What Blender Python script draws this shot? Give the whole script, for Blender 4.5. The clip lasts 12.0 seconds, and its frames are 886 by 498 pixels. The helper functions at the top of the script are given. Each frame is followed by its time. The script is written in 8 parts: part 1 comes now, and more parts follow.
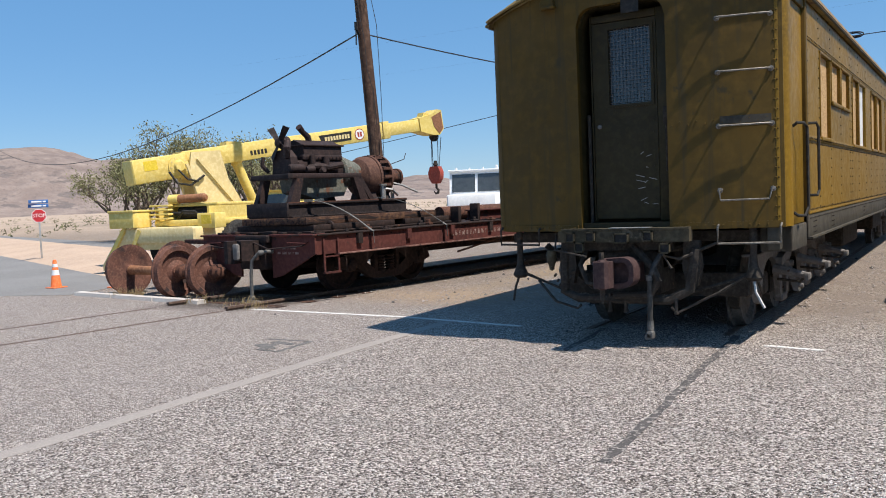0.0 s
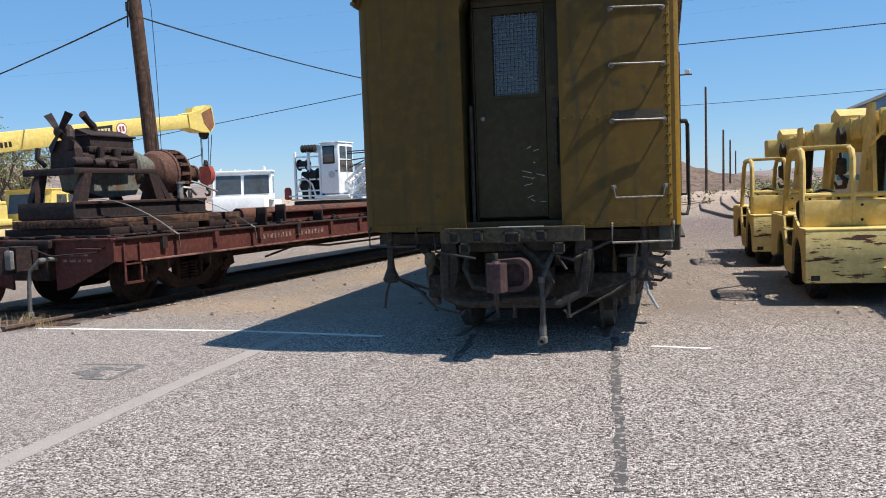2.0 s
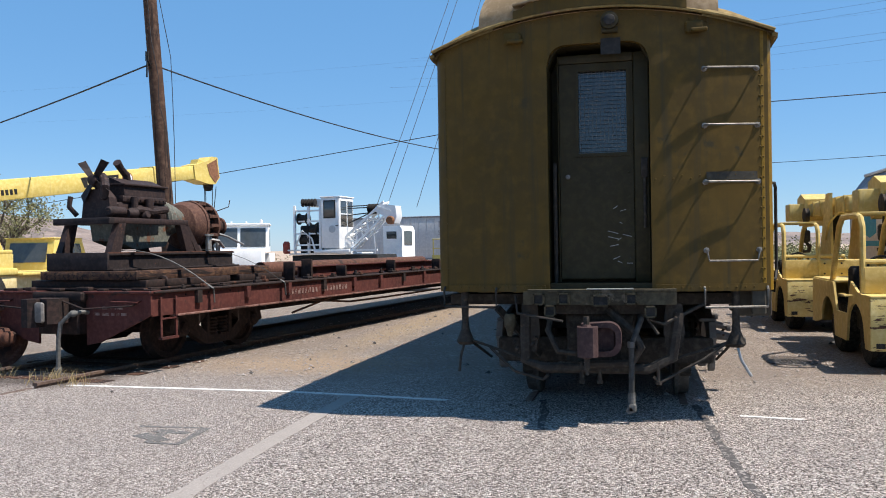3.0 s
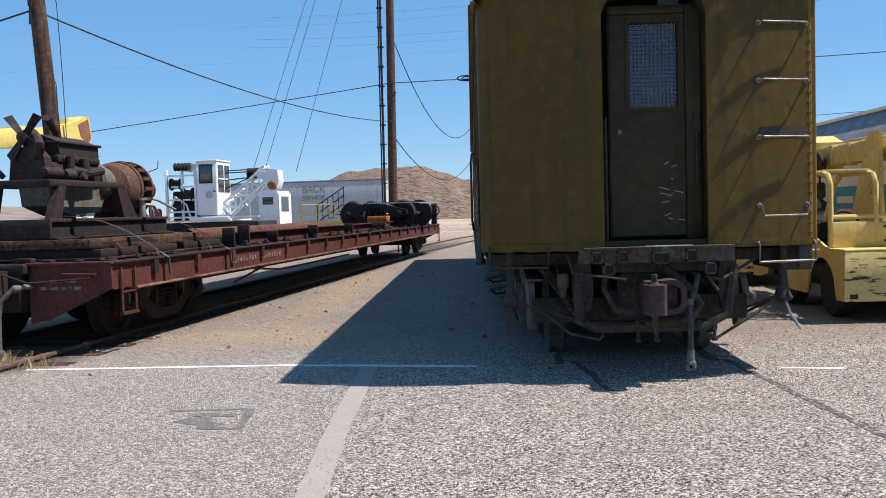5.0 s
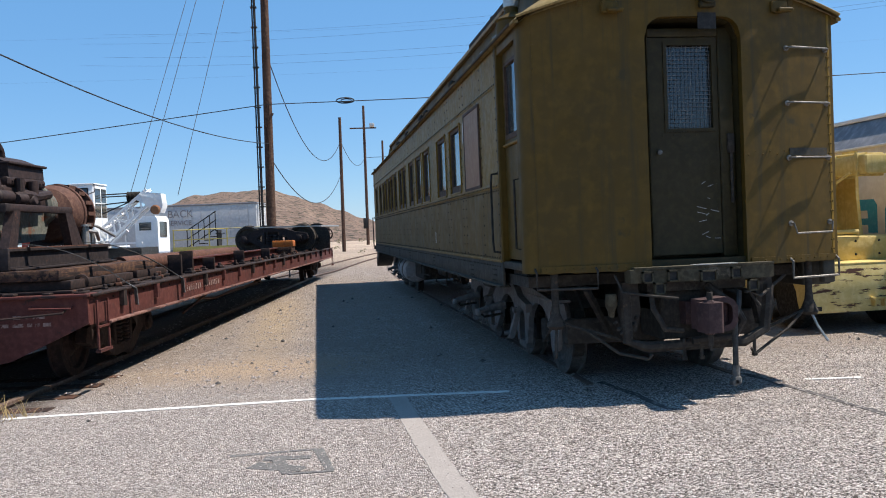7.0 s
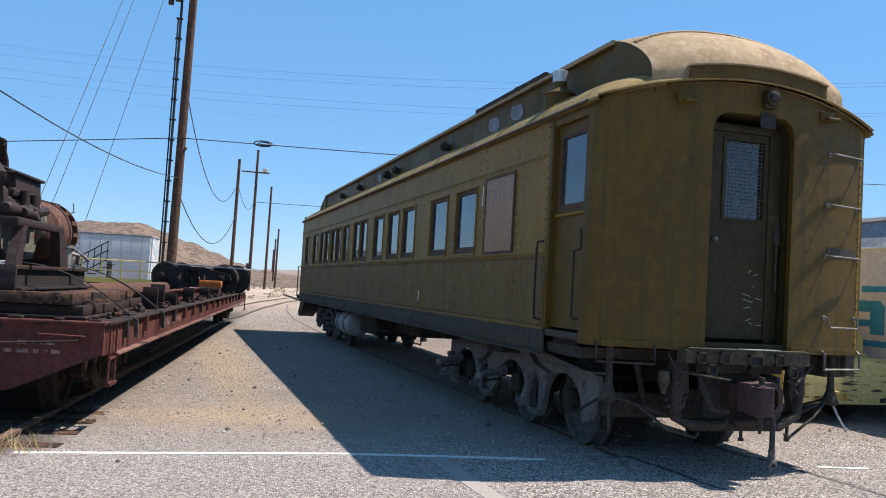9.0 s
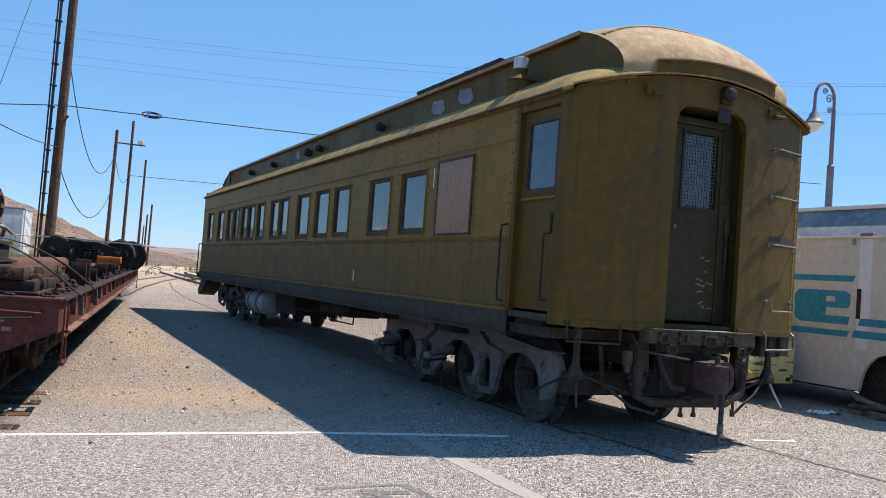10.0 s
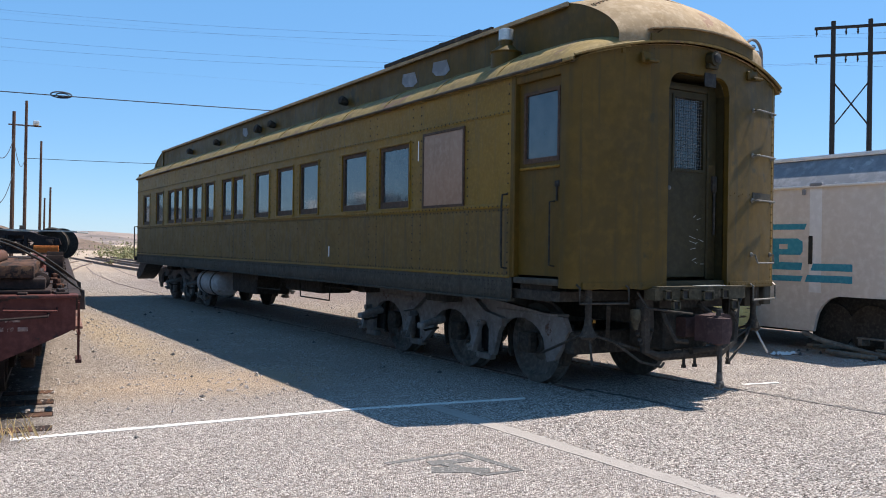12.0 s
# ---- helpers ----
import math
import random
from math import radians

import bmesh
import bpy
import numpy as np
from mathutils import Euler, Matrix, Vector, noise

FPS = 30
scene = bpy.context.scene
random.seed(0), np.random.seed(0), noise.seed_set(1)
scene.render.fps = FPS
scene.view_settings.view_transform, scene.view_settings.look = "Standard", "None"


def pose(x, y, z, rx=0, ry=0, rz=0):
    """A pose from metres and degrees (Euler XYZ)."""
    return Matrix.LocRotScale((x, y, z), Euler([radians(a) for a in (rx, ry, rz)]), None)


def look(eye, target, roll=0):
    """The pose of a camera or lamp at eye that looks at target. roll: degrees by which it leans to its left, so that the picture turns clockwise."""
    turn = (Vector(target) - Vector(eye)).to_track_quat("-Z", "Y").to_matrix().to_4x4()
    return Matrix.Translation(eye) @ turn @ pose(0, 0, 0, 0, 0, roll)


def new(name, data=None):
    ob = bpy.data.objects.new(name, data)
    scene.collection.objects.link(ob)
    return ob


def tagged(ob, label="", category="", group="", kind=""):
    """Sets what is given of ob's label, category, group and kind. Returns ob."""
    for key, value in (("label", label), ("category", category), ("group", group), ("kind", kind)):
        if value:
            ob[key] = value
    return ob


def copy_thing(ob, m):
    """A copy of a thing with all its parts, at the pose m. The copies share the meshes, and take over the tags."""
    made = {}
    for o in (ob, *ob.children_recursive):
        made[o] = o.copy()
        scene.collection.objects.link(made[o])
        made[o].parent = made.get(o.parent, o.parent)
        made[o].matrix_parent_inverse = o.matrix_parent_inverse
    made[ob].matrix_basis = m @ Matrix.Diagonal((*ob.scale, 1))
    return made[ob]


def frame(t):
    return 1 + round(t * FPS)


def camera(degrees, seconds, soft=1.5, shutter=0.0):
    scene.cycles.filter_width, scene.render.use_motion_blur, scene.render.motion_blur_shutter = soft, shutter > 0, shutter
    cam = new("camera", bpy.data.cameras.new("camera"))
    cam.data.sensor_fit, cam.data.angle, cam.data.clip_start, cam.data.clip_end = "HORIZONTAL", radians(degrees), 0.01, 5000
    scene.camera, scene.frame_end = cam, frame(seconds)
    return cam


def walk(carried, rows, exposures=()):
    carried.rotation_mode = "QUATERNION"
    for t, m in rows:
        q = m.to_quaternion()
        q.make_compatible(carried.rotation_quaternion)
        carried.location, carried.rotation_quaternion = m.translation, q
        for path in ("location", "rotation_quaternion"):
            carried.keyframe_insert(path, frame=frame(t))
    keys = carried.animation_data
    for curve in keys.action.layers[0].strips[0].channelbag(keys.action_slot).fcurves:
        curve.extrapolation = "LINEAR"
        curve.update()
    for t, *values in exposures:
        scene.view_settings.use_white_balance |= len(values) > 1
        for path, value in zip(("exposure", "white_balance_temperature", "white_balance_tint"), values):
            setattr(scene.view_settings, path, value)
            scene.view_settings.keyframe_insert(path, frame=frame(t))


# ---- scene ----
cam = camera(54.7, 12.0, soft=1.0)
METRES, EYE, TILT, LEAN, TURN = 10.05, 1.54, 1.0, -0.08, 32.0
ROWS = [
    (0.0, 0.0, 0.0, 0.0, -0.2, -4.47, 2.54),
    (0.5, -0.0271, 0.024, -0.0036, -5.48, -5.03, 3.24),
    (1.0, -0.0518, 0.0582, -0.0069, -10.62, -6.08, 3.17),
    (1.5, -0.0846, 0.0851, -0.0052, -14.3, -5.36, 2.67),
    (2.0, -0.1157, 0.1072, -0.0053, -17.46, -4.77, 1.85),
    (2.5, -0.1514, 0.1418, -0.0037, -20.38, -2.23, 0.62),
    (3.0, -0.1977, 0.1669, -0.0022, -19.09, -1.02, 0.65),
    (5.0, -0.351, 0.2855, -0.0065, -30.13, -3.44, 1.19),
    (5.5, -0.3924, 0.3132, -0.006, -31.64, -4.45, 1.3),
    (6.0, -0.4253, 0.3509, -0.002, -32.07, -4.25, 1.78),
    (6.5, -0.4543, 0.3775, -0.0015, -36.52, -3.67, 2.14),
    (7.0, -0.4785, 0.4062, -0.0033, -40.43, -2.17, 1.79),
    (9.0, -0.5991, 0.5279, -0.0062, -49.02, 1.94, -3.96),
    (9.5, -0.6281, 0.5587, -0.0117, -53.55, 1.26, -4.76),
    (10.0, -0.6601, 0.5952, -0.014, -57.36, 1.34, -4.96),
    (10.5, -0.6865, 0.6233, -0.0135, -62.42, 0.31, -4.25),
    (11.0, -0.6989, 0.6532, -0.0136, -64.55, 0.81, -3.21),
    (11.5, -0.7199, 0.6704, -0.0144, -65.31, -0.0, -2.41),
    (12.0, -0.7244, 0.6714, -0.012, -63.36, -0.65, -1.64),
]
walk(cam, [(t, pose(0, 0, EYE, TILT, LEAN, TURN) @ pose(METRES * x, METRES * y, METRES * z, 90 + pitch, roll, yaw)) for t, x, y, z, yaw, pitch, roll in ROWS],
     exposures=[(0.0, 0.44), (3.0, 0.60), (7.0, 0.64), (9.0, 0.77), (12.0, 0.78)])

# ---- world and sun ----
SUN = Vector((0.546, -0.014, 1.0)).normalized()
world = bpy.data.worlds.new("desert_sky")
world.use_nodes = True
scene.world = world
wn, wl = world.node_tree.nodes, world.node_tree.links
sky = wn.new("ShaderNodeTexSky")
sky.sky_type = "NISHITA"
sky.sun_disc = False
sky.sun_elevation = math.asin(SUN.z)
sky.sun_rotation = math.atan2(SUN.x, SUN.y)
sky.altitude = 1200
sky.air_density, sky.dust_density, sky.ozone_density = 1.0, 0.3, 2.0
deep = wn.new("ShaderNodeHueSaturation")
deep.inputs["Saturation"].default_value = 1.17
deep.inputs["Hue"].default_value = 0.505
clear = wn.new("ShaderNodeMix")
clear.data_type = "RGBA"
clear.inputs[0].default_value = 0.55
clear.inputs[7].default_value = (2.05, 4.05, 6.55, 1)
wl.new(sky.outputs[0], clear.inputs[6])
wl.new(clear.outputs[2], deep.inputs["Color"])
wl.new(deep.outputs[0], wn["Background"].inputs[0])
wn["Background"].inputs[1].default_value = 0.09
sun_data = bpy.data.lights.new("sun", "SUN")
sun_data.energy, sun_data.angle, sun_data.color = 5.0, radians(0.53), (1.0, 0.925, 0.835)
sun = new("sun", sun_data)
sun.matrix_world = look(SUN * 60, (0, 0, 0))


# ---- materials ----
MATS = {}


def nodes_of(name):
    m = bpy.data.materials.new(name)
    m.use_nodes = True
    MATS[name] = m
    return m, m.node_tree.nodes, m.node_tree.links, m.node_tree.nodes["Principled BSDF"]


def ramp(n, stops):
    r = n.new("ShaderNodeValToRGB")
    e = r.color_ramp.elements
    while len(e) < len(stops):
        e.new(0.5)
    for i, (p, c) in enumerate(stops):
        e[i].position = p
        e[i].color = (c, c, c, 1) if isinstance(c, (int, float)) else (*c, 1)
    return r


def mix(n, l, fac, a, b, mode="MIX"):
    x = n.new("ShaderNodeMix")
    x.data_type, x.blend_type = "RGBA", mode
    for sock, val in ((x.inputs[0], fac), (x.inputs[6], a), (x.inputs[7], b)):
        if hasattr(val, "is_linked"):
            l.new(val, sock)
        elif isinstance(val, (int, float)):
            sock.default_value = val
        else:
            sock.default_value = (*val, 1)
    return x.outputs[2]


def coords(n, l, scale=(1, 1, 1), world_space=False):
    mp = n.new("ShaderNodeMapping")
    mp.inputs["Scale"].default_value = scale
    if world_space:
        l.new(n.new("ShaderNodeNewGeometry").outputs["Position"], mp.inputs[0])
    else:
        l.new(n.new("ShaderNodeTexCoord").outputs["Object"], mp.inputs[0])
    return mp.outputs[0]


def noisy(n, l, vec, scale, detail=4, rough=0.6):
    t = n.new("ShaderNodeTexNoise")
    t.inputs["Scale"].default_value, t.inputs["Detail"].default_value, t.inputs["Roughness"].default_value = scale, detail, rough
    l.new(vec, t.inputs["Vector"])
    return t.outputs[0]


def bump(n, l, bsdf, height, strength, dist):
    b = n.new("ShaderNodeBump")
    b.inputs["Strength"].default_value, b.inputs["Distance"].default_value = strength, dist
    l.new(height, b.inputs["Height"])
    l.new(b.outputs[0], bsdf.inputs["Normal"])


def surface(name, col, dark, light=None, rough=0.55, metal=0.0, big=1.2, fine=18.0, wear=None, wear_at=0.62, wear_scale=3.0,
            stretch=(1, 1, 1), grain=0.3, depth=0.004, spec=0.22, streak=None, streak_at=0.55):
    """Painted, rusty or worn surface: broad blotches, fine grain, an optional wear colour with its own patches, and run-down streaks."""
    m, n, l, b = nodes_of(name)
    v = coords(n, l)
    vs = coords(n, l, stretch)
    base = mix(n, l, ramp_out(n, l, noisy(n, l, v, big, 5), 0.35, 0.7), col, dark)
    base = mix(n, l, ramp_out(n, l, noisy(n, l, v, fine, 3), 0.45, 0.75), base, light or tuple(min(1, c * 1.25) for c in col))
    if streak:
        st = noisy(n, l, coords(n, l, (7, 7, 0.35)), 1.6, 4, 0.65)
        base = mix(n, l, ramp_out(n, l, st, streak_at, streak_at + 0.18), base, streak)
    r = ramp_out(n, l, noisy(n, l, v, fine * 0.4, 3), 0.3, 0.7, rough - 0.08, min(1, rough + 0.12))
    if wear:
        w = ramp_out(n, l, noisy(n, l, vs, wear_scale, 7, 0.68), wear_at, wear_at + 0.035)
        base = mix(n, l, w, base, wear)
    l.new(base, b.inputs["Base Color"])
    l.new(r, b.inputs["Roughness"])
    b.inputs["Metallic"].default_value = metal
    b.inputs["Specular IOR Level"].default_value = spec
    bump(n, l, b, noisy(n, l, vs, fine, 5), grain, depth)
    return m


def ramp_out(n, l, fac, p0, p1, v0=0.0, v1=1.0):
    r = n.new("ShaderNodeMapRange")
    r.inputs[1].default_value, r.inputs[2].default_value, r.inputs[3].default_value, r.inputs[4].default_value = p0, p1, v0, v1
    l.new(fac, r.inputs[0])
    return r.outputs[0]


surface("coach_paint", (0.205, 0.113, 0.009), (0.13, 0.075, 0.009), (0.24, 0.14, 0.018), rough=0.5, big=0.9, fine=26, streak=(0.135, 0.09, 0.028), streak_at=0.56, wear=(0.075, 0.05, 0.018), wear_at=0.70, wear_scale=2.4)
# coach paint darkened to carry the shade on the end, plus grime streaks
surface("coach_shaded_paint", (0.098, 0.0565, 0.0072), (0.062, 0.039, 0.008), (0.112, 0.066, 0.010), rough=0.55, big=0.8, fine=9, streak=(0.052, 0.038, 0.014), streak_at=0.53, wear=(0.045, 0.035, 0.014), wear_at=0.62, wear_scale=1.1, grain=0.12)
# olive darkened for the shade in the door recess, with paler wear patches
surface("coach_shaded_olive", (0.036, 0.027, 0.010), (0.022, 0.018, 0.008), (0.046, 0.036, 0.013), rough=0.55, big=1.6, fine=16, wear=(0.075, 0.064, 0.042), wear_at=0.655, wear_scale=1.8, grain=0.15)
surface("coach_lower_paint", (0.148, 0.088, 0.019), (0.105, 0.069, 0.023), (0.17, 0.105, 0.028), rough=0.6, big=0.8, fine=14, streak=(0.088, 0.064, 0.032), streak_at=0.52, wear=(0.13, 0.105, 0.075), wear_at=0.71, wear_scale=2.2, grain=0.15)
surface("beam_grime", (0.07, 0.057, 0.034), (0.034, 0.028, 0.019), (0.10, 0.084, 0.054), rough=0.8, big=5, fine=22, wear=(0.13, 0.105, 0.075), wear_at=0.60, wear_scale=6)
surface("hose_rubber", (0.055, 0.055, 0.052), (0.035, 0.035, 0.034), (0.09, 0.088, 0.083), rough=0.8, big=6, fine=20)
surface("coach_roof_paint", (0.33, 0.235, 0.135), (0.22, 0.15, 0.08), (0.40, 0.295, 0.185), rough=0.8, big=1.6, fine=14, wear=(0.26, 0.155, 0.10), wear_at=0.62, wear_scale=2.2)
surface("coach_deck_paint", (0.24, 0.165, 0.055), (0.13, 0.09, 0.04), (0.30, 0.215, 0.09), rough=0.75, big=2.2, fine=16, wear=(0.17, 0.10, 0.07), wear_at=0.6, wear_scale=2.2)
surface("coach_dark_sill", (0.062, 0.054, 0.041), (0.04, 0.035, 0.028), (0.085, 0.075, 0.056), rough=0.75, big=1.1, fine=16, streak=(0.045, 0.036, 0.026), streak_at=0.55)
surface("truck_grey", (0.165, 0.152, 0.142), (0.10, 0.092, 0.086), (0.215, 0.20, 0.188), rough=0.85, big=2.5, fine=14, wear=(0.085, 0.05, 0.036), wear_at=0.62, wear_scale=4)
surface("grime_iron", (0.042, 0.035, 0.029), (0.022, 0.019, 0.016), (0.078, 0.066, 0.054), rough=0.85, big=5, fine=20, wear=(0.10, 0.065, 0.045), wear_at=0.64)
surface("coupler_iron", (0.085, 0.058, 0.05), (0.05, 0.036, 0.033), (0.13, 0.095, 0.085), rough=0.75, big=5, fine=18, wear=(0.22, 0.10, 0.055), wear_at=0.62)
surface("wheel_tread", (0.10, 0.09, 0.08), (0.055, 0.048, 0.042), (0.15, 0.135, 0.12), rough=0.75, big=4, fine=18, wear=(0.08, 0.045, 0.03), wear_at=0.62)
surface("coupler_red", (0.062, 0.034, 0.033), (0.036, 0.022, 0.022), (0.092, 0.056, 0.052), rough=0.7, big=5, fine=20, wear=(0.10, 0.062, 0.045), wear_at=0.64)
surface("rung_steel", (0.17, 0.155, 0.135), (0.09, 0.08, 0.065), (0.26, 0.245, 0.22), rough=0.5, metal=0.4, big=9, fine=30)
surface("worn_steel", (0.42, 0.41, 0.39), (0.28, 0.27, 0.25), (0.55, 0.53, 0.5), rough=0.45, metal=0.7, big=5, fine=24)
surface("rail_steel", (0.16, 0.105, 0.08), (0.11, 0.075, 0.06), (0.24, 0.18, 0.15), rough=0.65, metal=0.3, big=5, fine=24)
surface("flatcar_red", (0.092, 0.027, 0.022), (0.05, 0.018, 0.016), (0.125, 0.043, 0.034), rough=0.75, big=1.6, fine=16, wear=(0.034, 0.022, 0.02), wear_at=0.60, wear_scale=2.6, streak=(0.13, 0.058, 0.04), streak_at=0.63)
surface("flatcar_dark", (0.028, 0.018, 0.016), (0.018, 0.014, 0.013), (0.055, 0.032, 0.027), rough=0.85, big=2.5, fine=18, wear=(0.12, 0.05, 0.03), wear_at=0.66)
surface("flatcar_edge", (0.16, 0.08, 0.064), (0.09, 0.042, 0.035), (0.24, 0.14, 0.115), rough=0.8, big=1.0, fine=10, wear=(0.05, 0.028, 0.024), wear_at=0.53, wear_scale=2)
surface("rust_plate", (0.095, 0.042, 0.029), (0.05, 0.026, 0.02), (0.16, 0.075, 0.048), rough=0.85, big=2.4, fine=20, wear=(0.035, 0.023, 0.02), wear_at=0.58)
surface("rust_wheel", (0.135, 0.06, 0.042), (0.062, 0.035, 0.03), (0.21, 0.105, 0.075), rough=0.8, big=3, fine=24, wear=(0.045, 0.03, 0.028), wear_at=0.60)
surface("pump_rust", (0.10, 0.048, 0.034), (0.055, 0.03, 0.025), (0.16, 0.085, 0.06), rough=0.8, big=3, fine=24, wear=(0.2, 0.10, 0.055), wear_at=0.66)
surface("rust_orange", (0.27, 0.125, 0.062), (0.16, 0.07, 0.042), (0.36, 0.185, 0.10), rough=0.85, big=3, fine=24)
surface("engine_iron", (0.034, 0.021, 0.02), (0.02, 0.015, 0.015), (0.06, 0.038, 0.033), rough=0.65, big=5, fine=26, wear=(0.11, 0.05, 0.032), wear_at=0.64, wear_scale=5)
surface("engine_green", (0.13, 0.135, 0.115), (0.07, 0.07, 0.06), (0.19, 0.19, 0.16), rough=0.85, big=5, fine=22, wear=(0.14, 0.07, 0.045), wear_at=0.56, wear_scale=5)
surface("skid_black", (0.024, 0.018, 0.018), (0.016, 0.013, 0.013), (0.045, 0.032, 0.03), rough=0.75, big=3, fine=18, wear=(0.12, 0.05, 0.03), wear_at=0.65)
surface("old_timber", (0.085, 0.043, 0.03), (0.04, 0.023, 0.019), (0.17, 0.09, 0.048), rough=0.9, big=2.0, fine=12, stretch=(12, 0.8, 12), grain=0.9, depth=0.012, wear=(0.025, 0.017, 0.015), wear_at=0.52, wear_scale=1.5)
surface("pole_timber", (0.085, 0.047, 0.032), (0.05, 0.03, 0.022), (0.15, 0.09, 0.062), rough=0.9, big=1.2, fine=9, stretch=(10, 10, 0.5), grain=0.8, depth=0.012, wear=(0.035, 0.023, 0.019), wear_at=0.56, wear_scale=1.3)
surface("crane_yellow", (0.72, 0.55, 0.145), (0.60, 0.45, 0.13), (0.78, 0.64, 0.25), rough=0.5, big=0.9, fine=12, streak=(0.55, 0.42, 0.16), streak_at=0.6, wear=(0.25, 0.14, 0.06), wear_at=0.72)
surface("crane_pale", (0.70, 0.57, 0.29), (0.56, 0.44, 0.21), (0.76, 0.65, 0.38), rough=0.6, big=1.4, fine=12, streak=(0.55, 0.45, 0.24), streak_at=0.6, wear=(0.3, 0.16, 0.07), wear_at=0.7)
surface("tug_yellow", (0.58, 0.43, 0.14), (0.46, 0.335, 0.115), (0.66, 0.52, 0.22), rough=0.6, big=1.6, fine=12, streak=(0.42, 0.31, 0.13), streak_at=0.6, wear=(0.10, 0.05, 0.03), wear_at=0.70, wear_scale=3)
surface("tug_chipped", (0.66, 0.52, 0.20), (0.55, 0.43, 0.17), (0.74, 0.62, 0.30), rough=0.65, big=1.6, fine=12, stretch=(0.9, 0.9, 6), wear=(0.085, 0.042, 0.028), wear_at=0.545, wear_scale=2.6, grain=0.15)
surface("red_block", (0.36, 0.06, 0.04), (0.22, 0.05, 0.035), (0.45, 0.11, 0.08), rough=0.6, big=3, fine=16, wear=(0.12, 0.05, 0.04), wear_at=0.64)
surface("truck_white", (0.82, 0.83, 0.83), (0.72, 0.73, 0.73), (0.87, 0.87, 0.86), rough=0.45, big=1.2, fine=9, streak=(0.62, 0.60, 0.56), streak_at=0.66)
surface("box_grey", (0.50, 0.51, 0.52), (0.40, 0.41, 0.42), (0.58, 0.58, 0.58), rough=0.6, big=0.7, fine=8, streak=(0.36, 0.33, 0.3), streak_at=0.6)
surface("cream_body", (0.60, 0.53, 0.46), (0.52, 0.45, 0.39), (0.66, 0.60, 0.54), rough=0.65, big=0.6, fine=9, streak=(0.46, 0.40, 0.35), streak_at=0.62)
surface("cream_end", (0.70, 0.68, 0.66), (0.60, 0.58, 0.56), (0.76, 0.74, 0.72), rough=0.6, big=0.8, fine=9)
surface("grey_roof_band", (0.21, 0.215, 0.23), (0.15, 0.155, 0.17), (0.30, 0.30, 0.31), rough=0.6, big=0.9, fine=7, wear=(0.36, 0.36, 0.36), wear_at=0.62, wear_scale=1.6)
surface("teal_stripe", (0.035, 0.24, 0.33), (0.03, 0.20, 0.29), (0.07, 0.30, 0.38), rough=0.6, big=2, fine=14)
surface("rubber", (0.026, 0.025, 0.024), (0.018, 0.018, 0.018), (0.07, 0.065, 0.06), rough=0.85, big=4, fine=24)
surface("black_iron", (0.022, 0.021, 0.02), (0.016, 0.016, 0.016), (0.05, 0.045, 0.04), rough=0.65, big=4, fine=20)
surface("pipe_grey", (0.12, 0.117, 0.11), (0.075, 0.074, 0.07), (0.18, 0.175, 0.165), rough=0.7, big=6, fine=20)
surface("tank_grey", (0.34, 0.33, 0.32), (0.25, 0.24, 0.23), (0.42, 0.4, 0.38), rough=0.6, big=3, fine=14, wear=(0.2, 0.15, 0.12), wear_at=0.62)
surface("galvanised", (0.50, 0.50, 0.48), (0.38, 0.38, 0.37), (0.6, 0.6, 0.58), rough=0.4, metal=0.6, big=5, fine=20)
surface("osb_board", (0.46, 0.29, 0.13), (0.33, 0.19, 0.085), (0.62, 0.45, 0.25), rough=0.8, big=18, fine=45, stretch=(1, 1, 3), wear=(0.25, 0.14, 0.06), wear_at=0.58, wear_scale=22)
surface("plywood_pink", (0.33, 0.215, 0.15), (0.28, 0.18, 0.125), (0.37, 0.25, 0.18), rough=0.8, big=1.6, fine=14, streak=(0.25, 0.17, 0.12), streak_at=0.6)
surface("white_board", (0.66, 0.66, 0.66), (0.55, 0.55, 0.55), (0.72, 0.72, 0.71), rough=0.7, big=2, fine=14)
surface("sash_brown", (0.075, 0.045, 0.03), (0.05, 0.033, 0.025), (0.12, 0.075, 0.05), rough=0.7, big=5, fine=24)
surface("white_line", (0.62, 0.60, 0.57), (0.50, 0.48, 0.45), (0.70, 0.68, 0.65), rough=0.85, big=3, fine=60, wear=(0.33, 0.30, 0.28), wear_at=0.57, wear_scale=26, grain=0.6)
surface("concrete_strip", (0.295, 0.262, 0.238), (0.235, 0.21, 0.193), (0.36, 0.325, 0.295), rough=0.9, big=1.5, fine=70, wear=(0.27, 0.24, 0.22), wear_at=0.55, wear_scale=20, grain=0.6)
surface("tar_fill", (0.075, 0.068, 0.066), (0.05, 0.046, 0.045), (0.12, 0.11, 0.105), rough=0.9, big=3, fine=60, wear=(0.30, 0.27, 0.25), wear_at=0.55, wear_scale=20, grain=0.6)
surface("tar_stain", (0.11, 0.105, 0.10), (0.08, 0.077, 0.074), (0.17, 0.16, 0.155), rough=0.9, big=3, fine=90, wear=(0.30, 0.28, 0.265), wear_at=0.585, wear_scale=30, grain=0.6)
surface("asphalt_road", (0.20, 0.195, 0.19), (0.15, 0.145, 0.14), (0.26, 0.25, 0.24), rough=0.9, big=0.4, fine=30)
surface("kerb_concrete", (0.50, 0.46, 0.42), (0.40, 0.36, 0.33), (0.57, 0.53, 0.49), rough=0.9, big=2, fine=25)
surface("cone_orange", (0.75, 0.16, 0.04), (0.6, 0.12, 0.035), (0.8, 0.25, 0.1), rough=0.6, big=4, fine=20)
surface("cone_white", (0.72, 0.72, 0.72), (0.6, 0.6, 0.6), (0.8, 0.8, 0.8), rough=0.5, big=4, fine=20)
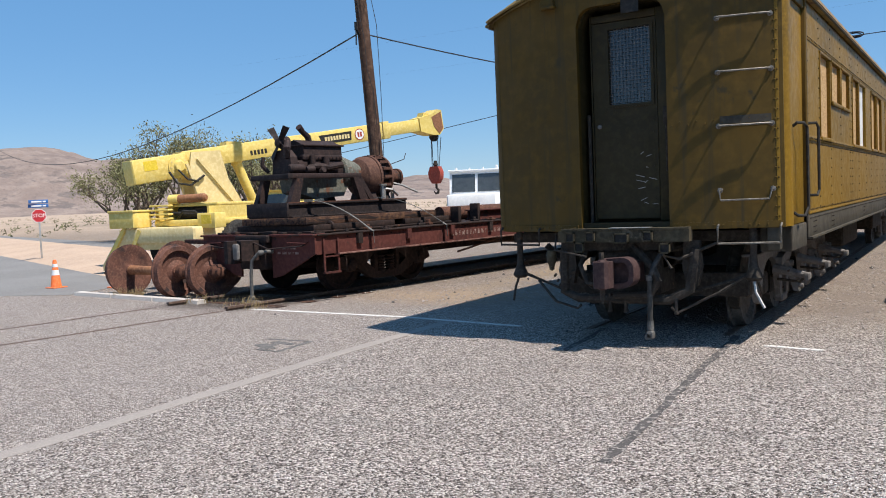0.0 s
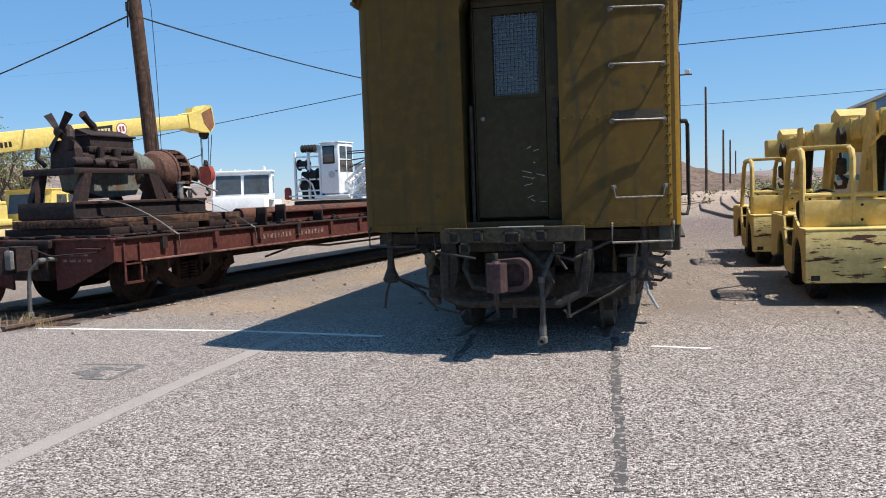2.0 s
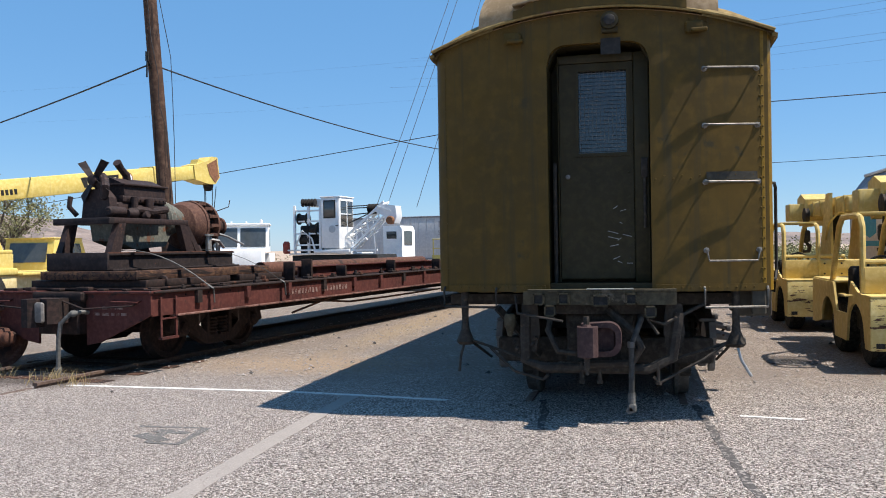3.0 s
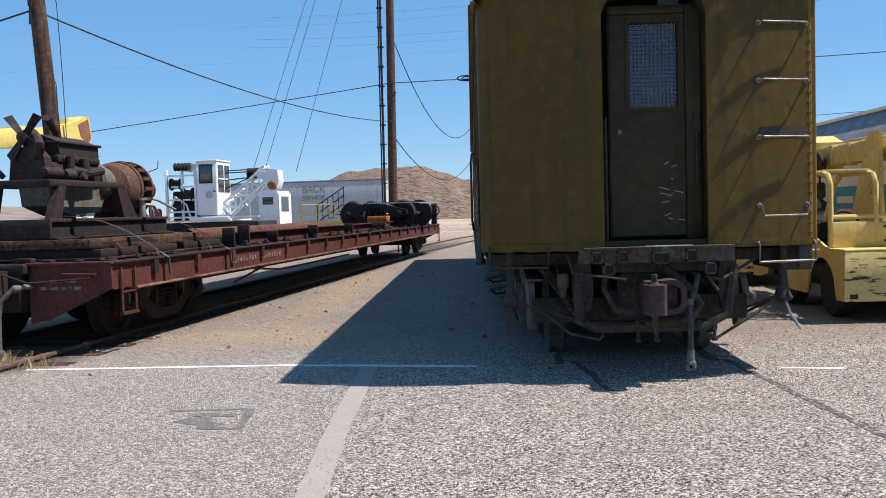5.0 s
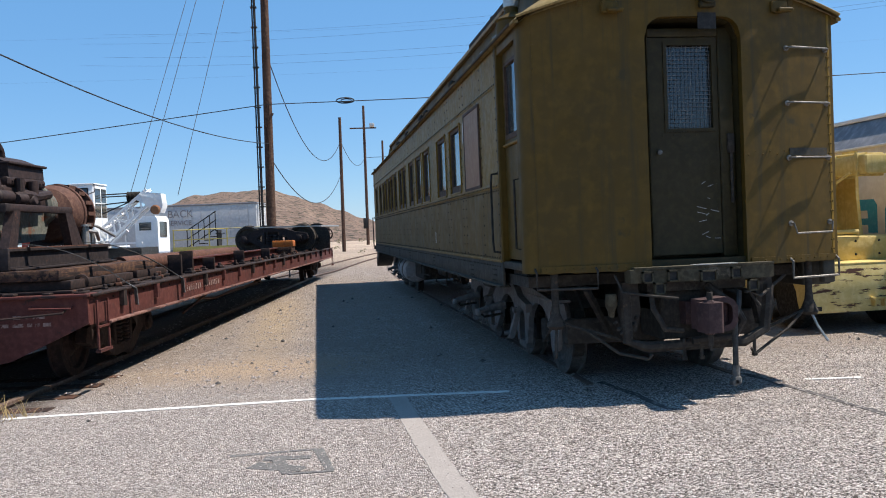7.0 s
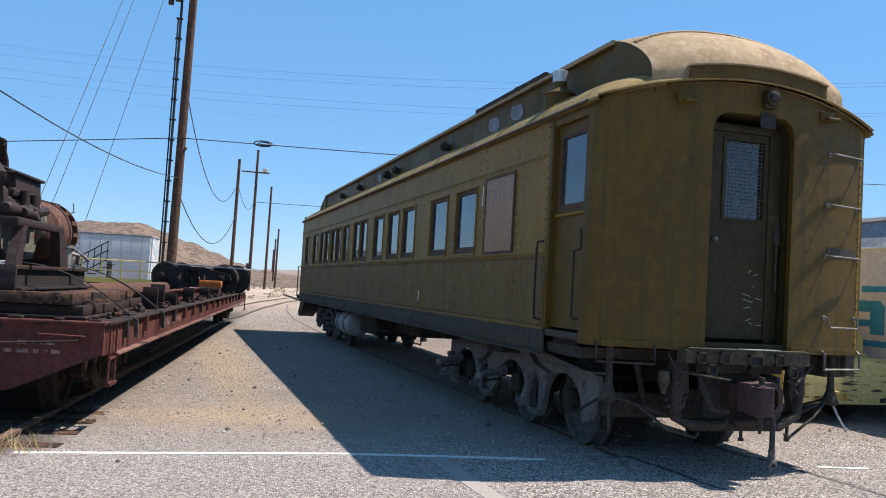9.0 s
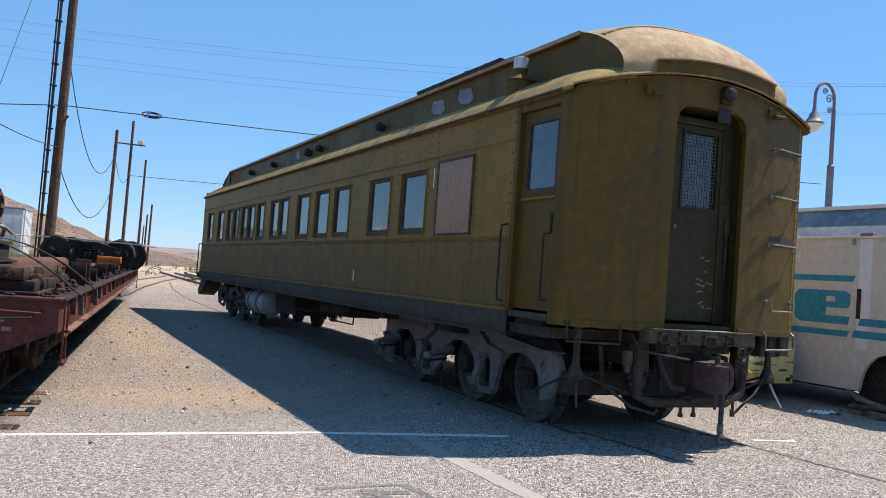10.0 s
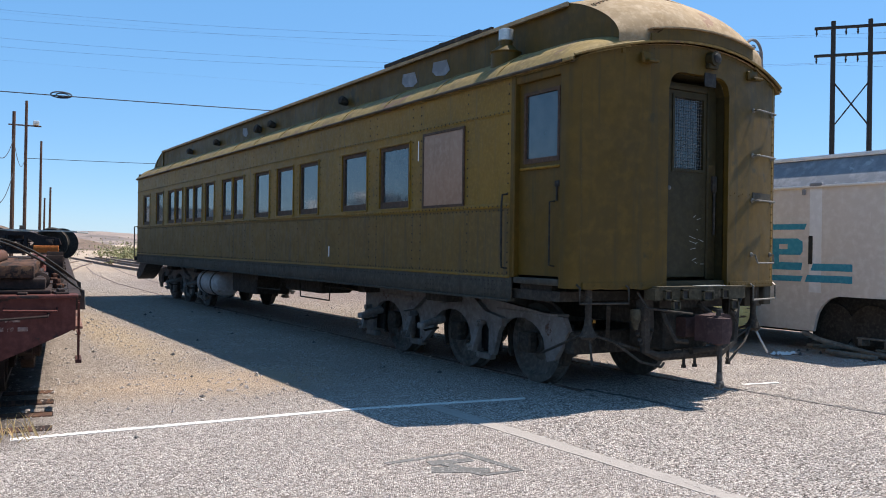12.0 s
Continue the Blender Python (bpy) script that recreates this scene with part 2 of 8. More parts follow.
surface("sign_red", (0.50, 0.03, 0.04), (0.42, 0.03, 0.04), (0.55, 0.06, 0.06), rough=0.45, big=4, fine=20)
surface("sign_blue", (0.04, 0.13, 0.36), (0.035, 0.11, 0.3), (0.07, 0.18, 0.42), rough=0.45, big=4, fine=20)
surface("sign_white", (0.8, 0.8, 0.8), (0.72, 0.72, 0.72), (0.85, 0.85, 0.85), rough=0.45, big=4, fine=20)
surface("orange_box", (0.44, 0.125, 0.022), (0.32, 0.09, 0.02), (0.52, 0.19, 0.05), rough=0.7, big=4, fine=20, wear=(0.2, 0.07, 0.03), wear_at=0.62)
surface("lamp_grey", (0.16, 0.165, 0.18), (0.12, 0.125, 0.135), (0.22, 0.22, 0.23), rough=0.5, big=4, fine=20)
surface("lamp_globe", (0.75, 0.68, 0.52), (0.68, 0.6, 0.45), (0.8, 0.74, 0.6), rough=0.3, big=4, fine=20)
surface("rail_yellow", (0.55, 0.45, 0.13), (0.45, 0.36, 0.1), (0.62, 0.53, 0.2), rough=0.6, big=3, fine=20)
surface("bark", (0.11, 0.085, 0.065), (0.075, 0.058, 0.045), (0.17, 0.135, 0.105), rough=0.9, big=4, fine=20, stretch=(4, 4, 0.7), grain=0.8, depth=0.01)
surface("foliage", (0.20, 0.20, 0.095), (0.15, 0.15, 0.07), (0.27, 0.26, 0.13), rough=0.75, big=2, fine=8)
surface("dry_grass", (0.46, 0.33, 0.15), (0.35, 0.24, 0.11), (0.55, 0.42, 0.22), rough=0.9, big=5, fine=20)
surface("scrub", (0.17, 0.165, 0.085), (0.12, 0.12, 0.065), (0.25, 0.23, 0.13), rough=0.9, big=1, fine=6)
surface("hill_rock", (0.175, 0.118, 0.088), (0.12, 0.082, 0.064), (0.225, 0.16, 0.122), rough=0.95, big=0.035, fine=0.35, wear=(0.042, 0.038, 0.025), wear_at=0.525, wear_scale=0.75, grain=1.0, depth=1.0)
# distance haze is put into this paler rock colour
surface("hazed_mountain_rock", (0.235, 0.185, 0.16), (0.17, 0.132, 0.118), (0.29, 0.235, 0.205), rough=0.95, big=0.006, fine=0.03, wear=(0.15, 0.125, 0.115), wear_at=0.55, wear_scale=0.02, grain=1.0, depth=12)
surface("gravel_stone", (0.36, 0.31, 0.28), (0.20, 0.17, 0.155), (0.46, 0.42, 0.39), rough=0.9, big=9, fine=40)
surface("wire_black", (0.03, 0.03, 0.032), (0.02, 0.02, 0.022), (0.05, 0.05, 0.05), rough=0.6, big=2, fine=9)
surface("marking_ink", (0.26, 0.19, 0.17), (0.12, 0.055, 0.047), (0.30, 0.22, 0.19), rough=0.8, big=14, fine=40, wear=(0.09, 0.03, 0.025), wear_at=0.52, wear_scale=16)
surface("faded_ink", (0.24, 0.20, 0.20), (0.30, 0.28, 0.28), (0.35, 0.33, 0.33), rough=0.8, big=3, fine=12)
surface("hazard_yellow", (0.75, 0.55, 0.04), (0.62, 0.45, 0.04), (0.8, 0.62, 0.1), rough=0.5, big=4, fine=20)
surface("drain_iron", (0.11, 0.10, 0.09), (0.08, 0.07, 0.065), (0.18, 0.16, 0.14), rough=0.8, big=6, fine=24)
surface("pallet_wood", (0.17, 0.135, 0.105), (0.11, 0.09, 0.075), (0.25, 0.2, 0.16), rough=0.9, big=3, fine=16, stretch=(6, 1, 6))

# glass: dark dusty panes that mirror the sky
for gname, tint, dust in (("coach_glass", (0.02, 0.03, 0.035), 0.09), ("vehicle_glass", (0.03, 0.035, 0.035), 0.10), ("door_glass", (0.012, 0.016, 0.02), 0.03)):
    m, n, l, b = nodes_of(gname)
    v = coords(n, l)
    d = ramp_out(n, l, noisy(n, l, v, 5, 5), 0.3, 0.75, 0.02, dust)
    l.new(mix(n, l, d, tint, (0.42, 0.42, 0.40)), b.inputs["Base Color"])
    l.new(ramp_out(n, l, noisy(n, l, v, 14, 4), 0.3, 0.7, 0.03, 0.12), b.inputs["Roughness"])
    b.inputs["IOR"].default_value = 1.75

# ground: chip-sealed yard, dirt between the tracks, sandy desert further out
m, n, l, b = nodes_of("yard_ground")
p = coords(n, l, world_space=True)
sep = n.new("ShaderNodeSeparateXYZ")
l.new(p, sep.inputs[0])


def math_node(op, a, c=None):
    x = n.new("ShaderNodeMath")
    x.operation = op
    for i, val in enumerate((a, c)):
        if val is None:
            continue
        if isinstance(val, (int, float)):
            x.inputs[i].default_value = val
        else:
            l.new(val, x.inputs[i])
    return x.outputs[0]


def blob(cx, cy, rx, ry, soft=0.45, wob=1.2):
    """Soft noisy ellipse mask round a place."""
    dx = math_node("DIVIDE", math_node("SUBTRACT", sep.outputs[0], cx), rx)
    dy = math_node("DIVIDE", math_node("SUBTRACT", sep.outputs[1], cy), ry)
    d = math_node("SQRT", math_node("ADD", math_node("MULTIPLY", dx, dx), math_node("MULTIPLY", dy, dy)))
    d = math_node("ADD", d, math_node("MULTIPLY", math_node("SUBTRACT", noisy(n, l, p, 1.3, 6, 0.7), 0.5), wob))
    return ramp_out(n, l, d, 1 - soft, 1 + soft, 1, 0)


chips = n.new("ShaderNodeTexVoronoi")
chips.inputs["Scale"].default_value = 86
l.new(p, chips.inputs["Vector"])
chip_tone = n.new("ShaderNodeSeparateColor")
l.new(chips.outputs["Color"], chip_tone.inputs[0])
cr = ramp(n, [(0.0, (0.016, 0.013, 0.011)), (0.22, (0.105, 0.083, 0.071)), (0.52, (0.405, 0.337, 0.297)), (0.78, (0.70, 0.615, 0.555)), (1.0, (0.96, 0.90, 0.84))])
l.new(chip_tone.outputs[0], cr.inputs[0])
chip_col = mix(n, l, ramp_out(n, l, noisy(n, l, p, 0.55, 5), 0.38, 0.68, 0, 0.14), cr.outputs[0], (0.40, 0.34, 0.30))
chip_col = mix(n, l, ramp_out(n, l, noisy(n, l, coords(n, l, (0.5, 2.2, 1), True), 0.8, 6), 0.5, 0.72, 0, 0.25), chip_col, (0.23, 0.205, 0.19))
# the seal is finer and flatter west of the concrete joint
fine_side = ramp_out(n, l, math_node("ADD", sep.outputs[0], math_node("MULTIPLY", noisy(n, l, p, 1.6, 4), 0.5)), -5.3, -4.9, 0.3, 0.0)
chip_col = mix(n, l, fine_side, chip_col, (0.42, 0.355, 0.315))
fine_gr = n.new("ShaderNodeTexVoronoi")
fine_gr.inputs["Scale"].default_value = 38
l.new(p, fine_gr.inputs["Vector"])
fs = n.new("ShaderNodeSeparateColor")
l.new(fine_gr.outputs["Color"], fs.inputs[0])
dr = ramp(n, [(0.0, (0.17, 0.13, 0.105)), (0.4, (0.34, 0.275, 0.225)), (0.8, (0.42, 0.35, 0.295)), (1.0, (0.55, 0.49, 0.43))])
l.new(fs.outputs[1], dr.inputs[0])
dirt_col = mix(n, l, ramp_out(n, l, noisy(n, l, p, 1.1, 6), 0.35, 0.7), dr.outputs[0], (0.30, 0.245, 0.205))
dirt_mask = ramp_out(n, l, math_node("ADD", sep.outputs[1], math_node("MULTIPLY", noisy(n, l, p, 0.9, 6, 0.7), 3.0)), 10.6, 12.6)
col = mix(n, l, dirt_mask, chip_col, dirt_col)
col = mix(n, l, math_node("MULTIPLY", blob(-7.1, 11.3, 1.15, 0.8, 0.6), 0.7), col, (0.50, 0.36, 0.24))
col = mix(n, l, math_node("MULTIPLY", blob(-7.0, 17.5, 0.4, 4.5, 0.6), 0.6), col, (0.45, 0.33, 0.20))
ballast = mix(n, l, fs.outputs[0], (0.16, 0.11, 0.09), (0.34, 0.27, 0.235))
col = mix(n, l, blob(2.5, 33, 5.0, 11.0, 0.4), col, ballast)
# shadow under the flat car, painted dark on the ground along its track
track = n.new("ShaderNodeMath")
track.operation = "ABSOLUTE"
l.new(math_node("ADD", math_node("MULTIPLY", math_node("ADD", sep.outputs[0], 9.98), 0.9917), math_node("MULTIPLY", math_node("SUBTRACT", sep.outputs[1], 10.22), -0.1288)), track.inputs[0])
car_shade = ramp_out(n, l, math_node("ADD", track.outputs[0], math_node("MULTIPLY", noisy(n, l, p, 2.2, 6, 0.75), 0.9)), 1.35, 1.75, 1, 0)
along = ramp_out(n, l, math_node("ADD", sep.outputs[1], math_node("MULTIPLY", noisy(n, l, p, 1.4, 5, 0.7), 1.4)), 9.3, 10.1)
col = mix(n, l, math_node("MULTIPLY", math_node("MULTIPLY", car_shade, along), 0.85), col, mix(n, l, fs.outputs[0], (0.035, 0.028, 0.024), (0.13, 0.10, 0.085)))
dist = n.new("ShaderNodeVectorMath")
dist.operation = "LENGTH"
l.new(p, dist.inputs[0])
sand = mix(n, l, ramp_out(n, l, noisy(n, l, p, 0.05, 7), 0.35, 0.65), (0.47, 0.36, 0.27), (0.33, 0.26, 0.205))
sand = mix(n, l, ramp_out(n, l, noisy(n, l, p, 0.9, 6, 0.8), 0.58, 0.66, 0, 0.7), sand, (0.17, 0.15, 0.09))
far_mask = ramp_out(n, l, math_node("ADD", dist.outputs["Value"], math_node("MULTIPLY", noisy(n, l, p, 0.12, 4), 22)), 46, 62)
col = mix(n, l, far_mask, col, sand)
l.new(col, b.inputs["Base Color"])
b.inputs["Roughness"].default_value = 0.92
b.inputs["Specular IOR Level"].default_value = 0.25
hgt = math_node("ADD", math_node("MULTIPLY", chips.outputs["Distance"], -1.0), math_node("MULTIPLY", noisy(n, l, p, 2.5, 5), 0.8))
bump(n, l, b, hgt, 1.0, 0.026)


# ---- mesh tools ----
class G:
    """Collects vertices and faces of one mesh."""

    def __init__(self, m=None):
        self.v, self.f, self.m = [], [], m or Matrix.Identity(4)

    def put(self, pts, faces):
        k = len(self.v)
        self.v += [tuple(self.m @ Vector(q)) for q in pts]
        self.f += [tuple(k + i for i in fc) for fc in faces]
        return self

    def hexa(self, q):
        return self.put(q, [(0, 3, 2, 1), (4, 5, 6, 7), (0, 1, 5, 4), (1, 2, 6, 5), (2, 3, 7, 6), (3, 0, 4, 7)])

    def box(self, x0, y0, z0, x1, y1, z1, c=0.0):
        x0, x1, y0, y1, z0, z1 = min(x0, x1), max(x0, x1), min(y0, y1), max(y0, y1), min(z0, z1), max(z0, z1)
        if c <= 0:
            return self.hexa([(x0, y0, z0), (x1, y0, z0), (x1, y1, z0), (x0, y1, z0), (x0, y0, z1), (x1, y0, z1), (x1, y1, z1), (x0, y1, z1)])
        c = min(c, (x1 - x0) * 0.45, (y1 - y0) * 0.45, (z1 - z0) * 0.45)

        def ring(z, i):
            a, e = (x0 + i, x1 - i), (y0 + i, y1 - i)
            return [(a[0] + c, e[0], z), (a[1] - c, e[0], z), (a[1], e[0] + c, z), (a[1], e[1] - c, z), (a[1] - c, e[1], z), (a[0] + c, e[1], z), (a[0], e[1] - c, z), (a[0], e[0] + c, z)]
        pts = ring(z0, c * 0.7) + ring(z0 + c, 0) + ring(z1 - c, 0) + ring(z1, c * 0.7)
        fs_ = [tuple(range(7, -1, -1)), tuple(range(24, 32))]
        for r_ in range(3):
            for i in range(8):
                j = (i + 1) % 8
                fs_.append((8 * r_ + i, 8 * r_ + j, 8 * r_ + 8 + j, 8 * r_ + 8 + i))
        return self.put(pts, fs_)

    def cyl(self, p0, p1, r0, r1=None, n=14, cap=True):
        return self.lathe([(r0, 0.0), (r0 if r1 is None else r1, (Vector(p1) - Vector(p0)).length)], p0, Vector(p1) - Vector(p0), n, cap)

    def lathe(self, prof, o, d, n=20, cap=True):
        """Turned shape: prof holds (radius, distance along d)."""
        d = Vector(d).normalized()
        u = d.orthogonal().normalized()
        w = d.cross(u)
        o = Vector(o)
        pts, fs_ = [], []
        for r_, h in prof:
            for i in range(n):
                a = 2 * math.pi * i / n
                pts.append(o + d * h + (u * math.cos(a) + w * math.sin(a)) * r_)
        for k in range(len(prof) - 1):
            for i in range(n):
                j = (i + 1) % n
                fs_.append((k * n + i, k * n + j, k * n + n + j, k * n + n + i))
        if cap:
            fs_ += [tuple(range(n - 1, -1, -1)), tuple(range((len(prof) - 1) * n, len(prof) * n))]
        return self.put(pts, fs_)

    def tube(self, pts, r, n=7, closed=False):
        pts = [Vector(q) for q in pts]
        rings, u = [], None
        for i, q in enumerate(pts):
            d = (pts[min(i + 1, len(pts) - 1)] - pts[max(i - 1, 0)]).normalized()
            u = (d.orthogonal() if u is None else u - d * u.dot(d)).normalized()
            w = d.cross(u)
            rr = r if isinstance(r, (int, float)) else r[i]
            rings += [q + (u * math.cos(2 * math.pi * k / n) + w * math.sin(2 * math.pi * k / n)) * rr for k in range(n)]
        fs_ = []
        for i in range(len(pts) - 1):
            for k in range(n):
                j = (k + 1) % n
                fs_.append((i * n + k, i * n + j, i * n + n + j, i * n + n + k))
        fs_ += [tuple(range(n - 1, -1, -1)), tuple(range((len(pts) - 1) * n, len(pts) * n))]
        return self.put(rings, fs_)

    def prism(self, poly, axis, a, e):
        """Polygon of two coordinates, pushed along an axis from a to e. x: (y, z); y: (x, z); z: (x, y)."""
        def q(p_, t):
            return {"x": (t, p_[0], p_[1]), "y": (p_[0], t, p_[1]), "z": (p_[0], p_[1], t)}[axis]
        k = len(poly)
        return self.put([q(p_, a) for p_ in poly] + [q(p_, e) for p_ in poly],
                        [tuple(range(k)), tuple(range(2 * k - 1, k - 1, -1))] + [(i, (i + 1) % k, k + (i + 1) % k, k + i) for i in range(k)])

    def bar(self, p0, p1, w, h, up=(0, 0, 1)):
        """Square bar from point to point."""
        p0, p1 = Vector(p0), Vector(p1)
        d = (p1 - p0).normalized()
        s = d.cross(Vector(up))
        s = (s if s.length > 1e-3 else d.orthogonal()).normalized()
        t = s.cross(d)
        s, t = s * w / 2, t * h / 2
        return self.hexa([p0 - s - t, p0 + s - t, p0 + s + t, p0 - s + t, p1 - s - t, p1 + s - t, p1 + s + t, p1 - s + t])

    def grid(self, f, nu, nv):
        pts = [f(i / nu, j / nv) for j in range(nv + 1) for i in range(nu + 1)]
        return self.put(pts, [(j * (nu + 1) + i, j * (nu + 1) + i + 1, (j + 1) * (nu + 1) + i + 1, (j + 1) * (nu + 1) + i) for j in range(nv) for i in range(nu)])

    def rivet(self, x, y, z, d, r=0.011):
        """Low domed rivet head on a face that looks along d."""
        return self.lathe([(r, 0.0), (r * 0.75, r * 0.55), (r * 0.2, r * 0.8)], (x, y, z), d, 6)


def mesh_of(name, g, mat, angle=35):
    me = bpy.data.meshes.new(name)
    me.from_pydata(g.v, [], g.f)
    bm = bmesh.new()
    bm.from_mesh(me)
    bmesh.ops.recalc_face_normals(bm, faces=bm.faces)
    bm.to_mesh(me)
    bm.free()
    me.materials.append(MATS[mat])
    me.shade_smooth()
    me.set_sharp_from_angle(angle=radians(angle))
    return me


def part(name, g, mat, parent=None, label="", angle=35):
    ob = new(name, mesh_of(name, g, mat, angle))
    if parent is not None:
        ob.parent = parent
    if label:
        ob["label"] = label
    return ob


def thing(name, label, category, m=None, group="", kind=""):
    ob = new(name)
    ob.empty_display_size = 0.3
    ob.matrix_basis = m or Matrix.Identity(4)
    return tagged(ob, label, category, group, kind)


def lettering(text, size, mat, parent, m, label="", name="lettering", wide=1.0):
    """Flat writing in the built-in font, as a mesh."""
    cu = bpy.data.curves.new(name, "FONT")
    cu.body, cu.size, cu.extrude, cu.align_x, cu.align_y = text, size, 0.003, "CENTER", "CENTER"
    tmp = bpy.data.objects.new(name, cu)
    scene.collection.objects.link(tmp)
    me = bpy.data.meshes.new_from_object(tmp.evaluated_get(bpy.context.evaluated_depsgraph_get()))
    bpy.data.objects.remove(tmp)
    me.materials.clear()
    me.materials.append(MATS[mat])
    ob = new(name, me)
    ob.parent = parent
    ob.matrix_basis = m @ Matrix.Diagonal((wide, 1, 1, 1))
    if label:
        ob["label"] = label
    return ob


def arc(c, r, a0, a1, n):
    return [(c[0] + r * math.cos(radians(a0 + (a1 - a0) * i / n)), c[1] + r * math.sin(radians(a0 + (a1 - a0) * i / n))) for i in range(n + 1)]


# ---- ground, roads, tracks, hills ----
def ground_height(x, y):
    """Flat yard, a low sandy bank by the street, a gentle roll far out."""
    r_ = math.hypot(x, y)
    far = max(0.0, min(1.0, (r_ - 70) / 120))
    return far * 0.5 * (noise.noise((x * 0.012, y * 0.012, 3.1)) - 0.2)


g = G()
rings = [0, 4, 8, 12, 18, 26, 36, 50, 70, 95, 130, 180, 260, 400, 700, 1200, 2000, 3200, 4500]
seg = 72
pts = [(0, 0, 0)]
for r_ in rings[1:]:
    for i in range(seg):
        a = 2 * math.pi * i / seg
        pts.append((r_ * math.sin(a), r_ * math.cos(a), ground_height(r_ * math.sin(a), r_ * math.cos(a))))
faces = [(0, 1 + (i + 1) % seg, 1 + i) for i in range(seg)]
for k in range(len(rings) - 2):
    for i in range(seg):
        j = (i + 1) % seg
        faces.append((1 + k * seg + i, 1 + k * seg + j, 1 + (k + 1) * seg + j, 1 + (k + 1) * seg + i))
ground = tagged(part("ground", g.put(pts, faces), "yard_ground"), "sunlit grey chip-sealed gravel yard turning to sandy desert", "ground", kind="structure")


def strip(name, pts, w, z, mat, label, category, wob=0.0):
    """Flat painted or filled strip along points on the ground, with a slightly uneven edge."""
    rnd = random.Random(len(name) + len(pts))
    g = G()
    line = [Vector((*q, 0)) for q in pts]
    dense = []
    for a, e in zip(line, line[1:]):
        k = max(2, int((e - a).length / 0.12))
        dense += [a.lerp(e, i / k) for i in range(k)]
    dense.append(line[-1])
    out = []
    for i, q in enumerate(dense):
        d = (dense[min(i + 1, len(dense) - 1)] - dense[max(i - 1, 0)]).normalized()
        s = Vector((-d.y, d.x, 0))
        out.append((q + s * (w / 2 + rnd.uniform(-wob, wob)), q - s * (w / 2 + rnd.uniform(-wob, wob))))
    for (a, e), (c, d) in zip(out, out[1:]):
        up = Vector((0, 0, z))
        g.hexa([a - up * 0.2, e - up * 0.2, d - up * 0.2, c - up * 0.2, a + up, e + up, d + up, c + up])
    return tagged(part(name, g, mat), label, category, kind="structure")


strip("white_line", [(-9.15, 9.20), (-6.35, 9.13), (-4.5, 8.86)], 0.085, 0.004, "white_line", "worn white painted parking line on gravel yard", "road marking", 0.006)
strip("concrete_strip", [(-5.56, 9.08), (-5.50, 6.5), (-5.36, 4.0), (-5.30, 1.5), (-5.2, -2.0)], 0.17, 0.003, "concrete_strip", "pale concrete joint strip set in the gravel yard", "pavement joint", 0.008)
strip("white_line", [(-1.72, 8.43), (-1.19, 8.34)], 0.075, 0.004, "white_line", "short worn white painted line on gravel yard", "road marking", 0.006)
strip("tar_joint", [(-2.07, 8.9), (-2.03, 8.2), (-1.97, 7.0), (-1.86, 5.5), (-1.80, 4.5)], 0.07, 0.003, "tar_fill", "dark tar-filled joint over a buried rail", "pavement joint", 0.016)
strip("tar_joint", [(-3.55, 9.0), (-3.45, 8.3), (-3.4, 7.5)], 0.07, 0.003, "tar_fill", "dark tar-filled joint over a buried rail", "pavement joint", 0.02)
strip("tar_joint", [(-3.7, 2.4), (-3.2, 2.95), (-2.95, 3.3)], 0.05, 0.003, "tar_fill", "short dark crack in the gravel yard", "pavement crack", 0.012)
# oil-dark stain with an angular outline
g = G()
for a, e, w in (((-6.95, 7.2), (-6.3, 7.22), 0.06), ((-6.3, 7.22), (-6.22, 6.62), 0.08), ((-6.75, 6.9), (-6.4, 6.7), 0.16), ((-6.6, 7.1), (-6.5, 6.62), 0.1), ((-6.5, 6.62), (-6.2, 6.6), 0.05), ((-6.68, 7.05), (-6.35, 7.0), 0.12)):
    a, e = Vector((*a, 0)), Vector((*e, 0))
    s = Vector((-(e - a).y, (e - a).x, 0)).normalized() * w / 2
    g.hexa([a - s, a + s, e + s * 0.7, e - s * 0.7] + [q + Vector((0, 0, 0.002 + 0.0003 * len(g.f) / 6)) for q in (a - s, a + s, e + s * 0.7, e - s * 0.7)])
tagged(part("tar_stain", g, "tar_stain"), "faint grey tar stain scuffed on the gravel", "stain", kind="structure")

# street beyond the yard, with a kerb stone and a sandy bank
g = G()
g.put([(-60, -6, 0.005), (-14.5, 9.9, 0.005), (-15.5, 13.5, 0.005), (-40, 22, 0.005), (-70, 30, 0.005)], [(0, 1, 2, 3, 4)])
tagged(part("road", g, "asphalt_road"), "sun-bleached grey asphalt street apron beside the yard", "road", kind="structure")
g = G()
g.put([(-34, 21.5, 0.012), (-90, 44, 0.012), (-92, 49, 0.012), (-30, 24.8, 0.012)], [(0, 3, 2, 1)])
tagged(part("road", g, "asphalt_road"), "dark asphalt street crossing in front of the desert", "road", kind="structure")
g = G()
n_ = 26
for i in range(n_):
    t0, t1 = i / n_, (i + 1) / n_
    for j in range(6):
        def bank(t, s):
            x, y = -17.5 - 44 * t, 12.9 + 18.5 * t
            h = 0.30 * min(1, 6 * t) * math.sin(math.pi * s) * (0.6 + 0.5 * noise.noise((x * 0.3, s * 3, 0.0)))
            return (x + 1.4 * s, y + 4.2 * s, max(0.0, h) + 0.004)
        g.put([bank(t0, j / 6), bank(t1, j / 6), bank(t1, (j + 1) / 6), bank(t0, (j + 1) / 6)], [(0, 1, 2, 3)])
surface("sand_bank", (0.46, 0.34, 0.25), (0.37, 0.27, 0.20), (0.52, 0.40, 0.31), rough=0.95, big=0.5, fine=14)
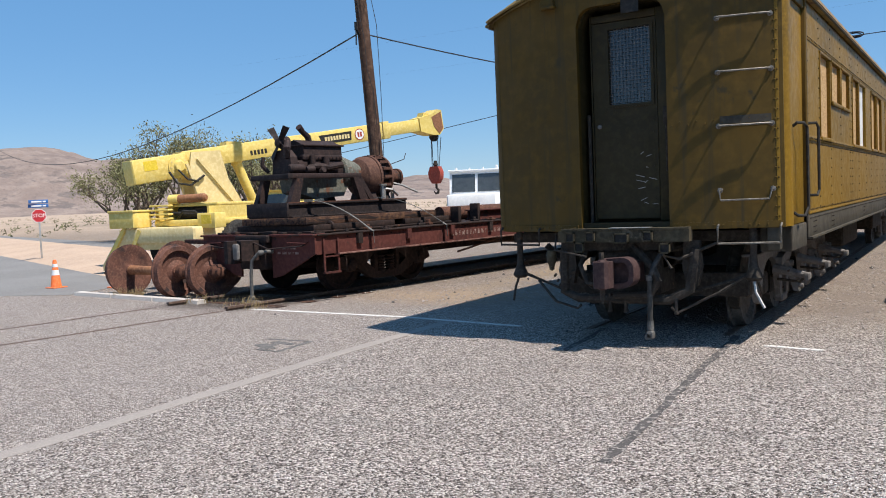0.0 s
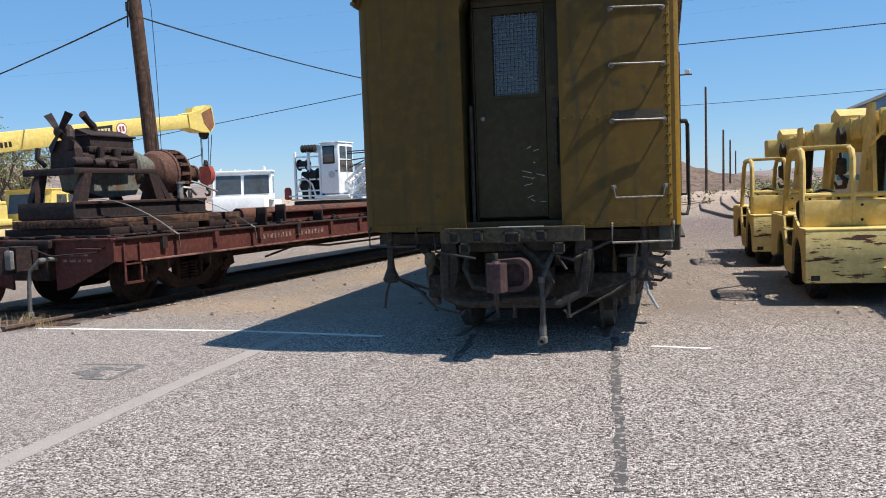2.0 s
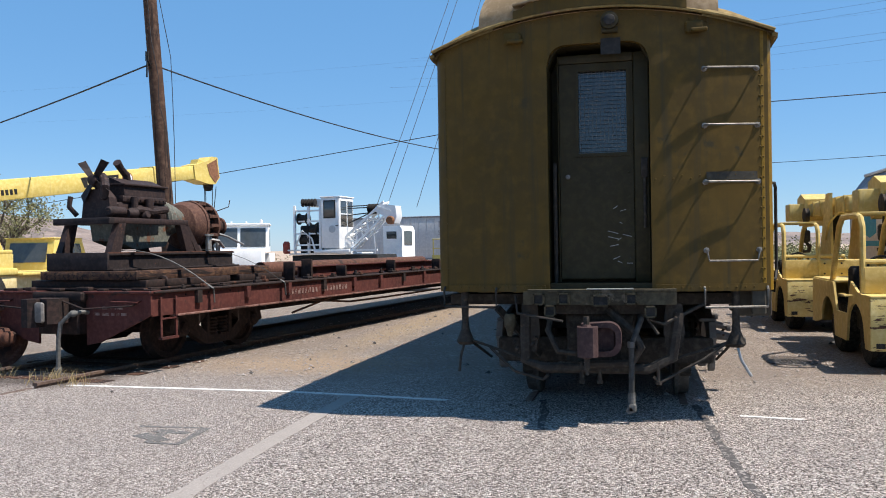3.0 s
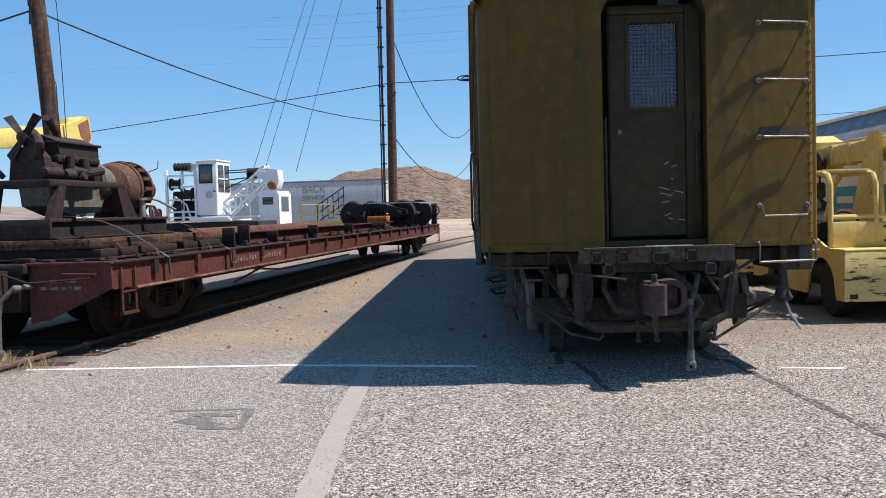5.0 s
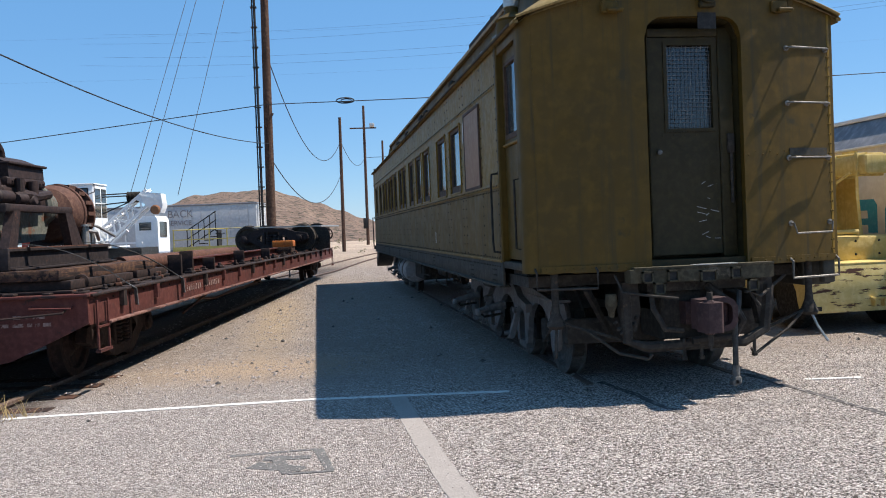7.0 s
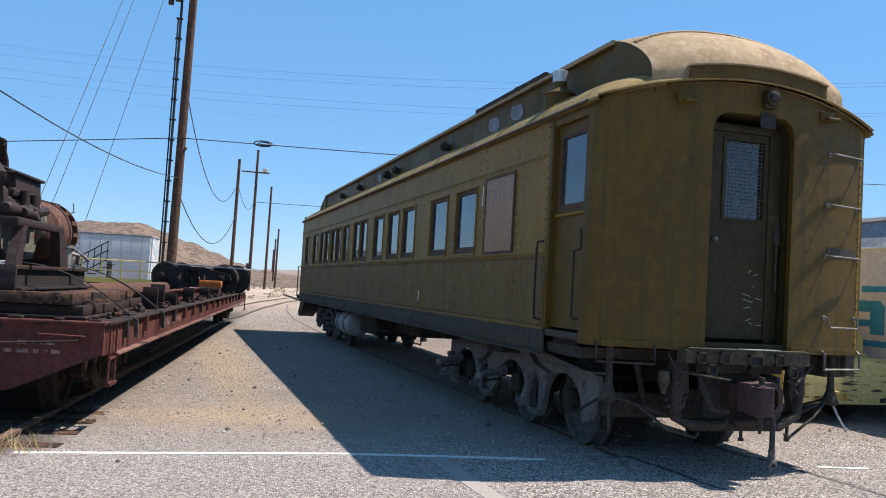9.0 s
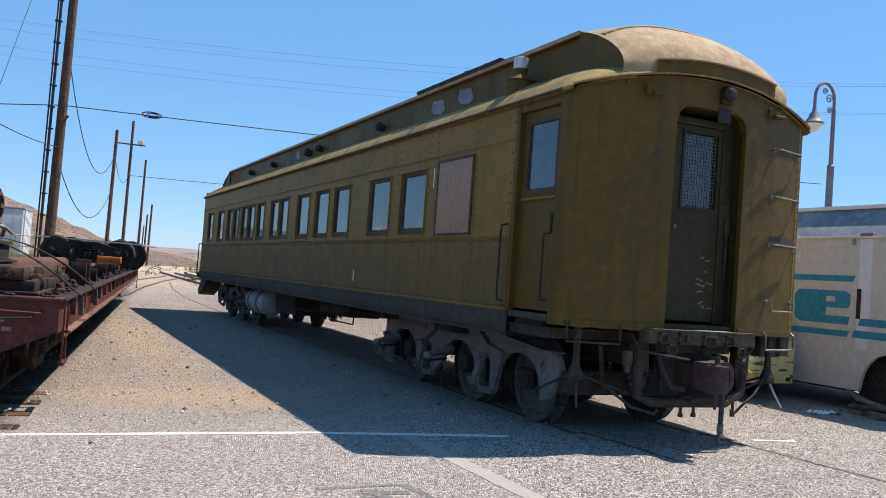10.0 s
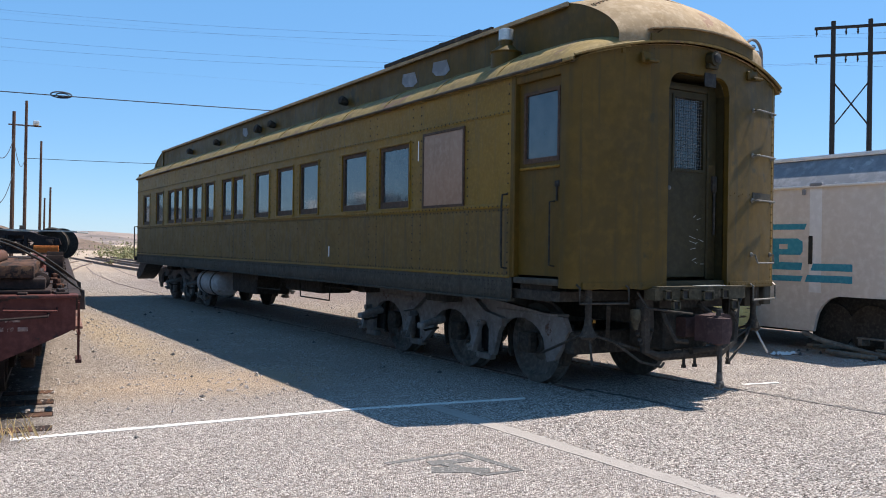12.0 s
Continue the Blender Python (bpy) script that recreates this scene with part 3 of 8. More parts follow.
tagged(part("sand_bank", g, "sand_bank"), "low pale bank of bare sand along the street", "bank", kind="structure")
kerb = thing("kerb", "pale concrete kerb stone at the edge of the yard", "kerb", kind="structure")
for i in range(3):
    x = -14.35 + 1.28 * i
    part("kerb_stone", G().hexa([(x, 9.86 - 0.15 * i, 0), (x + 1.25, 9.71 - 0.15 * i, 0), (x + 1.27, 9.89 - 0.15 * i, 0), (x + 0.02, 10.04 - 0.15 * i, 0),
                                 (x, 9.88 - 0.15 * i, 0.06), (x + 1.25, 9.73 - 0.15 * i, 0.06), (x + 1.27, 9.87 - 0.15 * i, 0.065), (x + 0.02, 10.02 - 0.15 * i, 0.065)]), "kerb_concrete", kerb)


def rail(name, pts, z, label):
    """One flat-bottomed rail along points."""
    g = G()
    prof = [(-0.07, 0), (0.07, 0), (0.07, 0.012), (0.012, 0.03), (0.012, 0.105), (0.036, 0.115), (0.036, 0.145), (-0.036, 0.145), (-0.036, 0.115), (-0.012, 0.105), (-0.012, 0.03), (-0.07, 0.012)]
    line = [Vector((*q, 0)) for q in pts]
    rows = []
    for i, q in enumerate(line):
        d = (line[min(i + 1, len(line) - 1)] - line[max(i - 1, 0)]).normalized()
        s = Vector((d.y, -d.x, 0))
        rows.append([q + s * a + Vector((0, 0, z + h)) for a, h in prof])
    k = len(prof)
    fs_ = [tuple(range(k)), tuple(range((len(rows) - 1) * k, len(rows) * k))]
    for i in range(len(rows) - 1):
        fs_ += [(i * k + j, i * k + (j + 1) % k, (i + 1) * k + (j + 1) % k, (i + 1) * k + j) for j in range(k)]
    return tagged(part(name, g.put([q for r_ in rows for q in r_], fs_), "rail_steel"), label, "rail", kind="structure")


COACH_X = -2.93
for s in (-0.75, 0.75):
    rail("rail", [(COACH_X + s, 8.9), (COACH_X + s, 18), (COACH_X + s, 28), (COACH_X + s + 0.25, 36), (COACH_X + s + 1.1, 46), (COACH_X + s + 2.6, 58)], -0.135, "rusty rail sunk flush in the gravel under the coach")
FLAT_YAW = -7.4
FLAT = pose(-9.98, 10.22, 0, 0, 0, FLAT_YAW)
for s in (-0.75, 0.75):
    rail("rail", [tuple((FLAT @ Vector((s, y, 0))).xy) for y in (-1.2, 6, 14, 23)] + [(-6.3 + s, 36), (-4.6 + s, 46), (-2.2 + s, 58), (1.5 + s, 74)], -0.08, "rusty rail under the flat car")
    rail("rail", [(-11.2 + s, 3.2), (-10.75 + s, 5.2), (-10.45 + s, 7.0), (-10.2 + s, 8.95)], -0.139, "rail sunk flush in the gravel yard")
for k, (x0, y0) in enumerate(((3.0, 30.0), (5.5, 31.0), (9.5, 34.0))):
    for s in (-0.72, 0.72):
        rail("rail", [(x0 + s, y0), (x0 + s - 1.4, y0 + 8), (x0 + s - 2.0, y0 + 18), (x0 + s - 1.6, y0 + 32), (x0 + s, y0 + 60)], 0.0, "rusty siding rail curving away over ballast")
# sleepers that show under the flat car
sleepers = thing("sleepers", "weathered timber sleepers under the flat car track", "sleeper", FLAT, kind="structure")
for i in range(4):
    y = -0.55 + 0.62 * i
    part("sleeper", G().box(-1.25, y - 0.11, -0.12, 1.25, y + 0.11, 0.006 + 0.006 * (i % 3), 0.012), "old_timber", sleepers)


def ridge(name, az0, az1, dist_m, prof, depth, mat, label, nx=160, ny=26, rough_h=0.12):
    """Hill range seen from the yard: prof holds (bearing, height in degrees)."""
    g = G()

    def f(u, v):
        az = az0 + (az1 - az0) * u
        k = 0
        while k < len(prof) - 2 and prof[k + 1][0] < az:
            k += 1
        (a0, h0), (a1, h1) = prof[k], prof[k + 1]
        t = max(0, min(1, (az - a0) / (a1 - a0)))
        t = t * t * (3 - 2 * t)
        top = dist_m * math.tan(radians(h0 + (h1 - h0) * t))
        d = dist_m + depth * (v - 0.5)
        shape = math.sin(math.pi * min(1, v * 1.0)) ** 1.25
        x, y = d * math.sin(radians(az)), d * math.cos(radians(az))
        rug = 1 + rough_h * 2 * (noise.fractal((x * 6 / dist_m, y * 6 / dist_m, 1.7), 0.9, 2.0, 6))
        return (x, y, max(-0.5, top * shape * rug - 0.3))
    return tagged(part(name, g.grid(f, nx, ny), mat, angle=60), label, "hill", kind="structure")


ridge("backdrop_hill", -17, 9, 260, [(-17, 0.3), (-14, 1.4), (-10.5, 2.7), (-8.8, 3.15), (-6.8, 3.38), (-4.6, 3.45), (-2.7, 3.1), (-1.3, 2.6), (0.2, 2.05), (1.8, 1.4), (3, 1.0), (5, 0.75), (9, 0.1)], 190, "hill_rock", "rounded brown desert hill dotted with scrub")
ridge("backdrop_mountains", -85, -26, 1500, [(-85, 1.2), (-70, 2.2), (-62, 3.3), (-57, 3.65), (-53, 3.25), (-48, 2.75), (-42, 2.5), (-38, 2.1), (-35, 1.55), (-33, 1.6), (-30, 1.05), (-26, 0.9)], 900, "hazed_mountain_rock", "hazy bare desert mountains on the horizon", 220, 30)
ridge("backdrop_mountains", 2, 60, 900, [(2, 0.1), (5, 0.75), (8, 0.8), (12, 0.6), (18, 0.9), (25, 0.5), (60, 0.4)], 500, "hazed_mountain_rock", "low hazy desert hills on the horizon", 120, 20)

# ---- passenger coach ----
COACH = Matrix.Translation((COACH_X, 8.2, 0))
coach = thing("passenger_coach", "weathered mustard-yellow riveted passenger coach on its track", "railway coach", COACH)
LEN, HALF = 19.3, 1.5
WIN_L = [(3.24, 4.06), (4.46, 5.28), (6.18, 6.94), (7.24, 8.0), (8.4, 9.16), (9.82, 10.46), (10.56, 11.2), (11.78, 12.42), (12.7, 13.34), (13.42, 14.06), (14.38, 15.0), (15.1, 15.75), (16.25, 17.0), (17.75, 18.5)]
WIN_Z = (2.03, 2.85)
BOARD_L = (1.96, 2.85, 2.03, 2.89)


def bow(x):
    return -0.19 + 0.24 * (x / HALF) ** 2


def roof_line(x):
    return 3.38 + 0.24 * (1 - (x / HALF) ** 2)


def side_wall(g, x_out, x_in, y0, y1, z0, z1, holes, axis="x"):
    """Wall with openings cut through it, one connected shell. axis x: holes in y and z; axis y: holes in x and z."""
    ys = sorted({y0, y1, *(h[0] for h in holes), *(h[1] for h in holes)})
    zs = sorted({z0, z1, *(h[2] for h in holes), *(h[3] for h in holes)})
    solid = {(i, j) for i in range(len(ys) - 1) for j in range(len(zs) - 1)
             if not any(h[0] - 1e-6 <= ys[i] and ys[i + 1] <= h[1] + 1e-6 and h[2] - 1e-6 <= zs[j] and zs[j + 1] <= h[3] + 1e-6 for h in holes)}
    seen, pts, fs_ = {}, [], []

    def vid(i, j, k):
        if (i, j, k) not in seen:
            seen[(i, j, k)] = len(pts)
            t = x_in if k else x_out
            pts.append((t, ys[i], zs[j]) if axis == "x" else (ys[i], t, zs[j]))
        return seen[(i, j, k)]
    for i, j in solid:
        for k in (0, 1):
            fs_.append((vid(i, j, k), vid(i + 1, j, k), vid(i + 1, j + 1, k), vid(i, j + 1, k)))
        for di, dj, e0, e1 in ((-1, 0, (0, 0), (0, 1)), (1, 0, (1, 0), (1, 1)), (0, -1, (0, 0), (1, 0)), (0, 1, (0, 1), (1, 1))):
            if (i + di, j + dj) not in solid:
                fs_.append((vid(i + e0[0], j + e0[1], 0), vid(i + e1[0], j + e1[1], 0), vid(i + e1[0], j + e1[1], 1), vid(i + e0[0], j + e0[1], 1)))
    return g.put(pts, fs_)


# right side: boarded openings of two heights
WIN_R = [(1.9, 2.62, 2.02, 2.91, "osb"), (2.76, 3.5, 2.46, 2.91, "osb"), (3.62, 4.36, 2.46, 2.91, "osb"), (4.75, 5.42, 2.02, 2.91, "osb"), (5.52, 6.3, 2.02, 2.91, "white"),
         (7.2, 7.95, 2.02, 2.91, "osb"), (8.15, 8.9, 2.02, 2.91, "osb"), (9.7, 10.4, 2.02, 2.91, "osb"), (10.5, 11.2, 2.02, 2.91, "osb"), (12.0, 12.7, 2.02, 2.91, "osb"), (12.8, 13.5, 2.02, 2.91, "osb"),
         (14.3, 15.0, 2.02, 2.91, "osb"), (15.1, 15.8, 2.02, 2.91, "white"), (16.6, 17.3, 2.02, 2.91, "osb"), (17.6, 18.3, 2.02, 2.91, "osb")]
holes_l = [(a, e, *WIN_Z) for a, e in WIN_L]
part("side_wall", side_wall(G(), -HALF, -HALF + 0.07, 1.03, LEN, 1.98, 3.36, holes_l), "coach_paint", coach)
part("lower_panel", G().box(-HALF, 1.03, 1.22, -HALF + 0.07, LEN, 1.98), "coach_lower_paint", coach, "dirt-faded lower side panels")
part("side_wall", side_wall(G(), HALF, HALF - 0.07, 1.03, LEN, 1.22, 3.36, [h[:4] for h in WIN_R]), "coach_paint", coach)
for s in (-1, 1):
    part("side_sill", G().box(s * (HALF - 0.02), 1.0, 0.97, s * (HALF + 0.004), LEN, 1.217, 0.006).box(s * (HALF - 0.05), 1.0, 0.965, s * (HALF + 0.045), LEN, 0.985), "coach_dark_sill", coach)
    part("belt_rail", G().box(s * HALF, 1.03, 1.955, s * (HALF + 0.014), LEN, 2.005, 0.005), "coach_paint", coach)
    part("letterboard_strip", G().box(s * HALF, 1.03, 2.955, s * (HALF + 0.007), LEN, 3.0, 0.003), "coach_paint", coach)
    part("sill_moulding", G().box(s * HALF, 1.03, 1.21, s * (HALF + 0.012), LEN, 1.235, 0.004), "coach_paint", coach)

# windows: sash, pane
for i, (a, e) in enumerate(WIN_L):
    z0, z1 = WIN_Z
    g = G()
    side_wall(g, -HALF + 0.012, -HALF + 0.055, a, e, z0, z1, [(a + 0.055, e - 0.055, z0 + 0.085, z1 - 0.05)])
    w = part("window", g, "sash_brown", coach)
    part("pane", G().box(-HALF + 0.032, a + 0.05, z0 + 0.08, -HALF + 0.038, e - 0.05, z1 - 0.045), "coach_glass", w, "dusty window glass reflecting the sky")
    part("casing", side_wall(G(), -HALF - 0.012, -HALF, a - 0.028, e + 0.028, z0 - 0.001, z1 + 0.001, [(a, e, z0, z1)]), "coach_paint", w)
    part("sill", G().box(-HALF, a - 0.03, z0 - 0.03, -HALF - 0.022, e + 0.03, z0 - 0.002, 0.006), "coach_paint", w)
    part("cap", G().box(-HALF, a - 0.03, z1, -HALF - 0.016, e + 0.03, z1 + 0.028, 0.005), "coach_paint", w)
a, e, z0, z1 = BOARD_L
part("window_board", G().box(-HALF, a, z0, -HALF - 0.014, e, z1, 0.004), "plywood_pink", coach, "pinkish plywood sheet over a window")
g = G()
side_wall(g, -HALF - 0.02, -HALF, a - 0.03, e + 0.03, z0 - 0.03, z1 + 0.03, [(a, e, z0, z1)])
part("board_frame", g, "sash_brown", coach)
for a, e, z0, z1, kind_ in WIN_R:
    w = part("boarded_window", G().box(HALF - 0.05, a, z0, HALF - 0.03, e, z1), "osb_board" if kind_ == "osb" else "white_board", coach, "raw chipboard sheet in a window opening" if kind_ == "osb" else "white board in a window opening")
    g = G()
    g.box(HALF, a - 0.03, z0 - 0.045, HALF + 0.03, e + 0.03, z0 - 0.002, 0.008).box(HALF, a - 0.03, z1, HALF + 0.016, e + 0.03, z1 + 0.028, 0.005)
    g.box(HALF, a - 0.028, z0, HALF + 0.012, a, z1, 0.004).box(HALF, e, z0, HALF + 0.012, e + 0.028, z1, 0.004)
    part("casing", g, "coach_paint", w)

# rivets along seams
rnd = random.Random(4)
for s in (-1, 1):
    g = G()
    x = s * (HALF + 0.001)
    d = (s, 0, 0)
    wins = [(a, e) for a, e in WIN_L] + [BOARD_L[:2]] if s < 0 else [w[:2] for w in WIN_R]
    seams = sorted([1.08] + [e + 0.09 for a, e in wins] + [a - 0.09 for a, e in wins] + [LEN - 0.06])
    last = -1
    for y in seams:
        if y - last < 0.13:
            continue
        last = y
        z = 1.27
        while z < 3.32:
            if not (1.94 < z < 2.02 or 2.94 < z < 3.01):
                g.rivet(x, y, z, d, 0.0105)
            z += 0.105
    y = 1.08
    while y < LEN:
        for z, ox in ((1.975, 0.015), (1.93, 0), (2.978, 0.008), (1.255, 0.0), (1.17, 0.006)):
            g.rivet(x + s * ox, y, z, d, 0.0095)
        y += 0.085
    for y in (1.3, 2.6, 5.9, 9.4, 11.5, 14.2, 16.0):
        for k in range(4):
            for q in range(3):
                g.rivet(x + s * 0.006, y + 0.06 * k, 1.02 + 0.055 * q, d, 0.009)
    # rivets toned dark in place of the small shadows they cast
    tagged(part("side_rivets", g, "grime_iron", coach), kind="stuff")

# bowed end wall with an arched doorway
DX0, DX1, DTOP, DR = -0.43, 0.46, 3.33, 0.17


def door_top(x):
    if x < DX0 + DR:
        return DTOP - DR + math.sqrt(max(0, DR * DR - (DX0 + DR - x) ** 2))
    if x > DX1 - DR:
        return DTOP - DR + math.sqrt(max(0, DR * DR - (x - DX1 + DR) ** 2))
    return DTOP


def end_columns(g, x0, x1, n, low, high, t0=0.0, t1=0.07):
    """Bowed upright strip between two heights, one connected shell."""
    pts, fs_ = [], []
    for i in range(n + 1):
        x = x0 + (x1 - x0) * i / n
        y = bow(x)
        pts += [(x, y + t0, low(x)), (x, y + t0, high(x)), (x, y + t1, high(x)), (x, y + t1, low(x))]
    for i in range(n):
        for k in range(4):
            q = (k + 1) % 4
            fs_.append((4 * i + k, 4 * i + q, 4 * i + 4 + q, 4 * i + 4 + k))
    fs_ += [(0, 1, 2, 3), (4 * n, 4 * n + 1, 4 * n + 2, 4 * n + 3)]
    return g.put(pts, fs_)


low_edge = lambda x: 1.135 + 0.012 * noise.noise((x * 9, 0, 5))
part("end_wall", end_columns(G(), -1.40, DX0, 16, low_edge, roof_line), "coach_shaded_paint", coach)
part("end_wall", end_columns(G(), DX1, 1.46, 16, low_edge, roof_line), "coach_shaded_paint", coach)
part("door_header", end_columns(G(), DX0, DX1, 30, door_top, roof_line), "coach_shaded_paint", coach)
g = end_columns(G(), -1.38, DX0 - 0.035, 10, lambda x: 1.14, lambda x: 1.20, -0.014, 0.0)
part("end_kick_strip", end_columns(G(), DX1 + 0.035, 1.44, 10, lambda x: 1.14, lambda x: 1.20, -0.014, 0.0), "coach_shaded_paint", coach)
part("end_kick_strip", g, "coach_shaded_paint", coach)
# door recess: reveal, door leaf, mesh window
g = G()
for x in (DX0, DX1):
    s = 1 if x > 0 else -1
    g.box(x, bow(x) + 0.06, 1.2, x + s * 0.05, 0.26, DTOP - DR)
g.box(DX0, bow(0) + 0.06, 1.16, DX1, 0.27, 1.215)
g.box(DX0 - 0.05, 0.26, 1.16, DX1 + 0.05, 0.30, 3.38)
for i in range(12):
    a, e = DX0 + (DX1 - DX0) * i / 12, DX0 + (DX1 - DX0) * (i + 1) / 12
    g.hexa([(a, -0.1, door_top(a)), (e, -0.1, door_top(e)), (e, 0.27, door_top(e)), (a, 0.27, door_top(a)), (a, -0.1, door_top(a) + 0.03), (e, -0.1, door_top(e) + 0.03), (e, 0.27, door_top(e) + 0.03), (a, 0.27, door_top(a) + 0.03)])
# the reveal's shade is painted in by its dark colour
part("door_recess", g, "coach_shaded_olive", coach)
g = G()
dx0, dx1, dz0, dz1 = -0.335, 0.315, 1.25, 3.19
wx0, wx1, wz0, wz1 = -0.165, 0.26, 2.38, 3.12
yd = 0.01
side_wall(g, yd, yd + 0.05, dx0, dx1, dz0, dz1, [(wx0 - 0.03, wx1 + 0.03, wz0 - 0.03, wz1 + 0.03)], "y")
door = part("end_door", g, "coach_shaded_olive", coach, "closed olive steel end door with a mesh window")
g = G()
side_wall(g, yd - 0.012, yd + 0.03, wx0 - 0.03, wx1 + 0.03, wz0 - 0.03, wz1 + 0.03, [(wx0, wx1, wz0, wz1)], "y")
part("window_frame", g, "coach_shaded_olive", door)
part("pane", G().box(wx0, yd + 0.035, wz0, wx1, yd + 0.04, wz1), "door_glass", door, "dark door glass")
g = G()
for i in range(12):
    x = wx0 + (wx1 - wx0) * (i + 0.5) / 12
    g.cyl((x, yd + 0.012, wz0), (x, yd + 0.012, wz1), 0.0026, n=4)
for i in range(21):
    z = wz0 + (wz1 - wz0) * (i + 0.5) / 21
    g.cyl((wx0, yd + 0.010, z), (wx1, yd + 0.010, z), 0.0026, n=4)
tagged(part("wire_screen", g, "pipe_grey", door, "woven wire screen over the door window"), kind="stuff")
part("door_knob", G().lathe([(0.01, 0), (0.01, 0.03), (0.022, 0.035), (0.022, 0.045), (0.01, 0.055)], (dx0 + 0.07, yd, 2.17), (0, -1, 0), 12), "pipe_grey", door)
g = G()
g.cyl((DX1 - 0.05, -0.025, 1.7), (DX1 - 0.05, -0.025, 2.32), 0.014, n=8).box(DX1 - 0.08, -0.04, 2.15, DX1 - 0.02, 0.0, 2.32, 0.006)
part("gate_post", G().cyl((DX0 + 0.045, 0.0, 1.2), (DX0 + 0.045, 0.0, 2.3), 0.018, n=8), "grime_iron", coach)
part("gate_latch", g, "grime_iron", coach)
# fixed frame round the end door, darkened like the recess
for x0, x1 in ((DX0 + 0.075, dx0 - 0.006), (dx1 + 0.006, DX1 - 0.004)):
    part("door_post", G().box(x0, yd - 0.015, 1.22, x1, yd + 0.07, 3.27, 0.008), "coach_shaded_olive", coach)
part("door_head", G().box(dx0 - 0.004, yd - 0.012, 3.197, dx1 + 0.004, yd + 0.07, 3.27, 0.006), "coach_shaded_olive", coach)
g = G()
for i in range(9):
    x = dx0 + 0.03
    g.rivet(dx1 - 0.04, yd, 1.32 + 0.11 * i, (0, -1, 0), 0.008)
for i in range(6):
    g.rivet(wx0 - 0.05 + 0.105 * i, yd, wz0 - 0.06, (0, -1, 0), 0.008)
tagged(part("door_rivets", g, "coach_shaded_olive", door), kind="stuff")

rnd = random.Random(9)
for i in range(11):
    x, z = rnd.uniform(0.08, 0.27), rnd.uniform(1.35, 2.0)
    part("scratch", G().bar((x, yd - 0.001, z), (x + rnd.uniform(0.02, 0.10), yd - 0.001, z + rnd.uniform(-0.03, 0.03)), 0.003, 0.005, (0, 0, 1)), "tank_grey", door)

# corner posts and vestibule sides; shade is put into the left post's colour
for s in (-1, 1):
    prof = [(s * 1.38, bow(1.38) + 0.02)] + [(s * q[0], q[1]) for q in arc((1.36, 0.15), 0.14, -74, 0, 9)] + [(s * 1.50, 0.22), (s * 1.44, 0.22), (s * 1.38, 0.1)]
    part("corner_post", G().prism(prof, "z", 1.14, 3.385), "coach_shaded_paint" if s < 0 else "coach_paint", coach)
    part("door_jamb", G().box(s * 1.42, 0.955, 1.22, s * 1.515, 1.03, 3.36, 0.012), "coach_shaded_paint", coach)
    part("jamb_head", G().box(s * 1.40, 0.2, 3.24, s * 1.497, 0.96, 3.37, 0.006), "coach_shaded_paint", coach)
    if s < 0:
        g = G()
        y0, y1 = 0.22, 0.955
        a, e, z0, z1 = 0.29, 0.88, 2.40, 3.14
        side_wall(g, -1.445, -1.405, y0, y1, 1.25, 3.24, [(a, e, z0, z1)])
        # side door takes the darker tone to hold the shade of its recess
        vd = part("vestibule_door", g, "coach_shaded_paint", coach, "closed mustard side door with a blue-reflecting window")
        g = G()
        side_wall(g, -1.452, -1.41, a, e, z0, z1, [(a + 0.035, e - 0.035, z0 + 0.05, z1 - 0.035)])
        part("sash", g, "sash_brown", vd)
        part("pane", G().box(-1.43, a + 0.03, z0 + 0.04, -1.424, e - 0.03, z1 - 0.03), "coach_glass", vd, "dusty door glass reflecting the sky")
        part("drip_ledge", G().box(-1.475, y0 + 0.04, 2.335, -1.445, y1 - 0.03, 2.36, 0.008), "coach_paint", vd)
        part("latch", G().box(-1.475, 0.26, 2.14, -1.445, 0.34, 2.2, 0.01).cyl((-1.47, 0.3, 2.17), (-1.47, 0.3, 2.0), 0.012, n=7), "black_iron", vd)
        part("door_grab", G().tube([(-1.445, 0.36, 2.0), (-1.51, 0.36, 1.99), (-1.51, 0.36, 1.36), (-1.445, 0.36, 1.35)], 0.010, 6), "black_iron", vd)
        part("step_trap", G().box(-1.50, 0.22, 1.16, -1.30, 0.97, 1.225, 0.01), "coach_dark_sill", coach)
        part("step_well", G().box(-1.40, 0.45, 0.99, -1.2, 0.98, 1.155, 0.01), "grime_iron", coach)
    else:
        part("vestibule_panel", G().box(1.43, 0.22, 1.14, 1.47, 0.955, 3.24, 0.004), "coach_paint", coach, "blanked mustard vestibule panel")
        part("step_trap", G().box(1.2, 0.2, 0.9, 1.49, 0.98, 1.135, 0.01), "coach_dark_sill", coach)
part("grab_iron", G().tube([(-1.5, 1.09, 2.10), (-1.565, 1.09, 2.09), (-1.575, 1.09, 2.0), (-1.575, 1.09, 1.42), (-1.565, 1.09, 1.32), (-1.5, 1.09, 1.31)], 0.012, 7), "black_iron", coach)
part("grab_iron", G().tube([(1.47, 0.40, 2.06), (1.51, 0.40, 2.09), (1.56, 0.44, 2.09), (1.58, 0.52, 2.05), (1.58, 0.53, 1.30), (1.56, 0.46, 1.22), (1.51, 0.42, 1.22), (1.47, 0.40, 1.25)], 0.015, 7), "black_iron", coach)
part("grab_iron", G().tube([(1.5, 1.08, 2.12), (1.575, 1.10, 2.12), (1.585, 1.16, 2.08), (1.585, 1.16, 1.45), (1.575, 1.10, 1.40), (1.5, 1.08, 1.40)], 0.015, 7), "black_iron", coach)

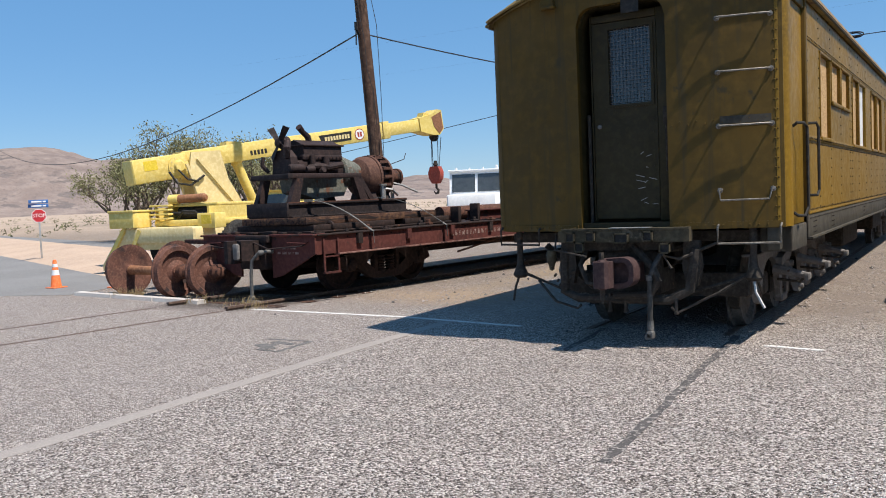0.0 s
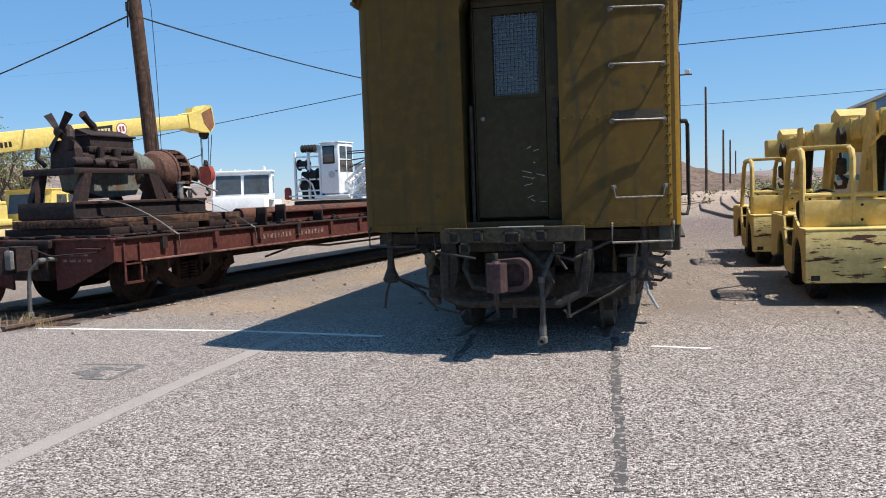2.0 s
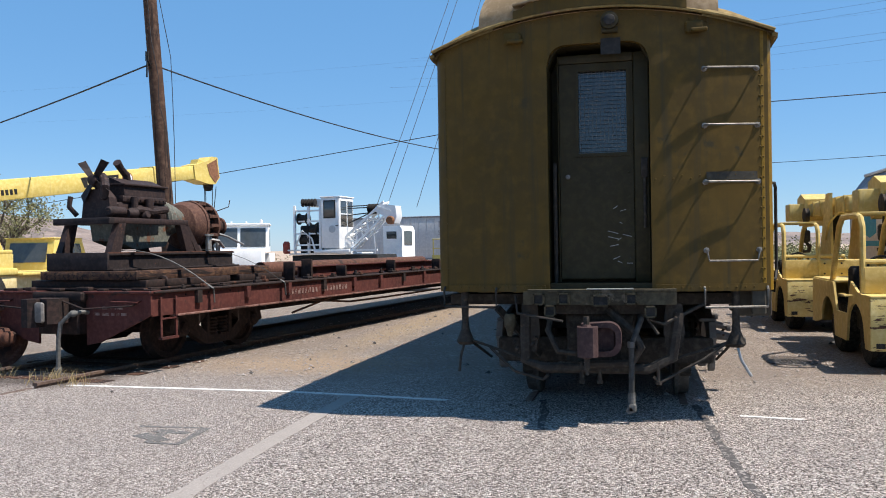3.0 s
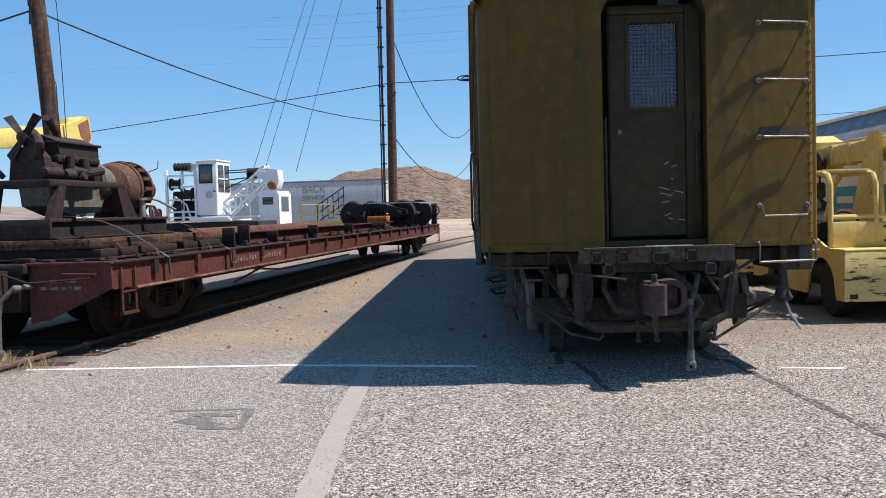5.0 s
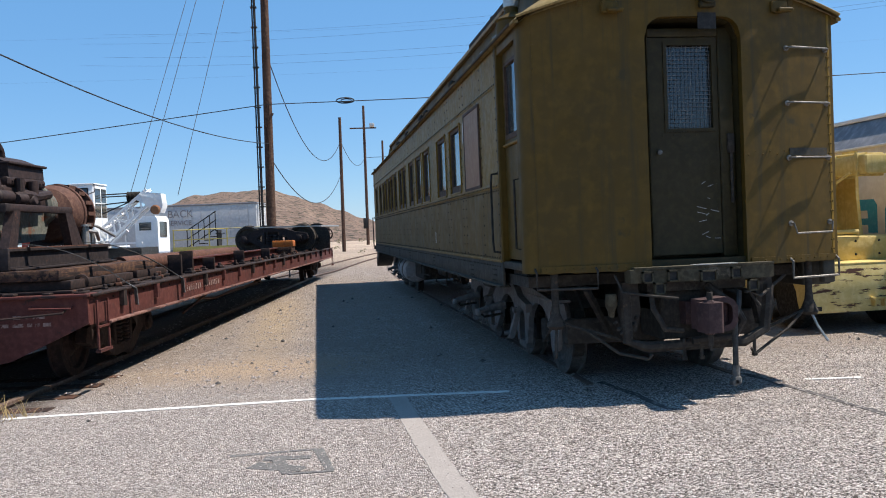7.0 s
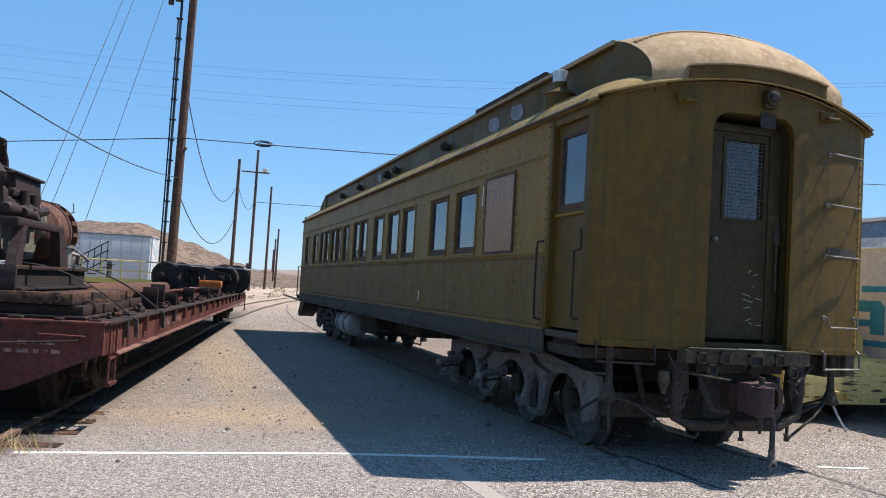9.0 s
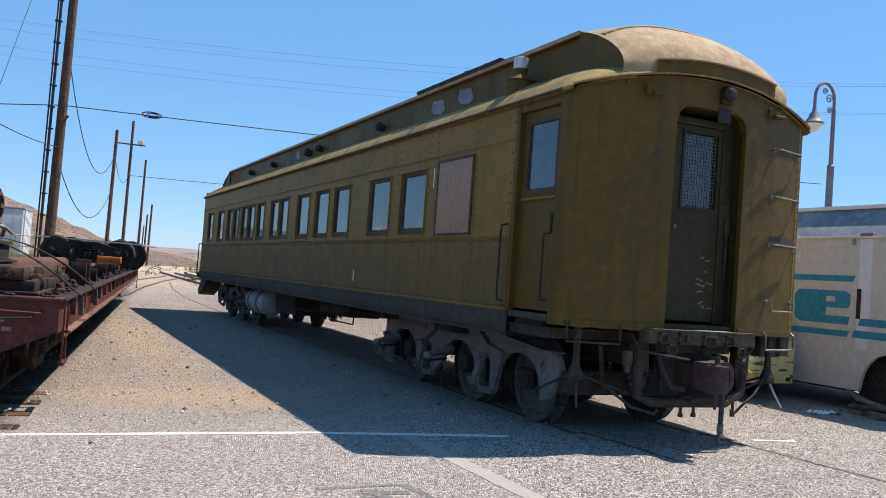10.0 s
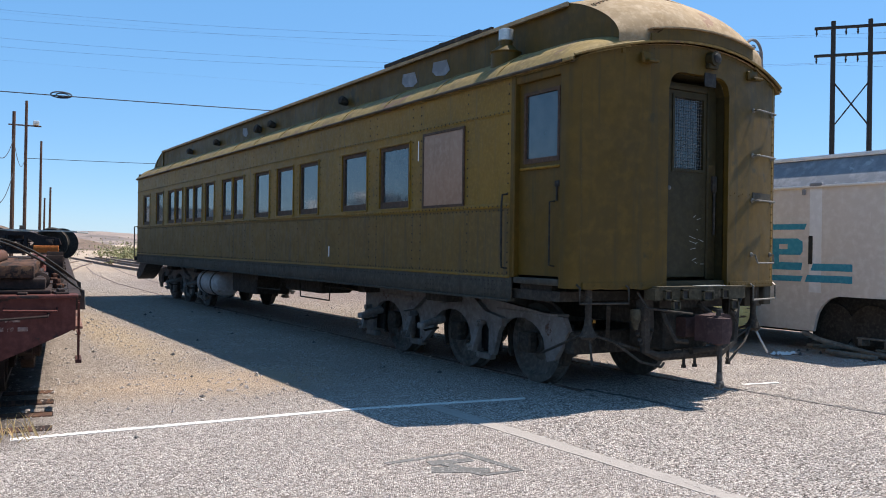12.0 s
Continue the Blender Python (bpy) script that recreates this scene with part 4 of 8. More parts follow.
# ladder rungs and their rivets on the end
for z, drop in ((3.06, 0.0), (2.57, 0.0), (2.08, 0.0), (1.49, 0.09)):
    x0, x1 = 0.92, 1.365
    ya, ye = bow(x0), bow(x1)
    g = G().tube([(x0, ya, z), (x0, ya - 0.055, z), (x0 + 0.02, ya - 0.075, z - drop), (x1 - 0.02, ye - 0.075, z - drop), (x1, ye - 0.055, z), (x1, ye, z)], 0.0095, 7)
    for x, y in ((x0, ya), (x1, ye)):
        g.lathe([(0.026, 0), (0.026, 0.012), (0.012, 0.018)], (x, y, z), (0, -1, 0), 8)
    part("ladder_rung", g, "rung_steel", coach, "bright worn steel rung")
g = G()
for i in range(22):
    for x in (1.388, 1.412):
        g.rivet(x, bow(x), 1.24 + 0.088 * i, (0.1, -1, 0), 0.0105)
for i in range(12):
    x = 0.50 + 0.075 * i
    g.rivet(x, bow(x), 2.115 + (0.028 if i % 2 else 0.0), (0, -1, 0), 0.009)
for i in range(36):
    x = -1.34 + 0.076 * i
    if not DX0 - 0.05 < x < DX1 + 0.05:
        g.rivet(x, bow(x) - 0.014, 1.172, (0, -1, 0), 0.009)
for i in range(40):
    x = -1.4 + 0.071 * i
    g.rivet(x, bow(x), roof_line(x) - 0.05, (0, -1, 0), 0.008)
for i in range(20):
    g.rivet(-1.39, bow(1.39) + 0.002, 1.25 + 0.105 * i, (0, -1, 0), 0.009)
tagged(part("end_rivets", g, "coach_shaded_paint", coach), kind="stuff")
part("number_plate_blank", end_columns(G(), 0.93, 1.36, 4, lambda x: 2.10, lambda x: 2.17, -0.006, 0.0), "coach_dark_sill", coach)

# roof: lower deck, clerestory, domed hood
def deck(u, v, lift=0.0):
    """Cross-section of the lower roof from eave to clerestory."""
    x = 1.545 - 0.6 * v
    z = 3.345 + 0.35 * math.sin(math.pi / 2 * v) ** 0.8 if v > 0 else 3.345
    return x, z + lift


for s in (-1, 1):
    g = G()

    def f(u, v):
        x, z = deck(u, v)
        y0 = bow(min(1.5, x)) - 0.045
        y = y0 + (LEN + 0.12 - y0) * u ** 2.2
        low = min(z, roof_line(x) + 0.015)
        t = min(1.0, (y - y0) / 0.8)
        return (s * x, y, low + (z - low) * math.sqrt(max(0.0, 1 - (1 - t) ** 2)))
    g.grid(f, 60, 8)

    def f2(u, v):
        x, y, z = f(u, v)
        return (x - s * 0.03, y + 0.006, z - 0.03)
    g.grid(f2, 60, 8)
    g.box(s * 1.50, 0.02, 3.335, s * 1.547, LEN + 0.1, 3.362)
    part("lower_roof", g, "coach_deck_paint", coach, angle=50)
    for i in range(14):
        y = 1.3 + i * 1.32
        part("roof_seam", G().tube([(s * deck(0, v)[0], y, deck(0, v)[1] + 0.004) for v in (0, 0.15, 0.35, 0.6, 0.85, 1)], 0.012, 5), "coach_deck_paint", coach)
    part("gutter", G().tube([(s * 1.55, 0.15, 3.35), (s * 1.55, LEN, 3.35)], 0.016, 6), "coach_dark_sill", coach)
    # clerestory side coloured with its shade already in the paint
    part("clerestory_side", G().box(s * 0.93, 0.75, 3.6, s * 0.965, LEN - 0.75, 4.14), "coach_shaded_paint", coach)
CT = lambda x: 4.12 + 0.165 * (1 - (x / 1.02) ** 2)
g = G()
g.grid(lambda u, v: (-1.02 + 2.04 * u, 0.72 + (LEN - 1.5) * v, CT(-1.02 + 2.04 * u)), 12, 20)
g.grid(lambda u, v: (-1.02 + 2.04 * u, 0.72 + (LEN - 1.5) * v, CT(-1.02 + 2.04 * u) - 0.035), 12, 20)
for s in (-1, 1):
    g.box(s * 1.0, 0.72, 4.09, s * 1.03, LEN - 0.78, 4.135)
part("clerestory_roof", g, "coach_roof_paint", coach, angle=50)


def dome(sign, y_a, y_b):
    """Rounded hood that ends the clerestory; y_a at the clerestory, y_b at the coach end."""
    g = G()

    def f(u, v):
        w = 1.0 + 0.05 * v
        x = (-1 + 2 * u) * w
        a = v * math.pi / 2
        y_end = y_b(x)
        y = y_a + (y_end - y_a) * math.sin(a)
        base = 3.40 + 0.24 * (1 - (x / 1.5) ** 2) if v > 0.99 else 3.60
        top = CT(x / w * 1.0)
        edge = (1 - abs(-1 + 2 * u) ** 5 * 0.35 * math.sin(a))
        return (x, y, base + max(0, top - base) * math.cos(a) * edge + 0.0)
    g.grid(f, 28, 18)
    for s in (0, 1):
        rim = [f(s, j / 18) for j in range(19)]
        e_ = -1 if s == 0 else 1
        k = G().prism([(q[1], q[2] - 0.004) for q in rim[:-1]] + [(rim[-2][1], 3.45), (rim[0][1], 3.45)], "x", e_ * 0.955, e_ * 0.998)
        part("hood_side", k, "coach_shaded_paint", coach, "mustard side of the roof hood in the shaded tone")
    return g


part("roof_hood", dome(1, 0.74, lambda x: bow(x) - 0.03), "coach_roof_paint", coach, "sun-bleached tan domed roof hood", angle=40)
part("roof_hood", dome(-1, LEN - 0.8, lambda x: LEN + 0.1), "coach_roof_paint", coach, angle=40)
def hood_at(x, y):
    """Height of the hood's skin at a place."""
    a = math.asin(max(0.0, min(1.0, (0.74 - y) / (0.74 - bow(x) + 0.03))))
    w = 1.0 + 0.05 * a / (math.pi / 2)
    return 3.6 + max(0.0, CT(x / w) - 3.6) * math.cos(a) * (1 - abs(x / w) ** 5 * 0.35 * math.sin(a))


g = G()
for k in range(40):
    x = -0.97 + 1.94 * k / 39
    for y in (0.33, 0.39):
        g.rivet(x, y, hood_at(x, y), (0, -0.3, 1), 0.013)
g.tube([(x, 0.36, hood_at(x, 0.36) + 0.004) for x in [-0.97 + 1.94 * k / 24 for k in range(25)]], 0.014, 6)
part("hood_seam", g, "coach_roof_paint", coach)
g = G()
pr = [(x, bow(x) - 0.055, roof_line(x) + 0.012) for x in [-1.52 + 3.04 * k / 36 for k in range(37)]]
g.tube(pr, 0.015, 6)
part("end_cornice", g, "coach_deck_paint", coach)
# end roof plate that closes the gap between hood and side roofs
g = G()
g.grid(lambda u, v: (-1.5 + 3.0 * u, bow(-1.5 + 3.0 * u) - 0.03 + 0.75 * v, roof_line(-1.5 + 3.0 * u) - 0.012 + 0.02 * v), 24, 3)
part("end_roof_plate", g, "coach_roof_paint", coach)
# ragged visor plate across the hood front
part("hood_visor", end_columns(G(), -0.72, 0.78, 20, lambda x: roof_line(x) + 0.02, lambda x: roof_line(x) + (0.13 if x > -0.6 else 0.09), -0.075, -0.058), "coach_shaded_paint", coach)
part("visor_lip", end_columns(G(), -0.72, 0.78, 20, lambda x: roof_line(x) + 0.131, lambda x: roof_line(x) + 0.145, -0.10, 0.10), "coach_roof_paint", coach)
lamp = part("marker_lamp", G().lathe([(0.075, 0), (0.08, 0.03), (0.075, 0.09), (0.055, 0.095)], (0.13, bow(0.1) + 0.0, 3.50), (0, -1, 0), 16).box(0.06, bow(0) - 0.06, 3.40, 0.2, bow(0), 3.45, 0.008), "coach_shaded_olive", coach)
part("lamp_lens", G().lathe([(0.052, 0), (0.045, 0.02), (0.02, 0.03)], (0.13, bow(0.1) - 0.09, 3.50), (0, -1, 0), 14), "black_iron", lamp)
for x in (-0.72, 0.86):
    part("flag_bracket", G().box(x - 0.09, bow(x) - 0.05, 3.37, x + 0.06, bow(x), 3.47, 0.012).box(x - 0.05, bow(x) - 0.1, 3.37, x + 0.09, bow(x) - 0.04, 3.4, 0.008), "coach_shaded_paint", coach)
# thin black plate stands in for a dark notch in the header
part("header_notch_dark", end_columns(G(), 0.05, 0.22, 3, lambda x: 3.22, lambda x: 3.36, -0.012, 0.0), "black_iron", coach)
jack = part("smoke_jack", G().lathe([(0.17, 0), (0.17, 0.2), (0.185, 0.22), (0.075, 0.3), (0.075, 0.36)], (-1.17, 1.62, 3.52), (0, 0, 1), 18), "coach_shaded_paint", coach, "roof chimney with a flared collar")
part("cap", G().lathe([(0.07, 0), (0.085, 0.01), (0.085, 0.13), (0.06, 0.14)], (-1.17, 1.62, 3.87), (0, 0, 1), 16), "galvanised", jack, "shiny metal cap")
g = G()
for i in range(9):
    g.bar((-1.03 + 0.012 * (i % 3), 2.5 + 0.26 * i, 4.17 + 0.015 * (i % 2)), (-0.62, 2.55 + 0.26 * i, 4.26 + 0.012 * (i % 3)), 0.09, 0.03)
g.bar((-1.0, 2.4, 4.17), (-1.0, 4.9, 4.17), 0.05, 0.05).bar((-0.75, 2.5, 4.26), (-0.75, 4.8, 4.28), 0.04, 0.05)
part("roof_grating", g, "grime_iron", coach, "dark loose slats on the clerestory roof")
for y, r_ in ((6.3, 0.05), (9.6, 0.05), (10.4, 0.06), (13.2, 0.05), (15.5, 0.05)):
    part("roof_vent", G().lathe([(r_, 0), (r_ * 1.4, 0.06), (r_ * 1.5, 0.13), (r_ * 0.6, 0.16)], (-0.965, y, 3.83), (-1, 0, 0.35), 10), "grime_iron", coach)
for y0, y1, z0, z1 in ((3.15, 3.6, 3.78, 4.0), (4.0, 4.45, 3.76, 3.98), (11.2, 11.55, 3.8, 4.0)):
    part("clerestory_patch", G().prism([(y0, z0 + 0.05), (y0 + 0.12, z0), (y1 - 0.1, z0 + 0.03), (y1, z0 + 0.1), (y1 - 0.03, z1), (y0 + 0.08, z1 - 0.02)], "x", -0.968, -0.972), "grey_roof_band", coach, "bare grey patch on the clerestory side")
part("end_wall", G().box(-1.48, LEN - 0.04, 1.0, 1.48, LEN, 3.5), "coach_shaded_paint", coach)
part("floor", G().box(-1.43, 0.28, 1.0, 1.43, LEN - 0.05, 1.1), "grime_iron", coach)

# buffer beam, coupler, hoses, hangers
g = end_columns(G(), -0.66, 0.66, 10, lambda x: 1.03, lambda x: 1.145, -0.10, 0.05)
part("draft_beam", end_columns(G(), -0.46, 0.46, 6, lambda x: 0.94, lambda x: 1.028, 0.06, 0.14), "grime_iron", coach)
part("buffer_beam", g, "beam_grime", coach, "rust-grey buffer beam with square pockets")
part("tread_plate", end_columns(G(), -0.62, 0.66, 10, lambda x: 1.147, lambda x: 1.165, -0.11, 0.08), "beam_grime", coach, "dark worn tread plate")
part("plate_edge", end_columns(G(), -0.10, 0.30, 4, lambda x: 1.166, lambda x: 1.172, -0.115, -0.02), "worn_steel", coach, "bright worn edge of the tread plate")
for x, z in ((-0.30, 1.085), (0.02, 1.07), (0.28, 1.085), (-0.42, 0.98), (0.44, 0.97), (-0.52, 1.08)):
    g = G()
    w = 0.05 if x != 0.02 else 0.075
    for q in ((-w, -w + 0.014, -0.05, 0.05), (w - 0.014, w, -0.05, 0.05), (-w, w, -0.05, -0.036), (-w, w, 0.036, 0.05)):
        g.box(x + q[0], bow(x) - 0.135, z + q[2], x + q[1], bow(x) - 0.10, z + q[3])
    pk = part("buffer_pocket", g, "beam_grime", coach)
    # black block paints the shaded hollow of the pocket
    part("pocket_dark_fill", G().box(x - w + 0.015, bow(x) - 0.118, z - 0.035, x + w - 0.015, bow(x) - 0.105, z + 0.035), "black_iron", pk)
# coupler: shank, hollow rounded head, knuckle
g = G().prism([(-0.13, -0.15), (0.15, -0.15), (0.15, 0.3), (-0.13, 0.3)], "z", 0.64, 0.84)
loop_out = [(-0.14, 0.88), (0.08, 0.895)] + arc((0.09, 0.79), 0.105, 80, 0, 5) + arc((0.09, 0.71), 0.105, 0, -80, 5) + [(0.0, 0.60), (-0.14, 0.62)]
loop_in = [(-0.09, 0.845), (0.075, 0.85)] + arc((0.08, 0.78), 0.068, 75, 0, 5) + arc((0.08, 0.72), 0.068, 0, -75, 5) + [(0.0, 0.645), (-0.09, 0.66)]
coupler = part("coupler", g, "coupler_red", coach, "rusty cast knuckle coupler")
k_ = len(loop_out)
head = G()
pts = [(x, y, z) for y in (-0.47, -0.28) for ring_ in (loop_out, loop_in) for x, z in ring_]
fs_ = []
for i in range(k_):
    j = (i + 1) % k_
    fs_ += [(i, j, 2 * k_ + j, 2 * k_ + i), (k_ + i, k_ + j, 3 * k_ + j, 3 * k_ + i), (i, j, k_ + j, k_ + i), (2 * k_ + i, 2 * k_ + j, 3 * k_ + j, 3 * k_ + i)]
part("head", head.put(pts, fs_), "coupler_red", coupler, "rounded hollow coupler head")
part("head_web", G().box(-0.12, -0.40, 0.63, 0.15, -0.34, 0.87, 0.02), "coupler_red", coupler)
part("knuckle", G().prism([(-0.17, -0.46), (-0.165, -0.58), (-0.14, -0.625), (-0.09, -0.64), (-0.03, -0.635), (0.0, -0.60), (0.005, -0.50), (-0.01, -0.44)], "z", 0.615, 0.865).box(-0.14, -0.60, 0.595, -0.04, -0.46, 0.885, 0.03), "coupler_red", coupler, "brown-purple coupler knuckle")
part("lift_pin", G().cyl((-0.09, -0.54, 0.5), (-0.09, -0.54, 0.95), 0.025, n=9).cyl((-0.09, -0.54, 0.46), (-0.09, -0.54, 0.54), 0.014, n=7), "grime_iron", coupler)
g = G().tube([(0.35, 0.1, 0.93), (0.36, -0.18, 0.90), (0.32, -0.24, 0.80), (0.275, -0.25, 0.68), (0.27, -0.25, 0.22)], 0.025, 9)
hose = part("air_hose", g, "hose_rubber", coach, "grey rubber brake hose hanging down")
part("glad_hand", G().box(0.235, -0.29, 0.10, 0.31, -0.22, 0.18, 0.015).lathe([(0.032, 0), (0.035, 0.03), (0.02, 0.06)], (0.27, -0.25, 0.18), (0, 0, 1), 10).cyl((0.25, -0.29, 0.12), (0.25, -0.22, 0.12), 0.03, n=10), "pipe_grey", hose)
for z in (0.22, 0.66):
    part("hose_clamp", G().cyl((0.271, -0.25, z), (0.271, -0.25, z + 0.05), 0.032, n=10), "pipe_grey", hose)
g = G().tube([(-0.66, -0.1, 0.95), (-0.66, -0.12, 0.52), (-0.5, -0.13, 0.46), (0.42, -0.13, 0.46), (0.62, -0.12, 0.56), (0.68, -0.1, 0.95)], 0.05, 8)
part("pilot_hoop", g, "grime_iron", coach, "heavy dark pipe hoop under the coach end")
for q in ([(-1.0, -0.02, 0.62), (-0.75, -0.15, 0.42), (-0.5, -0.18, 0.36), (-0.46, -0.18, 0.40)], [(1.12, 0.05, 0.7), (0.9, -0.05, 0.55), (0.50, -0.16, 0.34), (0.46, -0.18, 0.40)]):
    part("cross_rod", G().tube(q, 0.014, 6), "grime_iron", coach)
part("uncoupling_rod", G().tube([(0.9, 0.0, 1.02), (0.55, -0.2, 0.86), (0.42, -0.26, 0.9), (0.5, -0.28, 0.78)], 0.015, 6), "grime_iron", coach)
part("uncoupling_rod", G().tube([(-0.75, -0.1, 1.1), (-0.72, -0.2, 0.95), (-0.3, -0.4, 0.9)], 0.012, 6), "grime_iron", coach)
g = G().lathe([(0.045, 0), (0.05, 0.02), (0.055, 0.1), (0.035, 0.14), (0.025, 0.2)], (-0.80, -0.12, 0.94), (0, 0, -1), 12)
part("signal_cup", g, "beam_grime", coach, "dented metal cup hanging by a chain")
g = G()
for i in range(9):
    t = i / 8
    z = 0.76 - 0.16 * math.sin(math.pi * t) - 0.03 * t
    g.lathe([(0.018, 0), (0.024, 0.012), (0.018, 0.024)], (-0.80 + 0.22 * t, -0.12, z), (0.7, 0.2, -0.6), 7)
part("chain", g, "grime_iron", coach)
for x0, x1 in ((-1.43, -0.92), (0.90, 1.43)):
    part("sill_step", G().tube([(x0, bow(x0) - 0.0, 1.18), (x0, bow(x0) - 0.05, 1.15), (x0, bow(x0) - 0.05, 1.0), (x1, bow(x1) - 0.05, 1.0), (x1, bow(x1) - 0.05, 1.15), (x1, bow(x1), 1.18)], 0.011, 6), "rung_steel" if x0 > 0 else "grime_iron", coach)
for s in (-1, 1):
    x = s * 1.17 if s > 0 else -1.25
    g = G().lathe([(0.035, 0), (0.032, 0.28), (0.04, 0.36), (0.085, 0.47), (0.06, 0.5)], (x, 0.06, 1.14), (0, 0, -1), 12)
    post = part("hanging_post", g, "grime_iron", coach)
    g = G().tube([(x, 0.04, 0.68), (x + s * 0.03, -0.02, 0.54), (x + s * (0.11 if s > 0 else 0.04), -0.05, 0.40)], 0.013, 6)
    part("tie_foot", g, "worn_steel" if s > 0 else "grime_iron", post)
    part("tie_rod", G().tube([(x, 0.06, 0.7), (x - s * 0.75, -0.08, 0.47)], 0.014, 6).tube([(x, 0.1, 0.7), (x - s * 0.1, 0.9, 0.42)], 0.014, 6), "grime_iron", post)
part("corner_bracket", G().box(1.30, 0.02, 0.93, 1.42, 0.1, 1.14, 0.01), "coach_dark_sill", coach)

part("draft_housing", G().box(-0.30, -0.02, 0.50, 0.30, 0.5, 0.93, 0.02), "grime_iron", coach)
for x in (-0.62, 0.64):
    part("hoop_bracket", G().prism([(x - 0.07, 1.03), (x + 0.07, 1.03), (x + 0.09, 0.78), (x + 0.05, 0.60), (x - 0.05, 0.60), (x - 0.09, 0.78)], "y", -0.11, -0.02), "grime_iron", coach)
part("steam_pipe", G().tube([(0.08, -0.12, 0.98), (0.30, -0.22, 0.78), (0.36, -0.24, 0.66), (0.28, -0.22, 0.52), (-0.1, -0.2, 0.50)], 0.035, 8), "grime_iron", coach)
part("signal_hose", G().tube([(-0.42, -0.08, 0.95), (-0.45, -0.2, 0.8), (-0.36, -0.24, 0.62), (-0.2, -0.24, 0.6)], 0.025, 7), "grime_iron", coach)
for x in (-0.16, 0.0, 0.5):
    part("hanger_bolt", G().cyl((x, -0.16, 0.34), (x, -0.16, 0.52), 0.016, n=7).lathe([(0.028, 0), (0.028, 0.03)], (x, -0.16, 0.33), (0, 0, 1), 6), "grime_iron", coach)
part("brake_lever", G().bar((-0.95, 0.1, 0.98), (-0.6, 0.5, 0.5), 0.04, 0.06), "grime_iron", coach)

# underframe and equipment
part("centre_sill", G().box(-0.3, 0.1, 0.74, 0.3, LEN - 0.2, 1.0, 0.01).box(-1.3, 4.9, 0.85, 1.3, 5.1, 1.0).box(-1.3, 9.5, 0.85, 1.3, 9.7, 1.0).box(-1.3, 13.8, 0.85, 1.3, 14.0, 1.0), "grime_iron", coach)
for y in (2.65, 16.1):
    part("body_bolster", G().box(-1.3, y, 0.85, 1.3, y + 0.5, 1.0, 0.02), "grime_iron", coach)
tank = part("air_tank", G().lathe([(0.12, 0), (0.24, 0.05), (0.28, 0.12), (0.28, 1.5), (0.24, 1.57), (0.12, 1.62)], (-1.12, 11.9, 0.66), (0, 1, 0), 20), "tank_grey", coach, "grey cylindrical air tank slung under the floor")
for y in (12.3, 13.1):
    part("tank_band", G().cyl((-1.12, y, 0.66), (-1.12, y + 0.06, 0.66), 0.29, n=20), "grime_iron", tank)
for q in ((-1.2, 9.9, 0.55, -0.5, 11.4, 0.95), (-1.1, 7.0, 0.72, -0.5, 8.6, 0.96), (0.5, 6.5, 0.5, 1.15, 8.4, 0.95), (0.5, 10.5, 0.55, 1.2, 12.2, 0.95)):
    part("equipment_box", G().box(*q, 0.03), "grime_iron", coach)
part("pipe_hanger", G().tube([(-1.3, 6.1, 0.98), (-1.3, 6.15, 0.66), (-1.3, 7.35, 0.66), (-1.3, 7.4, 0.98)], 0.012, 6), "grime_iron", coach)
part("pipe_hanger", G().tube([(-1.28, 8.3, 0.98), (-1.28, 8.35, 0.72), (-1.28, 9.6, 0.70), (-1.28, 9.65, 0.98)], 0.012, 6), "grime_iron", coach)
part("train_line", G().tube([(0.36, 0.15, 0.93), (0.5, 3.0, 0.88), (0.5, 17, 0.88)], 0.03, 7).tube([(-0.6, 4.9, 0.9), (-1.0, 5.2, 0.84), (-1.0, 9.0, 0.84)], 0.02, 6), "grime_iron", coach)
for s in (-1, 1):
    part("entry_steps", G().prism([(LEN - 1.35, 1.0), (LEN - 0.45, 1.0), (LEN + 0.05, 0.62), (LEN - 0.12, 0.5), (LEN - 0.55, 0.62)], "x", s * 1.5, s * 1.05), "black_iron", coach)
part("rear_rail", G().tube([(-1.5, LEN + 0.02, 2.0), (-1.56, LEN + 0.1, 2.0), (-1.56, LEN + 0.1, 1.1), (-1.5, LEN + 0.02, 1.1)], 0.016, 6).box(-1.56, LEN, 1.02, -1.3, LEN + 0.12, 1.14, 0.01), "black_iron", coach)
part("cut_chips", G().box(-HALF - 0.001, 5.72, 1.36, -HALF - 0.003, 5.75, 1.52).box(-HALF - 0.001, 3.0, 2.6, -HALF - 0.003, 3.02, 2.85), "sign_white", coach)


def wheel_profile(r_, side):
    """Flanged railway wheel: radius and distance from the inner face outwards."""
    return [(0.09, -0.03), (0.10, 0.0), (r_ - 0.14, 0.02), (r_ - 0.09, 0.0), (r_ + 0.028, 0.0), (r_ + 0.028, 0.022), (r_ + 0.004, 0.034), (r_ - 0.006, 0.135), (r_ - 0.08, 0.135), (r_ - 0.1, 0.09), (0.2, 0.065), (0.13, 0.11), (0.12, 0.15), (0.075, 0.155)]


